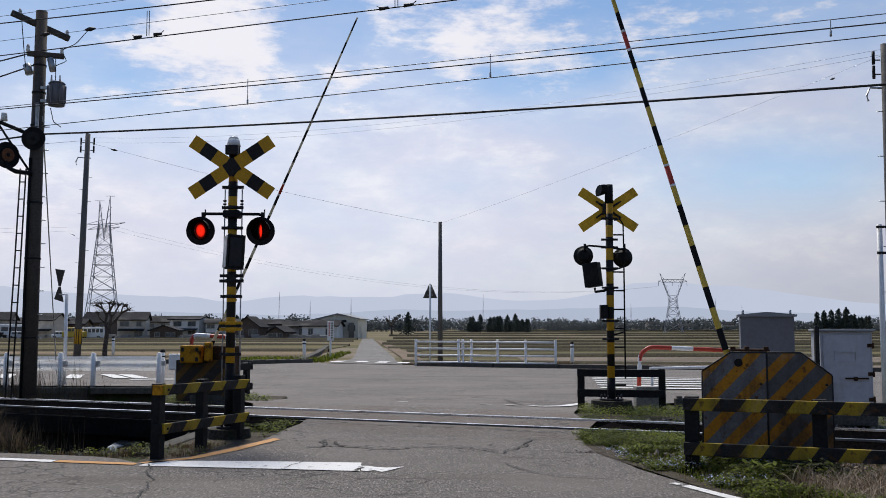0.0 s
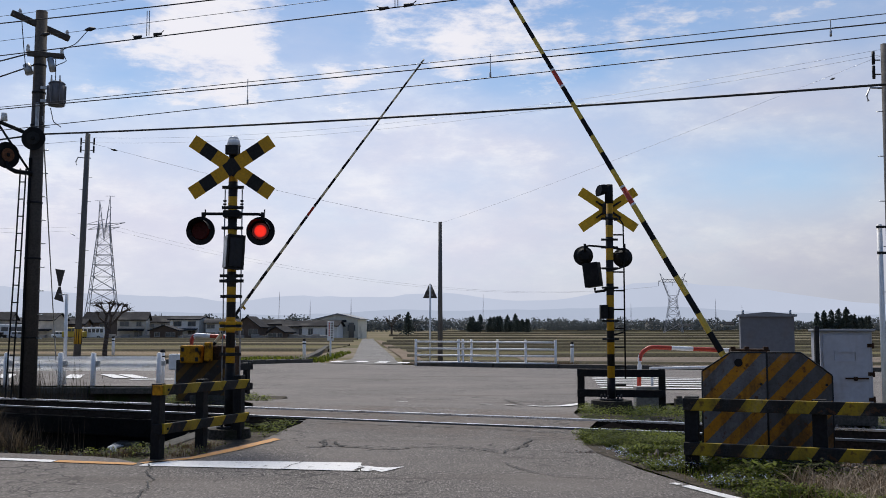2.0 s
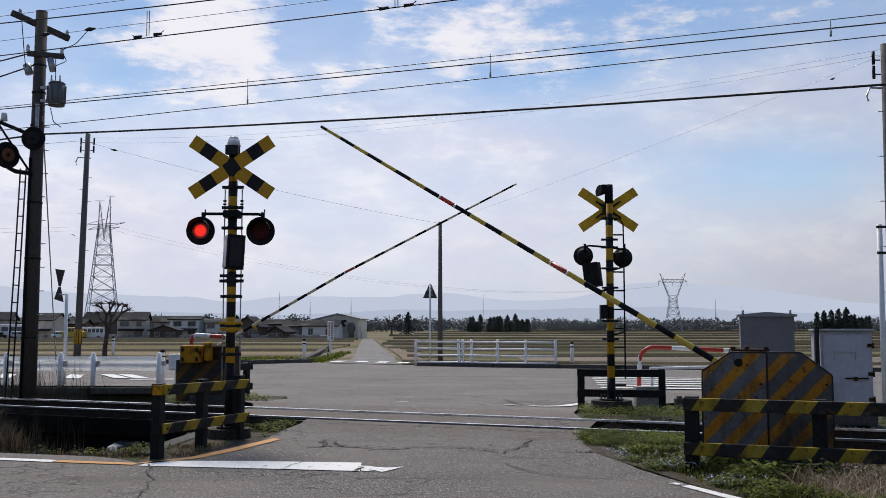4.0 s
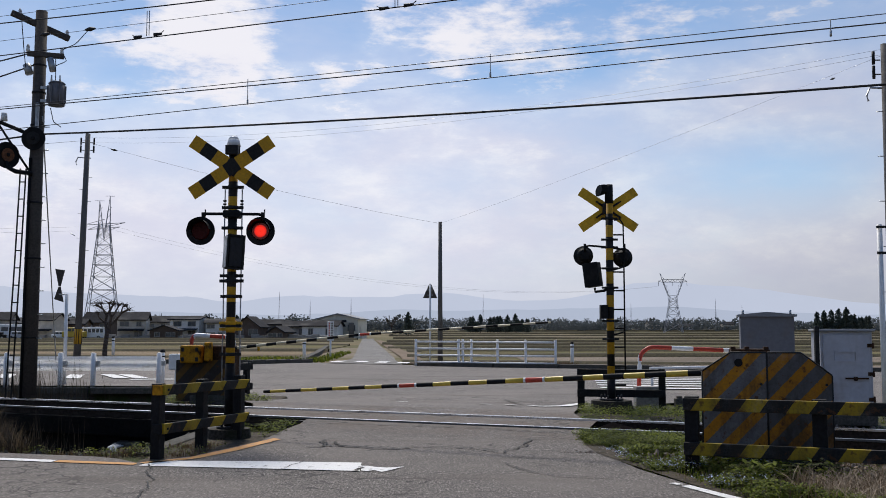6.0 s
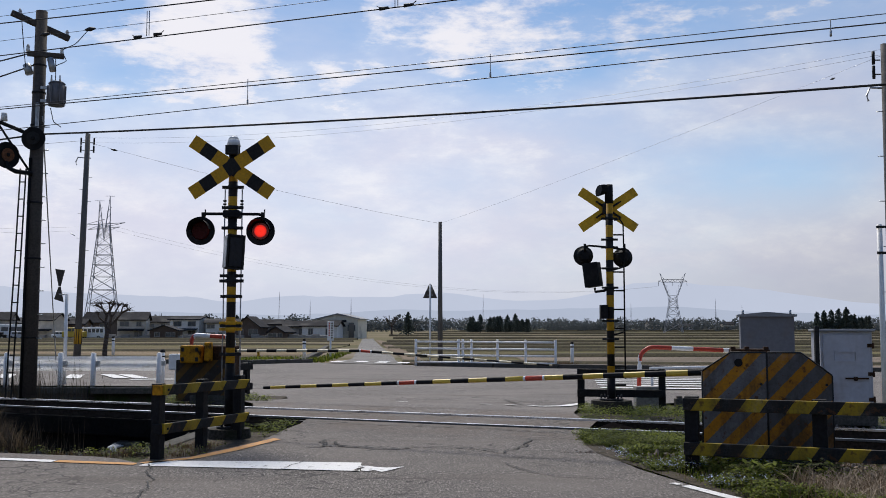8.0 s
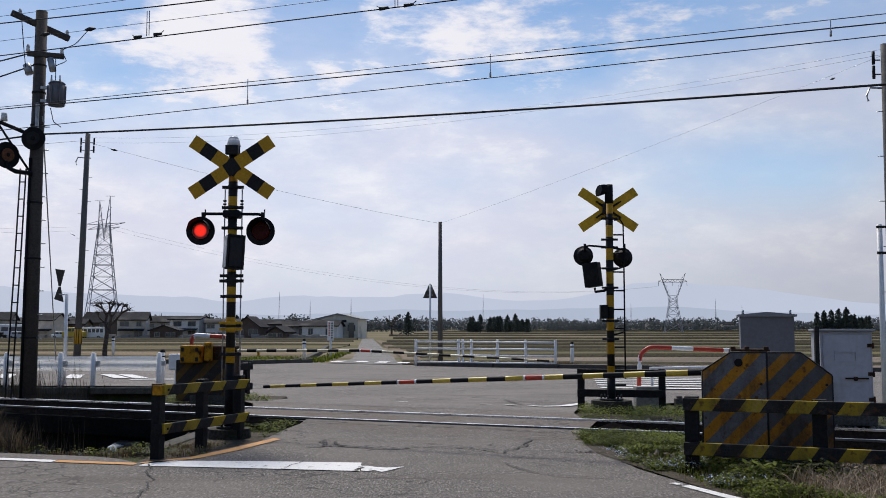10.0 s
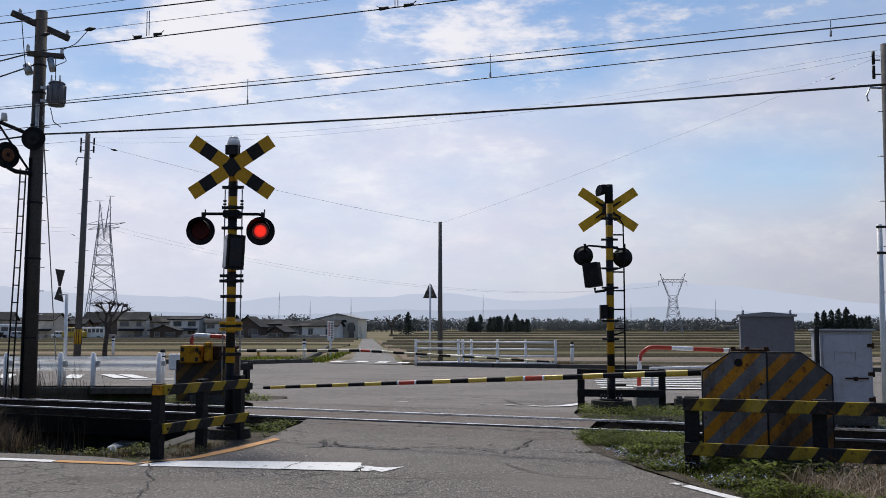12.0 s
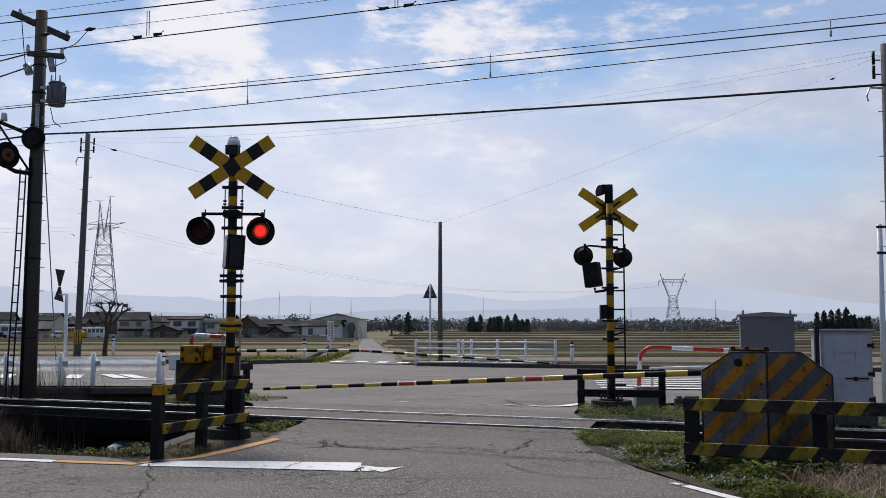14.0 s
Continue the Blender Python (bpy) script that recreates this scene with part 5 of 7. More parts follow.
    for pts in ([(0.37, -0.2, 5.8), (0.33, -0.1, 6.0), (0.30, -0.05, 6.25)], [(0.3, -0.2, 5.3), (0.36, -0.2, 5.05), (0.5, -0.2, 4.95)], [(0.37, 0.05, 6.4), (0.48, 0.0, 6.2), (0.3, -0.05, 6.1)], [(0.37, 0.05, 6.42), (0.6, 0.1, 6.55), (0.8, 0.2, 6.86)], [(-0.28, -0.2, 6.95), (-0.24, -0.15, 6.4), (-0.2, -0.1, 5.95)]):
        bm = B()
        pipe(bm, along(pts, 8), 0.008, 5)
        part("jumper_wire", bm, M["cable"], s)


catenary_mast()


def utility_pole(x, y, top, r, label, lean=0.0, band=False, arms=True, steps=True):
    z0 = land(x, y)
    s = thing("utility_pole", pose(x, y, z0, 0, lean, 0), label, "utility pole", "utility poles")
    h = top - z0
    bm = B()
    rod(bm, (0, 0, -0.3), (0, 0, h), r, r * 0.66, 20)
    part("shaft", bm, M["pole_concrete"], s)
    if band:
        bm = B()
        rod(bm, (0, 0, 1.0), (0, 0, 1.75), r + 0.012, r + 0.006, 20)
        part("warning_wrap", bm, striped("wrap_stripes", YEL, BLK, 1, 0, 0.11, 0.7, 0.0, rust=0.0), s, "yellow and black warning wrap")
    if arms:
        for dx, z in ((-1, h - 0.35), (1, h - 0.35), (-1, h - 0.75), (1, h - 0.75)):
            bm = B()
            rod(bm, (dx * 0.33, 0, z - 0.22), (dx * 0.33, 0, z + 0.14), 0.045, None, 8)
            rod(bm, (dx * 0.14, 0, z - 0.1), (dx * 0.36, 0, z - 0.1), 0.02, None, 6)
            part("insulator", bm, M["steel_dark"], s)
        bm = B()
        pipe(bm, [(0.2, 0, h - 1.25), (-0.45, 0, h - 1.22), (-0.55, 0, h - 1.45), (-0.5, 0, h - 1.6)], 0.03, 6)
        part("guy_bracket", bm, M["galv"], s)
    if steps:
        for k in range(12):
            z = 2.6 + 0.62 * k
            if z < h - 1.4:
                e = 1 if k % 2 else -1
                bm = B()
                rod(bm, (e * r * 0.7, 0, z), (e * (r + 0.13), 0, z), 0.012, None, 6)
                part("step_bolt", bm, M["galv"], s)


utility_pole(-18.3, 50.0, 11.05, 0.185, "tall grey concrete utility pole with a yellow wrap", 1.2, True)
utility_pole(-0.17, 60.0, 7.6, 0.16, "plain grey concrete utility pole in the field", 0.0, False, False, False)
utility_pole(12.22, 27.0, 9.05, 0.17, "grey concrete utility pole with step bolts", 0.0, False, True, True)
bm = B()
rod(bm, (0, 0, 0), (0.25, 0, 0.0), 0.02, None, 6)
tagged(part("pole_hook", bm, M["galv"], m=pose(-18.75, 49.9, 5.95, 0, 30, 0)), "small steel hook on a pole", "hook")


def triangle_sign():
    s = thing("road_sign", pose(-0.75, 58.0, land(-0.75, 58.0)), "grey back of a triangular road sign on a white post", "road sign")
    bm = B()
    rod(bm, (0, 0, -0.2), (0, 0, 4.65), 0.055, None, 12)
    part("post", bm, M["white"], s)
    bm = B()
    plate(bm, [(-0.42, 3.83), (0.42, 3.83), (0.05, 4.66), (-0.05, 4.66)], 0.02)
    part("sign_plate", bm, M["pole_dark"], s, "dull grey back of the sign", pose(0, 0.07, 0))
    for z in (4.0, 4.3):
        bm = B()
        box(bm, (0, 0.05, z), (0.3, 0.03, 0.04))
        part("clamp", bm, M["galv"], s)


triangle_sign()


def notice_board():
    x, y = -8.5, 75.5
    s = thing("notice_board", pose(x, y, land(x, y)), "tall narrow white notice board on a post", "notice board")
    bm = B()
    rod(bm, (0, 0, -0.2), (0, 0, 1.4), 0.07, None, 10)
    part("post", bm, M["white"], s)
    bm = B()
    box(bm, (0, 0, 2.05), (0.50, 0.06, 1.46), None, 0, 0.01)
    part("board", bm, M["white"], s)
    for dx, cut in ((0.11, 1.15), (-0.1, 0.95)):
        for k in range(7):
            if k * 0.17 < cut:
                bm = B()
                box(bm, (dx, -0.034, 2.62 - 0.18 * k), (0.10, 0.008, 0.11))
                part("writing_bar", bm, M["steel_dark"] if dx > 0 else M["red"], s)


notice_board()


def hourglass_sign():
    s = thing("track_marker", pose(-9.98, 26.2, -0.24), "two black triangles tip to tip on a thin white post", "marker sign")
    bm = B()
    rod(bm, (0.08, 0, -0.1), (0.08, 0, 2.35), 0.045, None, 10)
    rod(bm, (0.08, 0, 2.35), (-0.12, 0, 2.35), 0.02, None, 8)
    part("post", bm, M["white"], s)
    for outline in ([(-0.02, 2.56), (0.03, 2.56), (0.13, 2.98), (-0.12, 3.02)], [(-0.13, 2.22), (0.12, 2.14), (0.03, 2.55), (-0.02, 2.55)]):
        bm = B()
        plate(bm, outline, 0.03)
        part("triangle", bm, M["pole_dark"], s, "", pose(-0.12, 0, 0))


hourglass_sign()


def sign_post():
    s = thing("sign_post", pose(7.05, 16.0, -0.2), "white steel sign post with two dark brackets", "sign post")
    bm = B()
    rod(bm, (0, 0, -0.1), (0, 0, 3.10), 0.044, None, 14)
    part("post", bm, M["white"], s)
    for z in (3.06, 2.64):
        bm = B()
        box(bm, (0.3, -0.03, z), (0.72, 0.03, 0.04))
        part("bracket", bm, M["steel_dark"], s)
    bm = B()
    plate(bm, [(0.12, 2.3), (0.95, 2.3), (0.95, 3.15), (0.12, 3.15)], 0.02)
    part("sign_plate", bm, M["galv"], s, "", pose(0.1, 0, 0))


sign_post()


# ---------------------------------------------------------------- overhead wires
def wire(name, a, b, sag, r, material, label, n=30):
    a, b = Vector(a), Vector(b)
    pts = []
    for k in range(n + 1):
        t = k / n
        p = a.lerp(b, t)
        p.z -= sag * 4 * t * (1 - t)
        pts.append(p)
    bm = B()
    pipe(bm, pts, r, 6)
    return tagged(part(name, bm, material), label, "wire", "overhead wires")



def track_wire(name, u0, z0, u1, z1, s, sag, r, material, label):
    return wire(name, track_point(u0, s, z0), track_point(u1, s, z1), sag, r, material, label, 40)


track_wire("contact_wire", -45, 4.46, 45, 4.95, 0.0, 0.12, 0.0065, M["wire"], "taut contact wire over the track")
track_wire("messenger_wire", -30, 5.29, 30, 5.02, 0.0, 0.27, 0.0055, M["wire"], "messenger wire above the contact wire")
track_wire("feeder_wire", -32, 5.47, 34, 4.87, 0.15, 0.33, 0.0085, M["cable"], "black feeder wire over the track")
track_wire("signal_cable", -8.42, 4.72, 30, 4.75, 1.2, 0.455, 0.0165, M["cable"], "thick black cable slung between masts")
track_wire("signal_cable", -30, 4.4, -8.42, 4.72, 1.2, 0.1, 0.0165, M["cable"], "thick black cable slung between masts")
track_wire("feeder_wire", -20, 6.55, 15, 5.55, -1.5, 0.42, 0.009, M["cable"], "black feeder wire over the track")
track_wire("feeder_wire", -26, 5.52, 24, 4.89, -1.5, 0.0, 0.008, M["cable"], "black feeder wire over the track")
track_wire("thin_wire", -22, 6.25, 24, 5.4, -1.5, 0.1, 0.0035, M["wire"], "thin dark wire over the track")
track_wire("thin_wire", -22, 5.75, 24, 5.0, -1.5, 0.0, 0.0035, M["wire"], "thin dark wire over the track")
for u, za, zb in ((-3.16, 4.95, 4.58), (0.69, 4.915, 4.62), (4.96, 4.875, 4.69), (-9.5, 5.02, 4.53), (9.5, 4.9, 4.62)):
    bm = B()
    p, q = track_point(u, 0.0, za), track_point(u, 0.0, zb)
    rod(bm, p, q, 0.006, None, 6)
    rod(bm, q - Vector((0, 0, 0.02)), q + Vector((0, 0, 0.05)), 0.014, None, 6)
    tagged(part("wire_hanger", bm, M["galv"]), "thin steel dropper between two wires", "hanger", "droppers")
for u in (-3.8, 0.0):
    bm = B()
    p, q = track_point(u, -1.5, 5.62 if u < 0 else 5.42), track_point(u, -1.5, 5.27 if u < 0 else 5.2)
    rod(bm, p + TU * 0.02, q + TU * 0.02, 0.006, None, 6)
    rod(bm, p - TU * 0.02, q - TU * 0.02, 0.006, None, 6)
    for e in (-0.17, 0.17):
        rod(bm, q + TU * (e - 0.06), q + TU * (e + 0.06), 0.026, 0.018, 8, 1)
        rod(bm, q + TU * (e * 1.2), q + TU * (e * 1.6) + Vector((0, 0, 0.04)), 0.006, None, 5, 1)
    tagged(part("wire_hanger", bm, [M["galv"], M["cable"]]), "pale double dropper with dark clamps", "hanger", "droppers")
wire("service_wire", (-18.0, 50, 10.6), (-0.17, 60, 7.5), 0.25, 0.006, M["wire"], "thin line slung between utility poles")
wire("service_wire", (-0.17, 60, 7.5), (12.1, 27, 8.72), 0.12, 0.004, M["wire_pale"], "thin line slung between utility poles")
wire("power_line", (-18.0, 50, 10.85), (12.1, 27, 8.9), 0.75, 0.004, M["wire_pale"], "thin pale line slung between utility poles")
wire("power_line", (-18.0, 50, 10.6), (12.1, 27, 8.75), 0.75, 0.004, M["wire_pale"], "thin pale line slung between utility poles")
wire("power_line", (-70, 55, 10.0), (-18.2, 50, 10.7), 0.6, 0.01, M["wire_pale"], "thin pale line slung between utility poles")
wire("guy_wire", (-7.16, 17.55, 5.0), (-10.1, 26.2, 0.0), 0.05, 0.012, M["wire_pale"], "pale steel guy wire")


wire("strain_cable", (-7.4, 17.7, 5.98), (-16.0, 19.5, 4.6), 0.25, 0.013, M["cable"], "black cable running off the mast")
wire("strain_cable", (-7.4, 17.7, 6.22), (-16.0, 20.5, 5.9), 0.25, 0.013, M["cable"], "black cable running off the mast")
for p, d in ((track_point(-5.66, -1.5, 5.5), TU), (track_point(-4.82, -1.5, 5.48), TU), ((-16.9, 50.6, 10.32), Vector((0.87, 0.49, -0.1))), ((11.45, 28.75, 8.52), Vector((-0.35, 0.94, -0.03)))):
    bm = B()
    p = Vector(p)
    k = 1.0 if p.y < 30 else 1.7
    rod(bm, p - d * 0.09 * k, p, 0.012 * k, 0.034 * k, 8)
    rod(bm, p, p + d * 0.09 * k, 0.034 * k, 0.012 * k, 8)
    tagged(part("strain_insulator", bm, M["cable"]), "small dark strain insulator on a wire", "insulator", "strain insulators")


# ---------------------------------------------------------------- fields
def bund(x0, x1, y, h, slope=0.0):
    bm = B()
    n = 40
    rows = []
    for k in range(n + 1):
        x = x0 + (x1 - x0) * k / n
        yy = y + slope * (x - x0)
        z = land(x, yy)
        hh = h * (0.8 + 0.4 * noise.noise(Vector((x * 0.05, y, 0))))
        rows.append([bm.verts.new((x, yy + d, z + q)) for d, q in ((-0.8, -0.08), (-0.35, hh * 0.9), (0.3, hh), (0.9, -0.08))])
    for a, b in zip(rows, rows[1:]):
        for i in range(3):
            bm.faces.new((a[i], b[i], b[i + 1], a[i + 1])).smooth = True
    tagged(part("field_bund", bm, M["bund"]), "low dark grassy bund between paddies", "bund", "paddy bunds", "structure")


def field(x0, x1, y0, y1, material, label):
    sheet("field", [(x0, y0), (x1, y0)], [(x0, y1), (x1, y1)], material, 0.02, 20, 8, label)


field(5.6, 70, 53.2, 78, M["soil_field"], "grey brown turned field")
field(-0.3, 5.5, 55.0, 78, M["green_field"], "olive green field")
field(-2.0, 60, 79, 108, M["green_field"], "olive green field")
field(-60, -11, 62, 96, M["stubble"], "pale stubble field")
field(-70, -12, 97, 128, M["green_field"], "olive green field")
for x0, x1, y, h in ((-2.5, 60, 62, 0.25), (-2.8, 60, 78.5, 0.3), (-3.5, 80, 96, 0.3), (-6, 90, 109, 0.35), (-8, 110, 132, 0.4), (-9, 120, 160, 0.4), (-10, 160, 200, 0.45), (-14, 200, 260, 0.5), (-10, 260, 340, 0.55), (0, 330, 450, 0.6), (10, 420, 600, 0.7), (-70, -10, 74, 0.2), (-75, -11, 96.5, 0.3), (-90, -12, 128, 0.35), (-110, -14.5, 160, 0.35), (-120, -16, 185, 0.4)):
    bund(x0, x1, y, h, 0.02 * math.sin(y * 1.3))
sheet("field_path", [(-2.1, 58.5), (-3.3, 78), (-7.4, 125), (-11.7, 173)], [(-0.5, 58.0), (-1.9, 78), (-6.2, 125), (-10.7, 173)], tinted("trodden_earth", (0.13, 0.095, 0.062), (0.22, 0.165, 0.115), scale=1.2), 0.03, 40, 4, "bare brown earth path beside the farm road")
# channel beside the farm road
bm = B()
for a, b in (((-9.4, 66), (-10.6, 84)), ((-10.6, 84), (-13.0, 112))):
    d = Vector((b[0] - a[0], b[1] - a[1], 0))
    box(bm, ((a[0] + b[0]) / 2, (a[1] + b[1]) / 2, -1.0), (d.length, 0.5, 0.35), pose(0, 0, 0, 0, 0, math.degrees(math.atan2(d.y, d.x))), 0, 0.03)
tagged(part("field_channel", bm, M["dark_concrete"]), "low concrete irrigation channel beside the road", "channel", "", "structure")


# ---------------------------------------------------------------- houses
def house(x, y, w, d, h, roof, yaw, wall, label, gable=True, storeys=2, name="house"):
    s = thing(name, pose(x, y, -1.15, 0, 0, yaw), label, "house", "village houses")
    bm = B()
    box(bm, (0, 0, h / 2), (w, d, h))
    for e in (-1, 1):
        if gable:
            a = [bm.verts.new((-w / 2 * 1, e * d / 2, h)), bm.verts.new((w / 2, e * d / 2, h)), bm.verts.new((0, e * d / 2, h + roof))]
        else:
            a = [bm.verts.new((e * w / 2, -d / 2, h)), bm.verts.new((e * w / 2, d / 2, h)), bm.verts.new((e * w / 2, 0, h + roof))]
        bm.faces.new(a if e < 0 else a[::-1])
    part("wall", bm, wall, s)
    bm = B()
    t, o = 0.20, 0.45
    if gable:
        prof = [(-w / 2 - o, h - roof * o / (w / 2)), (0, h + roof), (w / 2 + o, h - roof * o / (w / 2))]
        L = d / 2 + o
        mk = lambda px, pz, e: (px, e * L, pz)
    else:
        prof = [(-d / 2 - o, h - roof * o / (d / 2)), (0, h + roof), (d / 2 + o, h - roof * o / (d / 2))]
        L = w / 2 + o
        mk = lambda px, pz, e: (e * L, px, pz)
    out = prof + [(px, pz + t) for px, pz in prof[::-1]]
    a, b = [bm.verts.new(mk(px, pz, -1)) for px, pz in out], [bm.verts.new(mk(px, pz, 1)) for px, pz in out]
    n = len(out)
    for i in range(n):
        bm.faces.new((a[i], a[(i + 1) % n], b[(i + 1) % n], b[i]))
    for e in (a, b):
        bm.faces.new((e[0], e[1], e[4], e[5]))
        bm.faces.new((e[1], e[2], e[3], e[4]))
    bmesh.ops.recalc_face_normals(bm, faces=bm.faces[:])
    part("roof", bm, M["tile_roof"] if wall is not M["wall_cream"] else M["roof_metal"], s, "dark tiled roof" if wall is not M["wall_cream"] else "pale metal roof")
    rng = random.Random(int(x * 10 + y))
    k = max(2, int(w / 2.6))
    for f in range(storeys):
        for i in range(k):
            if rng.random() < 0.25:
                continue
            wx, wz = -w / 2 + w * (i + 0.5) / k, h * (f + 0.55) / storeys
            ww, hh = rng.choice((0.9, 1.5, 1.7)), min(1.2, h / storeys * 0.45)
            bm = B()
            box(bm, (wx, -d / 2 - 0.03, wz), (ww + 0.14, 0.08, hh + 0.14))
            fr = part("window", bm, M["wall_grey"], s)
            for e in (-1, 1):
                bm = B()
                box(bm, (wx + e * ww / 4, -d / 2 - 0.075, wz), (ww / 2 - 0.05, 0.02, hh))
                part("pane", bm, M["pane"], fr)
    if storeys == 2 and rng.random() < 0.6:
        bm = B()
        box(bm, (0, -d / 2 - 0.6, h * 0.48), (w * 0.9, 1.3, 0.14), pose(0, 0, 0, 14, 0, 0))
        part("porch_roof", bm, M["tile_roof"], s)
    return s


VILLAGE = [
    (-91.0, 205, 5.3, 3.92, 1.4, "wall_grey", False, 2),
    (-79.1, 200, 5.0, 3.77, 1.25, "wall_beige", False, 2),
    (-79.7, 215, 6.1, 3.01, 0.98, "wall_brown", False, 1),
    (-80.2, 235, 7.5, 3.6, 2.14, "wall_brown", False, 2),
    (-62.0, 200, 5.5, 3.88, 1.37, "wall_beige", False, 2),
    (-60.5, 215, 5.6, 3.5, 1.1, "wall_grey", False, 2),
    (-54.8, 198, 5.2, 1.72, 0.9, "wall_brown", True, 1),
    (-53.1, 210, 6.5, 3.95, 0.6, "wall_white", False, 2),
    (-47.2, 208, 4.0, 3.23, 0.71, "wall_white", False, 2),
    (-38.4, 200, 5.0, 2.51, 1.82, "wall_brown", True, 1),
    (-35.8, 208, 4.5, 2.99, 0.83, "wall_grey", False, 1),
    (-31.9, 197, 3.1, 1.5, 0.9, "wall_brown", True, 1),
    (-30.5, 206, 4.5, 2.52, 0.94, "wall_grey", False, 1),
    (-24.6, 204, 7.2, 2.63, 0.93, "wall_white", False, 1),
    (-91.3, 212, 3.6, 3.25, 0.97, "wall_brown", True, 1),
    (-46.0, 222, 3.3, 3.03, 1.01, "wall_grey", False, 1),
]
LOOKS = {"wall_brown": "brown boarded village house with dark tiled roof", "wall_beige": "beige two storey house with dark tiled roof", "wall_grey": "grey village house with dark tiled roof", "wall_white": "white two storey house with dark tiled roof"}
for k, (x, y, w, h, r, mat, g, floors) in enumerate(VILLAGE):
    house(x, y, w, 5.5, h, r, (9, -7, 4, -12)[k % 4], M[mat], LOOKS[mat], g, floors)
hall = house(-21.5, 214, 8.6, 12, 4.05, 1.0, -4, M["wall_cream"], "cream metal hall with a shallow pale roof", True, 1, "hall")
bm = B()
box(bm, (3.0, -7.06, 1.7), (1.1, 0.1, 3.2))
part("tall_window", bm, M["pane"], hall)
bm = B()
box(bm, (-0.4, -7.06, 1.5), (3.2, 0.12, 2.9))
part("shutter_door", bm, M["wall_white"], hall, "pale roller shutter")
bm = B()
box(bm, (-1.2, -7.5, 3.6), (6.4, 1.0, 0.5))
part("canopy", bm, M["tile_roof"], hall, "dark canopy over the doors")
rng = random.Random(21)
for k in range(46):
    y = rng.uniform(620, 1150)
    x = y * rng.uniform(-0.06, 0.44)
    mat = rng.choice(("wall_white", "wall_grey", "wall_beige", "wall_grey"))
    house(x, y, rng.uniform(6, 10), rng.uniform(6, 8), rng.uniform(2.4, 4.6), rng.uniform(1.1, 1.9), rng.uniform(-30, 30), M[mat], LOOKS[mat], rng.random() < 0.5, 1)
for k in range(16):
    y = rng.uniform(250, 420)
    x = y * rng.uniform(-0.46, -0.13)
    mat = rng.choice(("wall_white", "wall_grey", "wall_beige", "wall_brown"))
    house(x, y, rng.uniform(8, 12), rng.uniform(8, 10), rng.uniform(2.6, 3.8), rng.uniform(1.2, 1.8), rng.uniform(-20, 20), M[mat], LOOKS[mat], rng.random() < 0.5, 2)
# low hedge and wall before the village
bm = B()
for k in range(60):
    x = -112 + 1.5 * k
    box(bm, (x, 197 + 0.8 * math.sin(k * 1.7), -0.75), (1.6, 0.5, 0.9 + 0.35 * math.sin(k * 2.3)), None, 0, 0.1)
tagged(part("village_wall", bm, M["wall_grey"]), "low grey boundary wall before the village", "wall", "", "structure")


def vehicle(x, y, l, w, h, paint, label, name, cab=False):
    s = thing(name, pose(x, y, -1.1), label, "vehicle", "parked vehicles")
    bm = B()
    if name == "bus":
        box(bm, (0, 0, h * 0.55), (l, w, h * 0.86), None, 0, 0.12)
    else:
        box(bm, (0, 0, h * 0.42), (l, w, h * 0.45), None, 0, 0.12)
        box(bm, (-0.05 * l, 0, h * 0.76), (l * 0.55, w * 0.86, h * 0.44), None, 0, 0.14)
    part("body", bm, paint, s)
    for k in range(6) if name == "bus" else (-1, 1):
        bm = B()
        if name == "bus":
            box(bm, (-l / 2 + l * (k + 0.5) / 6, -w / 2 - 0.01, h * 0.68), (l / 6 - 0.2, 0.04, h * 0.28))
        else:
            box(bm, (-0.05 * l + k * l * 0.12, -w * 0.43 - 0.01, h * 0.78), (l * 0.2, 0.04, h * 0.24))
        part("side_window", bm, M["pane"], s)
    for k in (-0.3, 0.3):
        for e in (-1, 1):
            bm = B()
            rod(bm, (k * l, e * (w / 2 - 0.1), 0.33), (k * l, e * (w / 2 + 0.02), 0.33), 0.34, None, 16)
            wh = part("wheel", bm, M["tyre"], s)
            bm = B()
            rod(bm, (k * l, e * (w / 2), 0.33), (k * l, e * (w / 2 + 0.035), 0.33), 0.2, None, 12)
            part("rim", bm, M["galv"], wh)


vehicle(-83.5, 193, 9.0, 2.3, 2.9, M["white"], "white bus parked before the village", "bus")
vehicle(-67.6, 193, 4.6, 2.0, 2.4, M["white"], "white bus parked before the village", "bus")
vehicle(-80.5, 190, 4.4, 1.7, 1.5, M["palebox"], "silver car parked before the village", "car")
vehicle(-84.8, 190, 4.2, 1.7, 1.4, M["black"], "dark car parked before the village", "car")
vehicle(-70.5, 191, 4.2, 1.9, 2.3, M["arm_yellow"], "yellow digger parked before the village", "digger")
vehicle(-73.0, 191, 3.4, 1.5, 1.5, M["white"], "white van parked before the village", "car")


# ---------------------------------------------------------------- pylons
def strut(bm, p, q, r):
    rod(bm, p, q, r, None, 4, 0, False)


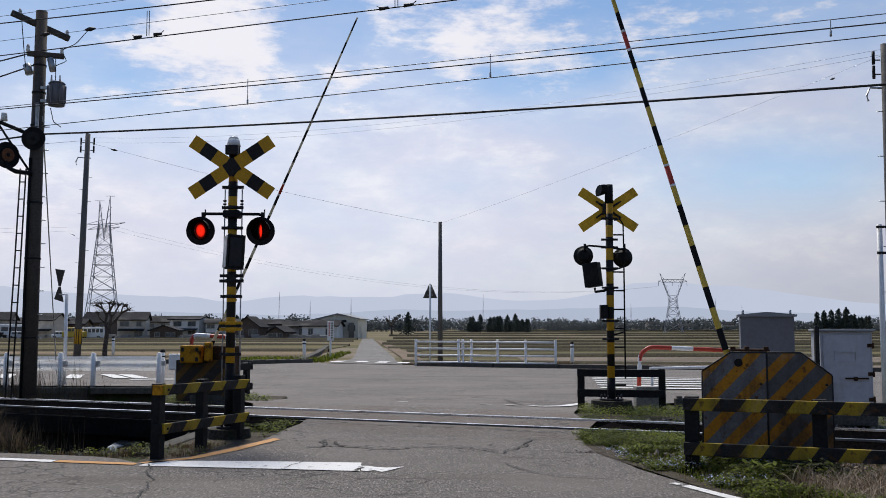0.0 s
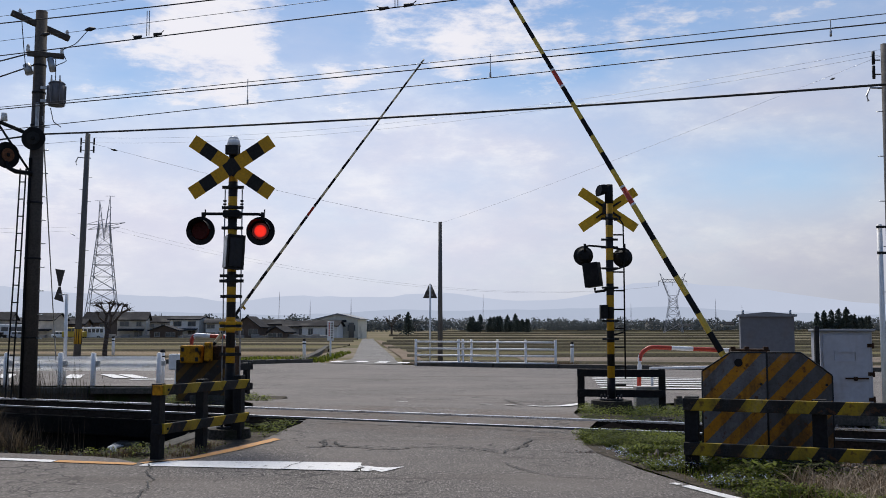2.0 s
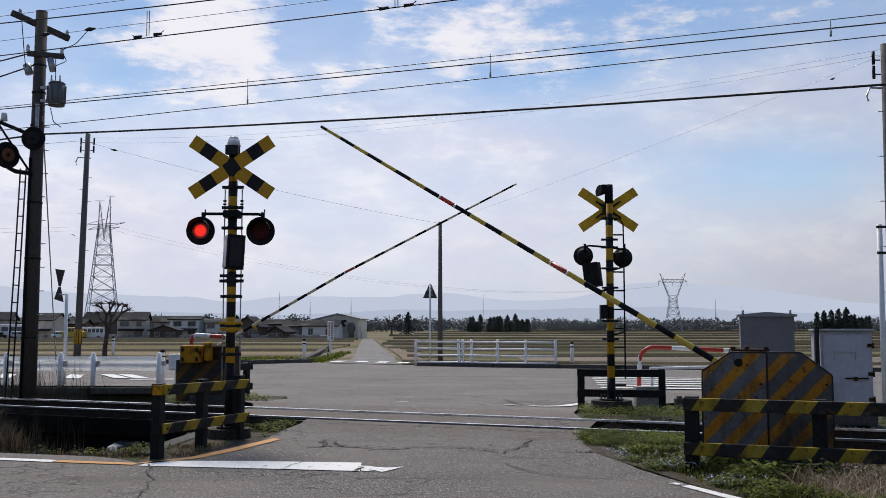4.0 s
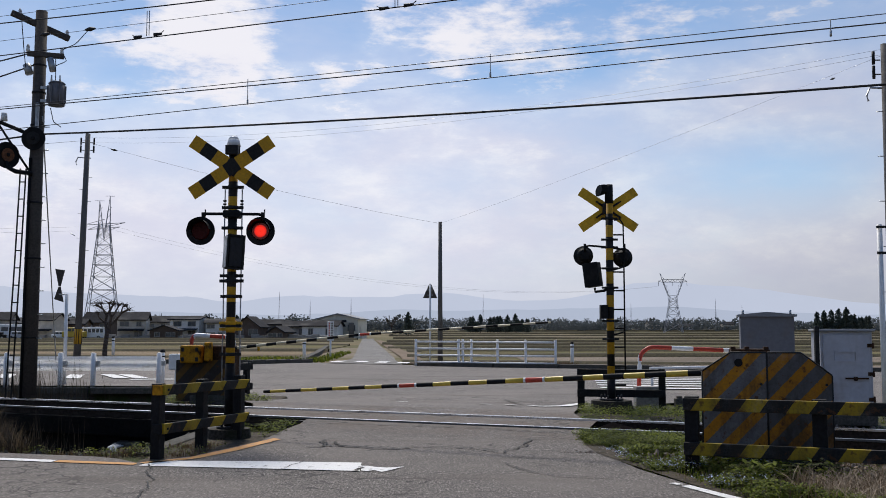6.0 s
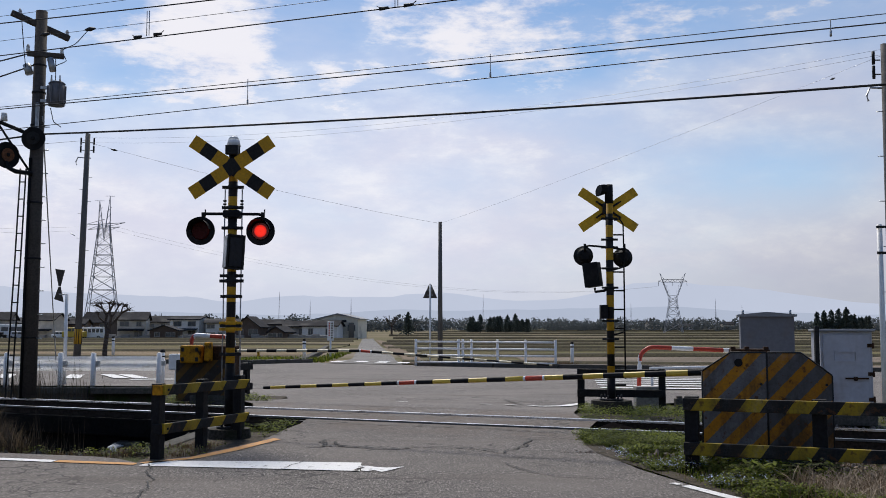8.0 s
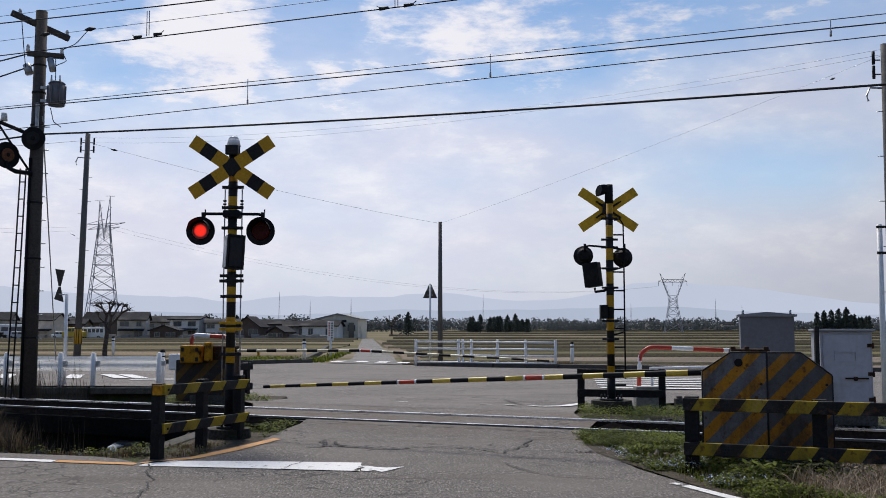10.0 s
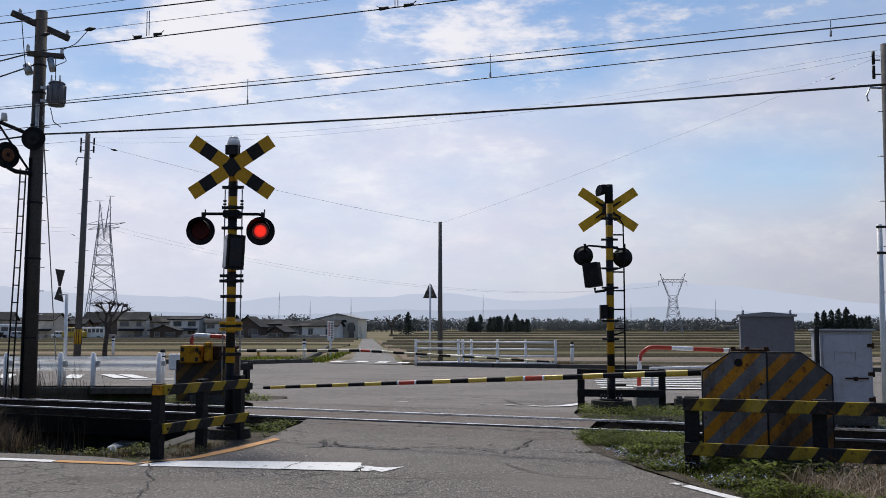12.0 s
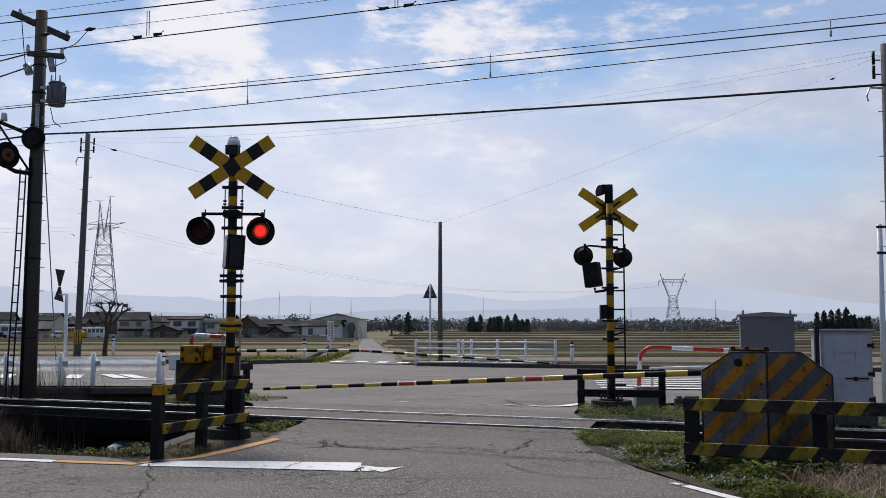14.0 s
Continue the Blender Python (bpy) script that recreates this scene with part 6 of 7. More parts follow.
def portal_pylon():
    s = thing("pylon", pose(-102.6, 300, -1.1, 0, 0, 12), "tall grey steel lattice pylon with two peaks", "pylon", "power pylons")
    bm = B()
    H, top = 33.0, 42.0

    def half(z):
        return 5.3 - 3.7 * (z / H) ** 0.8

    levels = [0, 5, 9.5, 13.5, 17.5, 21, 24, 27, 30, 33]
    for a, b in zip(levels, levels[1:]):
        ha, hb = half(a), half(b)
        for i, (ex, ey) in enumerate(((-1, -1), (1, -1), (1, 1), (-1, 1))):
            fx, fy = ((1, -1), (1, 1), (-1, 1), (-1, -1))[i]
            strut(bm, (ex * ha, ey * ha, a), (ex * hb, ey * hb, b), 0.14)
            strut(bm, (ex * ha, ey * ha, a), (fx * hb, fy * hb, b), 0.07)
            strut(bm, (fx * ha, fy * ha, a), (ex * hb, ey * hb, b), 0.07)
            strut(bm, (ex * hb, ey * hb, b), (fx * hb, fy * hb, b), 0.08)
    part("tower", bm, M["lattice"], s)
    bm = B()
    for e in (-1, 1):
        for dx in (-0.9, 0.9):
            for dy in (-1, 1):
                strut(bm, (e * 0.9 + dx, dy, 29), (e * 1.5, 0, top - (1.5 if e < 0 else 0)), 0.09)
        for z in (31, 33, 35, 37):
            strut(bm, (e * 1.2 - 0.6, 0, z), (e * 1.3 + 0.6, 0, z + 1.6), 0.06)
        strut(bm, (e * 1.5 - 1.4, 0, top - (1.5 if e < 0 else 0)), (e * 1.5 + 1.4, 0, top - (1.5 if e < 0 else 0)), 0.06)
    part("peak", bm, M["lattice"], s)
    for z, w in ((33.5, 6.0), (32.2, 4.6)):
        bm = B()
        strut(bm, (-w, 0, z - 0.5), (w, 0, z + 0.5), 0.10)
        strut(bm, (-w, 0, z - 0.5), (0, 0, z + 1.4), 0.08)
        strut(bm, (w, 0, z + 0.5), (0, 0, z - 1.0), 0.08)
        part("cross_arm", bm, M["lattice"], s)


portal_pylon()


def waist_pylon():
    s = thing("pylon", pose(97.0, 420, -1.1), "grey steel lattice pylon with a wide head", "pylon", "power pylons")
    bm = B()

    def leg(z):
        return 3.9 - 2.5 * z / 14 if z < 14 else (1.4 + 3.0 * (z - 14) / 8 if z < 22 else 4.4)

    zs = [0, 4, 7.5, 10.5, 13, 15.5, 18, 20, 22]
    for a, b in zip(zs, zs[1:]):
        for e in (-1, 1):
            for dy in (-1.2, 1.2):
                strut(bm, (e * leg(a), dy * (1 - a / 40), a), (e * leg(b), dy * (1 - b / 40), b), 0.10)
                strut(bm, (e * leg(a), dy, a), (e * (leg(b) - 0.9), dy, b), 0.055)
        if b < 16:
            strut(bm, (-leg(a), 0, a), (leg(b), 0, b), 0.09)
            strut(bm, (leg(a), 0, a), (-leg(b), 0, b), 0.09)
            strut(bm, (-leg(b), 0, b), (leg(b), 0, b), 0.09)
    part("tower", bm, M["lattice"], s)
    bm = B()
    for z in (21.2, 22.4):
        strut(bm, (-6.0, 0, 21.6), (-4.4, 0, z), 0.1)
        strut(bm, (6.0, 0, 21.6), (4.4, 0, z), 0.1)
        strut(bm, (-4.4, 0, z), (4.4, 0, z), 0.12)
    for k in range(8):
        strut(bm, (-4.4 + 1.1 * k, 0, 21.2 if k % 2 else 22.4), (-3.3 + 1.1 * k, 0, 22.4 if k % 2 else 21.2), 0.07)
    part("cross_arm", bm, M["lattice"], s)
    for e in (-1, 1):
        bm = B()
        strut(bm, (e * 4.4, 0, 22), (e * 5.4, 0, 25.0), 0.12)
        strut(bm, (e * 3.6, 0, 22.4), (e * 5.4, 0, 25.0), 0.08)
        part("peak", bm, M["lattice"], s)
    for x in (-6.0, 0, 6.0):
        bm = B()
        strut(bm, (x, 0, 21.5), (x, 0, 19.6), 0.09)
        part("insulator", bm, M["lattice"], s)


waist_pylon()
for z, x1 in ((31.5, 15.0), (30.3, 15.0)):
    wire("transmission_line", (-99, 300, z), (97 - 6, 420, 19.5 - 1.1), 9.0, 0.022, M["wire_pale"], "thin far transmission line between pylons")
    wire("transmission_line", (-260, 240, z + 4), (-110, 300, z), 4.0, 0.022, M["wire_pale"], "thin far transmission line between pylons")
for x, y, h in ((-92, 560, 21), (-80, 600, 18), (25, 620, 22), (175, 640, 20), (132, 700, 18), (198, 660, 16), (-48, 520, 16)):
    bm = B()
    for a in range(3):
        rod(bm, (x + 0.7 * math.cos(a * 2.1), y + 0.7 * math.sin(a * 2.1), -1.2), (x, y, h), 0.08, 0.04, 5)
    for z in range(2, h, 2):
        rod(bm, (x - 0.6 * (1 - z / h), y, z), (x + 0.6 * (1 - z / h), y, z + 1), 0.05, None, 4)
    tagged(part("radio_mast", bm, M["lattice"]), "slender far lattice mast", "mast", "far masts")


# ---------------------------------------------------------------- trees
def clumps(bm, rng, centre, size, n, leaf):
    for _ in range(n):
        v = Vector((rng.gauss(0, 1), rng.gauss(0, 1), rng.gauss(0, 1)))
        v = v.normalized() * rng.uniform(0.3, 1.0) ** 0.6
        p = Vector(centre) + Vector((v.x * size[0], v.y * size[1], v.z * size[2]))
        a = Vector((rng.uniform(-1, 1), rng.uniform(-1, 1), rng.uniform(-1, 1))).normalized() * leaf * rng.uniform(0.5, 1.3)
        b = Vector((rng.uniform(-1, 1), rng.uniform(-1, 1), rng.uniform(-1, 1))).normalized() * leaf * rng.uniform(0.5, 1.3)
        bm.faces.new([bm.verts.new(p + q) for q in (a, b, -a * 0.8, -b * 0.7)])


def conifer(seed, h, w):
    rng = random.Random(seed)
    s = thing("conifer", pose(0, 0, -1.2), "dark green cedar at the edge of the fields", "tree", "far cedars")
    bm = B()
    rod(bm, (0, 0, 0), (0, 0, h * 0.9), w * 0.10, w * 0.02, 8)
    part("trunk", bm, M["bark"], s)
    bm = B()
    for k in range(18):
        t = (k + 0.5) / 18
        r = w * 1.55 * (1 - t) ** 0.55 * rng.uniform(0.6, 1.15)
        for j in range(6):
            a = rng.uniform(0, 6.28)
            clumps(bm, rng, (0.55 * r * math.cos(a), 0.55 * r * math.sin(a), h * (0.10 + 0.90 * t)), (r * 0.55, r * 0.55, h * 0.045), 12, w * 0.17)
    part("crown", bm, M["conifer"], s)
    return s


cedars = [conifer(k, 10 + 1.5 * k, 2.2 + 0.25 * k) for k in range(3)]
spots = [(-9.0, 258, 0.62), (-60, 290, 0.5), (-57, 291, 0.45)]
for k in range(24):
    spots.append((166 + 0.98 * k + (k % 3) * 0.6, 440 + (k * 7) % 11, (0.56 + 0.28 * ((k * 5) % 7) / 6) * (0.8 if k > 17 else 1.0)))
for k in range(18):
    spots.append((17.5 + 0.95 * k + (k % 3) * 0.4, 392 + (k * 7) % 12, 0.40 + 0.18 * ((k * 5) % 7) / 6))
for k in range(6):
    spots.append((10.0 + 1.0 * k, 396 + (k * 5) % 7, 0.42 + 0.14 * ((k * 3) % 4) / 3))
for k, (x, y, f) in enumerate(spots):
    c = cedars[k % 3] if k < 3 else copy_thing(cedars[k % 3], Matrix())
    c.matrix_basis = pose(x, y, -1.2, 0, 0, 77 * k) @ Matrix.Diagonal((f, f, f, 1))


def far_wood(x0, x1, y, h, seed, material, name):
    rng = random.Random(seed)
    bm = B()
    x = x0
    while x < x1:
        hh = h * rng.uniform(0.45, 1.1)
        clumps(bm, rng, (x, y + rng.uniform(-12, 12), hh * 0.45 - 1.5), (hh * 0.65, hh * 0.5, hh * 0.55), 190, hh * 0.10)
        x += hh * rng.uniform(0.35, 0.95)
    tagged(part(name, bm, material), "far belt of hazy woodland beyond the fields", "woodland", "", "stuff")


far_wood(-60, 130, 700, 7.5, 1, M["hazy_wood"], "far_woodland")
far_wood(40, 330, 610, 6.5, 12, M["hazy_wood"], "far_woodland")
far_wood(100, 420, 900, 10, 2, M["hazy_wood"], "far_woodland")
far_wood(-380, 0, 520, 9, 3, M["hazy_wood"], "far_woodland")
far_wood(-40, 700, 1300, 15, 4, M["hazy_wood"], "far_woodland")
far_wood(-700, 0, 1200, 14, 6, M["hazy_wood"], "far_woodland")


def bare_tree(x, y, h, seed, label, knobs=True, thick=0.2):
    rng = random.Random(seed)
    s = thing("bare_tree", pose(x, y, land(x, y)), label, "tree")
    bm = B()
    ends = []

    def grow(p, d, r, n):
        q = p + d * rng.uniform(0.8, 1.15)
        rod(bm, p, q, r, r * 0.78, 7)
        if n == 0:
            ends.append(q)
            return
        for k in range(2 if n > 1 else 3):
            e = Vector((rng.uniform(-1, 1), rng.uniform(-0.8, 0.8), rng.uniform(-0.15, 0.8)))
            grow(q, (d * 0.85 + e * d.length * 0.62) * 0.80, r * 0.70, n - 1)

    rod(bm, (0, 0, -0.1), (0.06, 0, h * 0.36), thick, thick * 0.75, 10)
    for a in (-0.75, -0.1, 0.62):
        grow(Vector((0.06, 0, h * 0.34)), Vector((a * 0.8, rng.uniform(-0.3, 0.3), 0.9)) * h * 0.145, thick * 0.6, 3)
    part("trunk", bm, M["bark"], s, "dark gnarled trunk and limbs")
    bm = B()
    for p in ends:
        for _ in range(9):
            v = Vector((rng.uniform(-1, 1), rng.uniform(-1, 1), rng.uniform(-0.1, 1.2))) * h * 0.055
            rod(bm, p, p + v, 0.014, 0.005, 3, 0, False)
    part("twigs", bm, M["bark"], s)




def pollard(x, y):
    """A pruned tree: a leaning trunk, crooked limbs and knobs with short shoots."""
    rng = random.Random(6)
    s = thing("bare_tree", pose(x, y, land(x, y)), "bare pollarded tree with knobbly dark branches", "tree")
    limbs = [
        (0.15, 0.10, [(0, 0, -0.1), (0.02, 0, 0.9), (0.10, 0, 1.55), (0.20, 0, 1.95)]),
        (0.085, 0.05, [(0.10, 0, 1.5), (-0.02, 0.1, 2.1), (0.02, 0.15, 2.5), (-0.22, 0.2, 2.85), (-0.50, 0.2, 3.02)]),
        (0.085, 0.05, [(0.18, 0, 1.9), (0.34, -0.1, 2.35), (0.26, -0.15, 2.75), (0.45, -0.1, 3.1)]),
        (0.08, 0.05, [(0.20, 0, 1.95), (0.55, 0.1, 2.3), (0.78, 0.1, 2.62), (1.18, 0.05, 2.80)]),
        (0.055, 0.04, [(0.02, 0.15, 2.5), (0.16, 0.2, 2.8), (0.10, 0.25, 3.15)]),
        (0.05, 0.035, [(0.34, -0.1, 2.35), (0.62, -0.2, 2.75), (0.80, -0.25, 3.05)]),
        (0.05, 0.035, [(-0.02, 0.1, 2.1), (-0.30, -0.1, 2.38), (-0.36, -0.15, 2.62)]),
        (0.045, 0.03, [(0.78, 0.1, 2.62), (0.92, -0.1, 2.95), (1.05, -0.1, 3.02)]),
        (0.045, 0.03, [(-0.22, 0.2, 2.85), (-0.30, 0.1, 3.12)]),
    ]
    bm, shoots = B(), B()
    for r0, r1, pts in limbs:
        line = along(pts, len(pts) * 3)
        n = len(line) - 1
        for k, (a, b) in enumerate(zip(line, line[1:])):
            rod(bm, a, b, r0 + (r1 - r0) * k / n, r0 + (r1 - r0) * (k + 1) / n, 8)
        tip = line[-1]
        if tip.z > 2.3:
            for _ in range(5):
                d = Vector((rng.uniform(-1, 1), rng.uniform(-1, 1), rng.uniform(-0.4, 1))) * 0.07
                rod(bm, tip - d, tip + d, 0.055, 0.03, 6)
            for _ in range(34):
                d = Vector((rng.gauss(0, 1), rng.gauss(0, 1), rng.uniform(-0.25, 1.0)))
                d = d.normalized() * rng.uniform(0.12, 0.36)
                rod(shoots, tip, tip + d, 0.014, 0.006, 3, 0, False)
    part("trunk", bm, M["bark"], s, "dark gnarled trunk and limbs")
    part("twigs", shoots, M["bark"], s)


pollard(-17.6, 52.0)
bare_tree(-13.5, 262, 6.5, 9, "bare leafless tree beyond the fields", thick=0.3)


# ---------------------------------------------------------------- grass and weeds
def tufts(name, spots, h, blades, width, material, label, lean=0.5, seed=3):
    rng = random.Random(seed)
    vs, fs = [], []
    for x, y, z in spots:
        for _ in range(blades):
            a = rng.uniform(0, 6.28)
            bx, by = x + rng.gauss(0, 0.03), y + rng.gauss(0, 0.03)
            hh, ln = h * rng.uniform(0.35, 1.1), rng.uniform(0, lean)
            dx, dy = math.cos(a), math.sin(a)
            w = width * rng.uniform(0.5, 1.2)
            o = len(vs)
            vs += [(bx - dy * w, by + dx * w, z - 0.01), (bx + dy * w, by - dx * w, z - 0.01), (bx + dx * hh * ln * 0.4 + dy * w * 0.8, by + dy * hh * ln * 0.4 - dx * w * 0.8, z + hh * 0.6), (bx + dx * hh * ln * 0.4 - dy * w * 0.8, by + dy * hh * ln * 0.4 + dx * w * 0.8, z + hh * 0.6), (bx + dx * hh * ln, by + dy * hh * ln, z + hh)]
            fs += [(o, o + 1, o + 2, o + 3), (o + 3, o + 2, o + 4)]
    return mesh_of(name, vs, fs, material, label, "stuff", "grass")


def leaf_mats(name, spots, spread, leaves, size, lift, material, label, seed=3, category="weeds"):
    """Low broad-leaved plants: small pointed leaves at all tilts round each root."""
    rng = random.Random(seed)
    vs, fs = [], []
    for x, y, z in spots:
        tall = lift * rng.uniform(0.4, 1.25)
        for _ in range(leaves):
            a, w = rng.uniform(0, 6.28), size * rng.uniform(0.6, 1.35)
            up = rng.uniform(-0.2, 0.9)
            c = (x + rng.gauss(0, spread), y + rng.gauss(0, spread), z + tall * rng.random() ** 0.7)
            dx, dy = math.cos(a), math.sin(a)
            o = len(vs)
            for f, g, q in ((-1.0, 0.0, -0.6), (0.1, 0.55, 0.1), (1.0, 0.0, 0.6), (0.1, -0.55, 0.1)):
                vs.append((c[0] + w * (f * dx - g * dy), c[1] + w * (f * dy + g * dx), max(z - 0.01, c[2] + w * q * up)))
            fs.append((o, o + 1, o + 2, o + 3))
    return mesh_of(name, vs, fs, material, label, "stuff", category)


def scatter(n, x0, x1, y0, y1, keep, seed, patch=0.0):
    rng = random.Random(seed)
    out = []
    while len(out) < n:
        x, y = rng.uniform(x0, x1), rng.uniform(y0, y1)
        if keep(x, y) and (not patch or noise.noise(Vector((x * 2.2, y * 2.2, seed))) > patch - rng.random() * 0.4):
            out.append((x, y, ground_height(x, y)))
    return out


def across(x, y):
    return -x * math.sin(TA) + (y - 13.42) * math.cos(TA)


def verge(x, y):
    return x > verge_edge(y) + 0.06 + 0.08 * noise.noise(Vector((x * 3, y * 3, 1))) and across(x, y) < -1.55


on_verge = lambda x, y: verge(x, y) and (x < 2.75 + 0.5 * noise.noise(Vector((x * 2, y * 2, 7))) or across(x, y) < -4.3 and noise.noise(Vector((x * 3, y * 3, 7))) > 0.1)
leaf_mats("weeds", scatter(4700, 1.4, 4.2, 6.8, 11.9, on_verge, 3, 0.30), 0.035, 13, 0.015, 0.085, M["weed"], "low broad-leaved green weeds on the verge")
tufts("weeds", scatter(380, 1.4, 4.2, 6.8, 11.9, on_verge, 4, 0.1), 0.09, 5, 0.004, M["weed"], "thin grass blades among the weeds", 0.9, 5)
leaf_mats("weeds", scatter(160, 2.3, 3.9, 8.0, 9.2, lambda x, y: across(x, y) < -3.2, 77, 0.2), 0.03, 12, 0.03, 0.16, M["weed"], "taller leafy weeds at the fence's foot", 8)
leaf_mats("weeds", [(x, y, max(z, -0.03)) for x, y, z in scatter(1900, 1.5, 2.72, 10.6, 11.95, lambda x, y: -2.4 < across(x, y) < -0.75 + 0.2 * noise.noise(Vector((x * 3, y * 3, 5))) and x > 1.56 + 0.12 * noise.noise(Vector((x * 4, y * 4, 3))), 51)], 0.035, 12, 0.015, 0.09, M["weed"], "low green weeds beside the rail", 27)
tufts("weeds", scatter(900, 1.4, 5.6, 6.2, 11.0, lambda x, y: verge(x, y) and (x > 2.9 or y < 7.9), 8), 0.11, 5, 0.005, M["straw"], "dry straw among the weeds", 1.3, 5)
tufts("weeds", scatter(160, 1.7, 3.4, 7.4, 9.5, lambda x, y: verge(x, y) and x < verge_edge(y) + 0.9, 88), 0.16, 2, 0.003, M["straw"], "dry stalks lying in the weeds", 2.2, 6)
leaf_mats("weeds", [(x, y, -0.02) for x, y, z in scatter(140, -2.5, -1.9, 11.7, 13.2, lambda x, y: True, 63, 0.3)], 0.04, 10, 0.016, 0.08, M["weed"], "low green weeds in the corner by the rail", 64)
leaf_mats("wild_flowers", [(x, y, z + 0.075) for x, y, z in scatter(620, 1.6, 3.6, 7.5, 10.6, on_verge, 12, 0.3)], 0.03, 2, 0.0085, 0.03, M["flower"], "tiny pale blue wild flowers on the verge", 6, "flowers")
M["straw_pale"] = leafy("bleached_straw", (0.20, 0.15, 0.10), (0.46, 0.37, 0.27), 0.2)
tufts("dry_grass", scatter(620, 2.75, 5.0, 6.6, 8.1, lambda x, y: verge(x, y) and y < 8.5 - 0.25 * (x - 2.7), 92), 0.17, 6, 0.004, M["straw_pale"], "bleached straw tangled on the verge", 2.4, 93)
leaf_mats("leaf_litter", scatter(2600, 2.7, 6.0, 6.4, 9.6, lambda x, y: across(x, y) < -2.2 and verge(x, y) and noise.noise(Vector((x * 1.6, y * 1.6, 2))) > -0.15, 91), 0.05, 3, 0.024, 0.03, M["litter"], "curled brown leaf litter on the bank", 9, "leaves")
leaf_mats("weeds", scatter(1700, 1.9, 6.5, 14.2, 18.5, lambda x, y: across(x, y) > 1.25 and x > 1.97 + (y - 14.5) * 0.14 and not (x > 2.7 and y > 17.9), 14, 0.1), 0.05, 12, 0.019, 0.14, M["weed"], "low green weeds by the far rail", 9)
leaf_mats("weeds", [(x, y, -0.10) for x, y, z in scatter(420, -4.9, -3.1, 17.2, 18.2, lambda x, y: True, 71, 0.15)], 0.05, 11, 0.02, 0.14, M["weed"], "green weeds round the far barrier drive", 72)
leaf_mats("weeds", scatter(900, -4.4, -2.1, 15.6, 20.5, lambda x, y: across(x, y) > 1.4 and x < -2.9 - (y - 16) * 0.2, 15), 0.05, 12, 0.019, 0.15, M["weed"], "low green weeds by the far rail", 10)
left_bank = lambda x, y: across(x, y) < -1.2 and y > 9.35 - 0.27 * (x + 2.8) + 0.46 and x < -2.3
leaf_mats("weeds", scatter(650, -6.5, -2.35, 9.6, 12.5, lambda x, y: left_bank(x, y) and (x < -3.3 or y < 10.9), 16, 0.25), 0.04, 12, 0.016, 0.10, M["weed"], "green weeds on the ditch bank", 11)
tufts("dry_grass", scatter(1300, -7.5, -4.1, 9.9, 14.5, left_bank, 17), 0.32, 8, 0.005, M["stems"], "tall dry grass on the ditch bank", 0.7, 12)
tufts("dry_grass", scatter(110, -12, -8.2, 20.6, 24.8, lambda x, y: across(x, y) > 1.8 and y < 25.0 and (y > 19.9 or x < -7.2), 18), 1.5, 5, 0.006, M["stems"], "tall dry grass below the guardrail", 0.35, 13)
tufts("dry_grass", scatter(800, -13, -3.6, 14.5, 19.4, lambda x, y: 1.35 < across(x, y) < 4.0 and (x < -6.5 or x > -3.4 or y > 19.0), 31), 0.30, 7, 0.006, M["stems"], "brown dry grass between the rail and the road", 0.8, 18)
tufts("dry_grass", scatter(380, -4.6, -2.4, 9.55, 11.0, left_bank, 32, 0.1), 0.08, 6, 0.005, M["straw"], "short dry grass at the road edge", 1.2, 19)
tufts("dry_grass", scatter(900, -7.6, -4.3, 10.2, 13.2, left_bank, 95), 0.36, 6, 0.004, M["straw"], "tangled brown brush on the ditch bank", 0.9, 96)
tufts("dry_grass", scatter(60, -5.0, -3.7, 9.9, 11.6, left_bank, 41), 0.55, 5, 0.003, M["stems"], "tall brown stalks on the ditch bank", 0.35, 23)
tufts("weeds", scatter(420, -14, -10.5, 62, 76, lambda x, y: True, 19), 0.3, 6, 0.03, M["weed"], "green verge beside the farm road", 0.7, 14)
tufts("weeds", scatter(260, -9.4, -7.6, 61, 92, lambda x, y: x < -7.5 - (y - 61) * 0.03, 20), 0.3, 6, 0.03, M["weed"], "green verge beside the farm road", 0.7, 15)
tufts("dry_grass", scatter(700, -1.4, 7.0, 50.9, 54.5, lambda x, y: y > 53.0 - 0.45 * (x + 1.4), 22), 0.35, 6, 0.02, M["straw"], "dry grass behind the pipe fence", 0.6, 16)


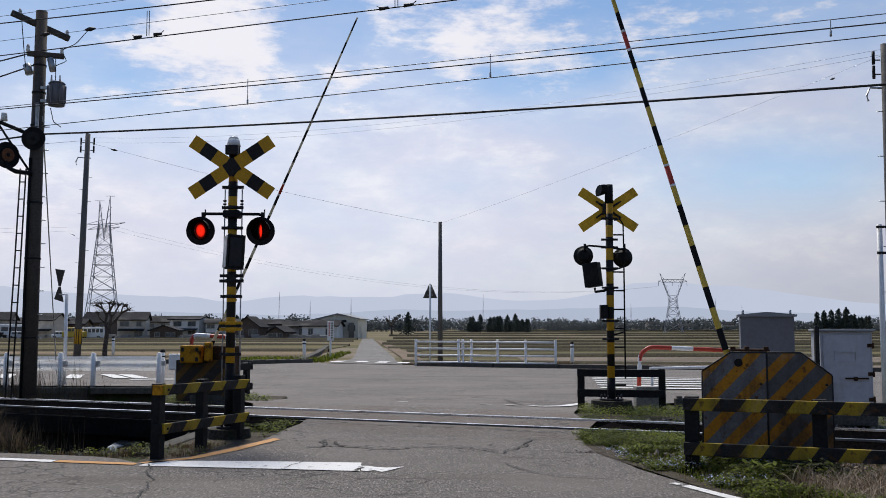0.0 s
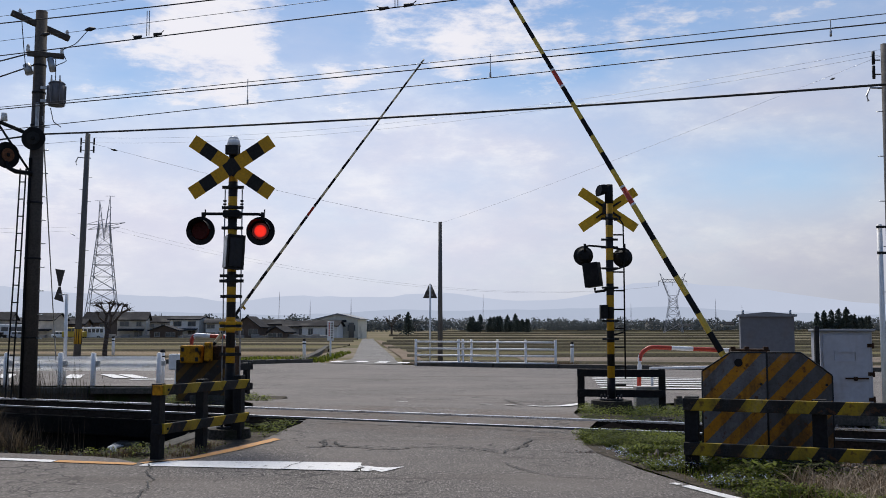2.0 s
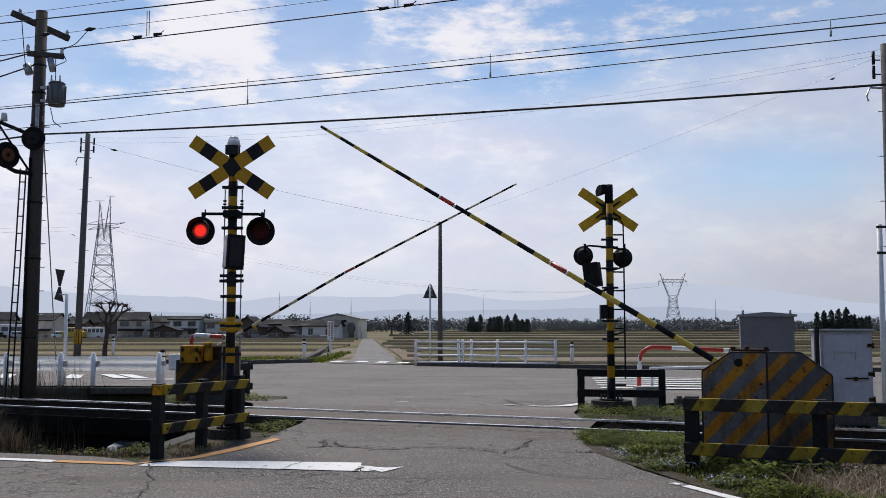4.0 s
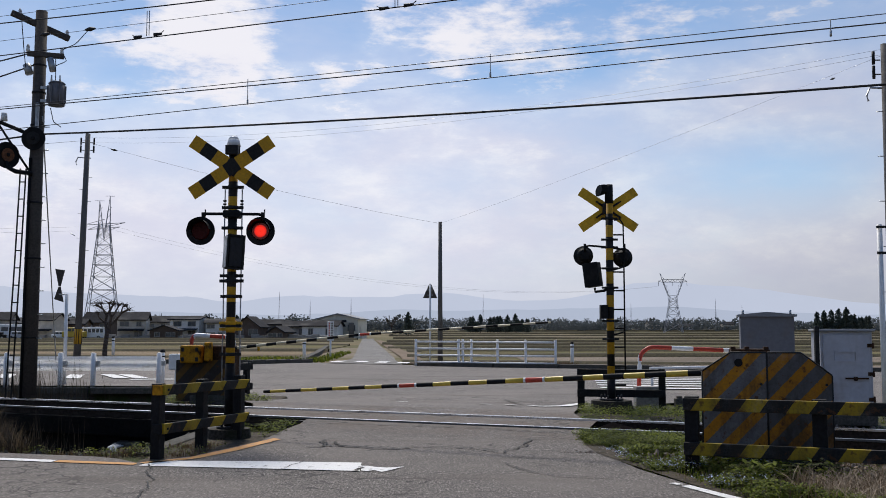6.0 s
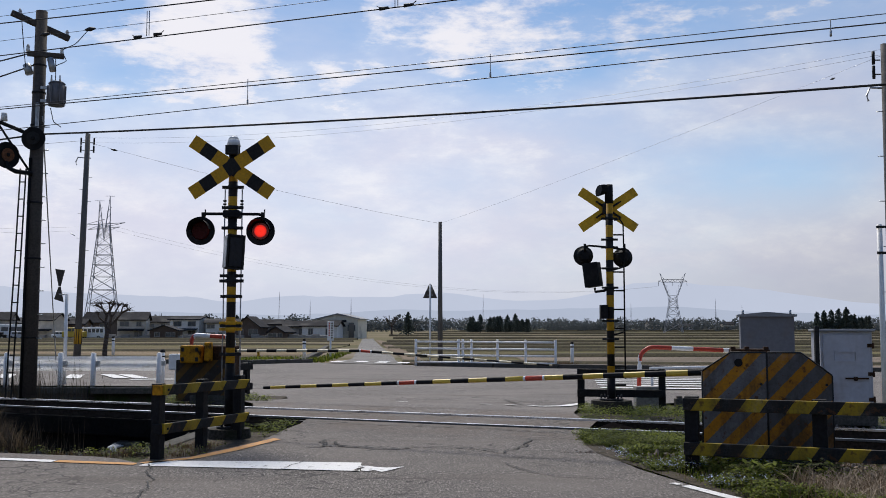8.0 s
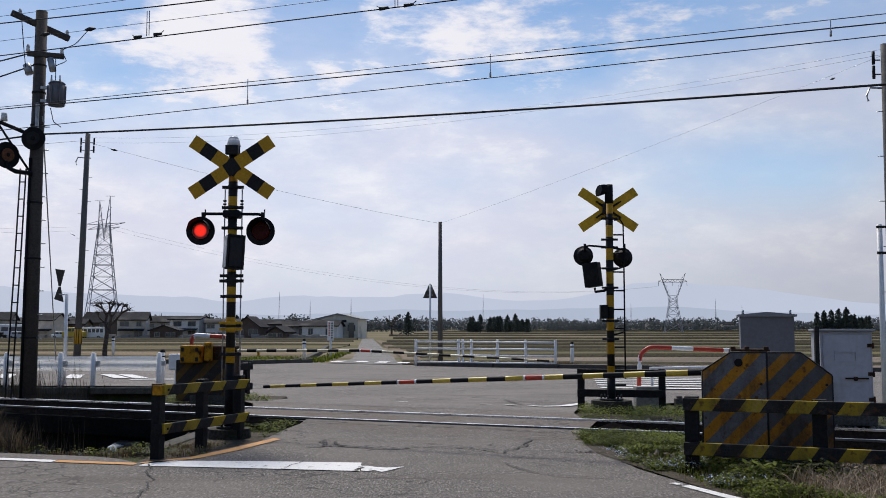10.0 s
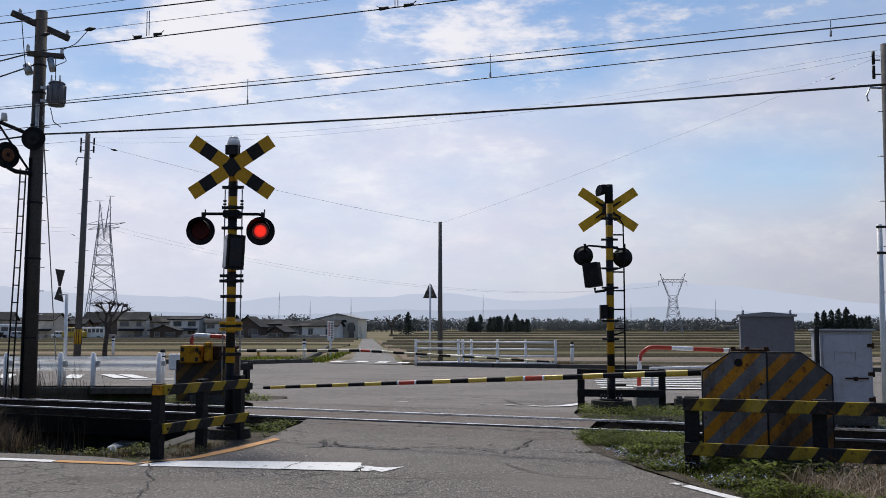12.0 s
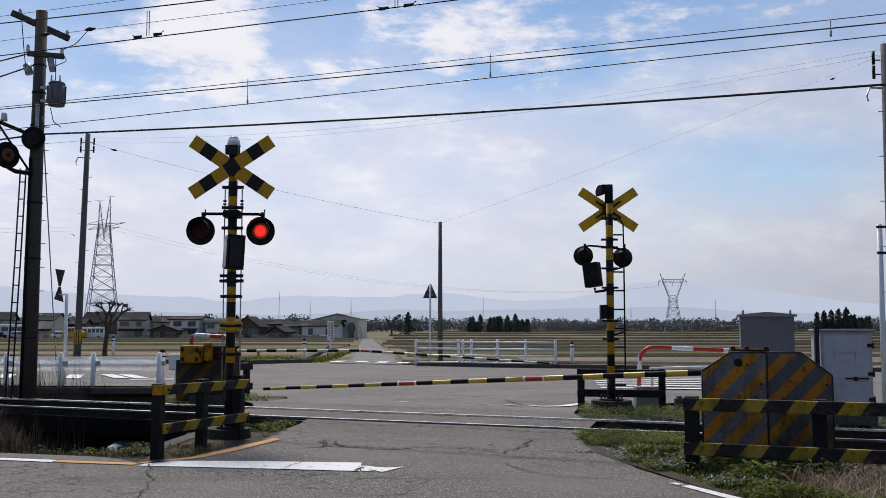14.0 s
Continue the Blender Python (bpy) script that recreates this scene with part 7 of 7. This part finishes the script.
# ---------------------------------------------------------------- mountains and sky
def mountains():
    for name, dist, h, seed in (("far_mountains", 4300, 205, 3), ("far_hills", 3600, 70, 8)):
        n = Nodes(name)
        v = n.coords(True)
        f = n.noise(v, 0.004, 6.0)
        # the blue of distance haze is painted as the ridges' own glow
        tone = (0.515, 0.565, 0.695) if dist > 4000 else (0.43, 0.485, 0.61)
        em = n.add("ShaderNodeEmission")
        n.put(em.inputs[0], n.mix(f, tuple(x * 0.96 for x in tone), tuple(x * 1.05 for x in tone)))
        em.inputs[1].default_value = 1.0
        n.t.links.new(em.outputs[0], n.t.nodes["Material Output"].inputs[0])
        bm = B()
        rows = []
        for k in range(181):
            a = radians(-65 + 130 * k / 180)
            p = Vector((math.sin(a) * 8, dist / 900, seed))
            e = 0.5 + 0.5 * noise.fractal(p * 0.55, 1.0, 2.1, 5)
            crest = h * (0.35 + 0.75 * e)
            rows.append([bm.verts.new((dist * f2 * math.sin(a), dist * f2 * math.cos(a), z)) for f2, z in ((0.97, -3), (0.985, crest * 0.55), (1.0, crest), (1.02, -3))])
        for a, b in zip(rows, rows[1:]):
            for i in range(3):
                bm.faces.new((a[i], b[i], b[i + 1], a[i + 1])).smooth = True
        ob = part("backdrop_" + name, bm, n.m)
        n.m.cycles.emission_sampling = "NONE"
        tagged(ob, "mountains with pale blue haze painted in, far behind the plain", "mountains", "", "structure")


mountains()


def cloud_dome():
    n = Nodes("drifting_clouds")
    v = n.coords()
    nrm = n.add("ShaderNodeVectorMath", operation="NORMALIZE")
    n.put(nrm.inputs[0], v)
    d = nrm.outputs[0]
    x, y, z = n.xyz(d)[:3]
    flat = n.stretch(d, (1.0, 1.0, 2.3))
    big, mid, fine = n.noise(flat, 3.2, 5.0, 0.6), n.noise(flat, 11.0, 7.0, 0.62), n.noise(n.stretch(d, (1.0, 1.0, 3.6)), 30.0, 6.0, 0.65)
    # heaped clouds high up: (right, up, radius, weight), measured as tangents from straight ahead
    lumps = None
    for cx, cz, r, wgt in ((-0.26, 0.275, 0.075, 0.5), (-0.20, 0.25, 0.06, 0.42), (-0.19, 0.33, 0.07, 0.55), (0.02, 0.32, 0.09, 0.5), (0.11, 0.315, 0.06, 0.4), (-0.10, 0.255, 0.05, 0.34), (-0.33, 0.30, 0.05, 0.25), (-0.08, 0.22, 0.06, 0.25), (0.02, 0.275, 0.045, 0.22), (-0.42, 0.21, 0.06, 0.3), (0.36, 0.32, 0.07, 0.12), (0.30, 0.27, 0.10, 0.06), (0.20, 0.325, 0.06, 0.4), (-0.05, 0.34, 0.05, 0.4), (-0.27, 0.32, 0.05, 0.3), (-0.43, 0.16, 0.07, 0.4), (0.27, 0.225, 0.10, 0.22), (0.40, 0.245, 0.08, 0.16), (0.13, 0.20, 0.09, 0.24)):
        p = Vector((cx, 1, cz)).normalized()
        dist = n.add("ShaderNodeVectorMath", operation="DISTANCE")
        n.put(dist.inputs[0], d)
        dist.inputs[1].default_value = p
        g = n.ramp(dist.outputs["Value"], 0.0, r * 1.25, wgt, 0.0)
        lumps = g if lumps is None else n.math("ADD", lumps, g)
    texture = n.math("ADD", n.math("MULTIPLY", n.math("SUBTRACT", mid, 0.5), 1.5), n.math("MULTIPLY", n.math("SUBTRACT", fine, 0.5), 0.7))
    heaps = n.ramp(n.math("ADD", n.math("ADD", lumps, n.math("MULTIPLY", texture, 1.15)), n.math("MULTIPLY", n.math("SUBTRACT", big, 0.5), 0.7)), 0.12, 0.72)
    veil = n.ramp(z, 0.10, 0.35, 0.95, 0.04)
    veil = n.math("ADD", veil, n.math("ADD", n.math("MULTIPLY", n.math("SUBTRACT", big, 0.5), 1.0), n.math("MULTIPLY", texture, 0.16)), 0.0, True)
    for cx, cz, r, wgt in ((0.37, 0.155, 0.085, 0.36), (0.06, 0.245, 0.07, 0.34), (-0.33, 0.25, 0.06, 0.3), (0.16, 0.265, 0.06, 0.25), (0.02, 0.15, 0.06, 0.10), (0.30, 0.235, 0.10, -0.22), (0.43, 0.26, 0.10, -0.18), (0.24, 0.14, 0.13, 0.26), (0.40, 0.14, 0.10, 0.16)):
        dist = n.add("ShaderNodeVectorMath", operation="DISTANCE")
        n.put(dist.inputs[0], n.stretch(d, (0.6, 1.0, 1.4)))
        p = Vector((cx, 1, cz)).normalized()
        dist.inputs[1].default_value = (p.x * 0.6, p.y, p.z * 1.4)
        veil = n.math("SUBTRACT", veil, n.math("MULTIPLY", n.ramp(dist.outputs["Value"], 0.0, r, 1.0, 0.0), wgt), 0.0, True)
    low = n.ramp(z, 0.02, 0.16, 1.0, 0.0)
    cover = n.math("MAXIMUM", n.math("MAXIMUM", heaps, veil), low, 0.0, True)
    cover = n.math("MULTIPLY", cover, 0.97)
    tone = n.mix(n.ramp(n.math("ADD", mid, n.math("MULTIPLY", heaps, 0.25)), 0.35, 0.8), (0.71, 0.71, 0.84), (0.89, 0.875, 0.93))
    tone = n.mix(n.ramp(z, 0.0, 0.10, 0.75, 0.0), tone, (0.62, 0.67, 0.80))
    em, tr, mx = n.add("ShaderNodeEmission"), n.add("ShaderNodeBsdfTransparent"), n.add("ShaderNodeMixShader")
    n.put(em.inputs[0], tone)
    facing = n.add("ShaderNodeVectorMath", operation="DOT_PRODUCT")
    n.put(facing.inputs[0], d)
    facing.inputs[1].default_value = sd
    n.put(em.inputs[1], n.math("MULTIPLY", n.ramp(facing.outputs["Value"], 0.15, 0.72, 0.5, 1.0), n.ramp(x, -0.05, 0.42, 1.0, 0.83)))
    n.put(mx.inputs[0], cover)
    n.t.links.new(tr.outputs[0], mx.inputs[1])
    n.t.links.new(em.outputs[0], mx.inputs[2])
    n.t.links.new(mx.outputs[0], n.t.nodes["Material Output"].inputs[0])
    n.m.cycles.emission_sampling = "NONE"
    bm = B()
    seg, rows = 64, 16
    rings = []
    for j in range(rows):
        e = radians(-1.0 + 90 * j / rows)
        rings.append([bm.verts.new((4700 * math.cos(e) * math.cos(k * math.tau / seg), 4700 * math.cos(e) * math.sin(k * math.tau / seg), 4700 * math.sin(e))) for k in range(seg)])
    cap = bm.verts.new((0, 0, 4700))
    for a, b in zip(rings, rings[1:]):
        for k in range(seg):
            bm.faces.new((a[k], b[k], b[(k + 1) % seg], a[(k + 1) % seg]))
    for k in range(seg):
        bm.faces.new((rings[-1][k], cap, rings[-1][(k + 1) % seg]))
    ob = part("backdrop_clouds", bm, n.m)
    return tagged(ob, "thin white clouds drifting over a blue sky", "clouds", "", "structure")


CLOUDS = cloud_dome()


# ---------------------------------------------------------------- what moves
def motions():
    near, near_end, p, cut = ARMS["near"]
    fall = [(0, 73.6), (0.5, 73.4), (1.0, 70.8), (1.5, 66.0), (2.0, 60.4), (2.5, 54.0), (3.0, 46.6), (3.2, 43.7), (5.3, 8.6), (5.6, 3.5), (5.7, 1.6), (5.8, -0.25), (5.9, -2.0), (6.0, -3.6), (6.1, -4.3), (6.2, -3.7), (6.35, -2.5), (6.5, -2.5), (6.8, -3.3), (7.0, -2.2), (7.2, -3.2), (7.5, -2.5), (8.0, -3.1), (8.2, -2.5), (8.8, -3.1), (9.4, -2.6), (10.3, -3.1), (11.0, -2.7), (11.5, -3.1), (12.0, -3.1), (12.5, -3.4), (13.0, -3.5), (13.5, -3.5), (14.0, -3.25)]
    walk(near, [(t, pose(*p, 0, -e, 155.4 + 12)) for t, e in fall])
    walk(near_end, [(0, pose(cut, 0, 0)), (14.0, pose(cut, 0, 0))])
    far, far_end, p, cut = ARMS["far"]
    fall = [(0, 62.2, 0.2), (0.5, 62.2, 0.2), (1.0, 59.3, 0.2), (1.5, 54.8, -0.2), (2.0, 49.0, -0.8), (2.5, 43.2, -1.2), (3.0, 36.8, -1.8), (3.2, 34.3, -2.0), (5.3, 12.0, -2.6), (5.6, 8.5, -2.4), (6.0, 5.5, -2.1), (6.2, 4.0, -2.3), (6.4, 2.4, -2.7), (6.6, 1.2, -3.2), (6.8, 0.6, -3.9), (7.0, 0.2, -3.6), (7.2, 0.5, -2.8), (7.5, 0.7, -2.0), (8.0, 0.5, -3.7), (8.2, 0.6, -2.2), (9.0, 0.6, -3.6), (9.6, 0.6, -2.6), (10.3, 0.6, -3.3), (10.6, 0.6, -3.8), (11.0, 0.6, -2.4), (11.5, 0.6, -3.8), (12.0, 0.6, -3.0), (12.5, 0.6, -3.4), (13.5, 0.6, -3.5), (14.0, 0.6, -3.4)]
    walk(far, [(t, pose(*p, 0, -e, -24.6 + 10)) for t, e, b in fall])
    walk(far_end, [(t, pose(cut, 0, 0, 0, -b, 0)) for t, e, b in fall])
    # the two lamps shine in turn: each lens shows its lit face, then its dark one
    turns = [0.02, 0.62, 1.21, 1.81, 2.42, 3.02, 3.63, 4.23, 4.84, 5.45, 6.05, 6.66, 7.26, 7.86, 8.46, 9.07, 9.67, 10.27, 10.87, 11.47, 12.07, 12.67, 13.28, 13.88]
    for which, lens in enumerate(GLOWS):
        rows = [(0.0, 88 if which else 60)]
        for k, t in enumerate(turns):
            on = (k % 2 == 0) == (which == 0)
            before, after = (176, 0) if on else (0, 176)
            rows += [(t - 0.034, before), (t, 88), (t + 0.034, after)]
        rows.append((14.0, rows[-1][1]))
        rows = [r for i, r in enumerate(rows) if i == 0 or (r[0] > 0.01 and frame(r[0]) > frame(rows[i - 1][0]))]
        walk(lens, [(t, pose(0, 0, 0, 0, 0, a)) for t, a in rows])
    walk(CLOUDS, [(0, pose(0, 0, 0)), (14.0, pose(0, 0, 0, 0.26, 0, 0.58))])


motions()
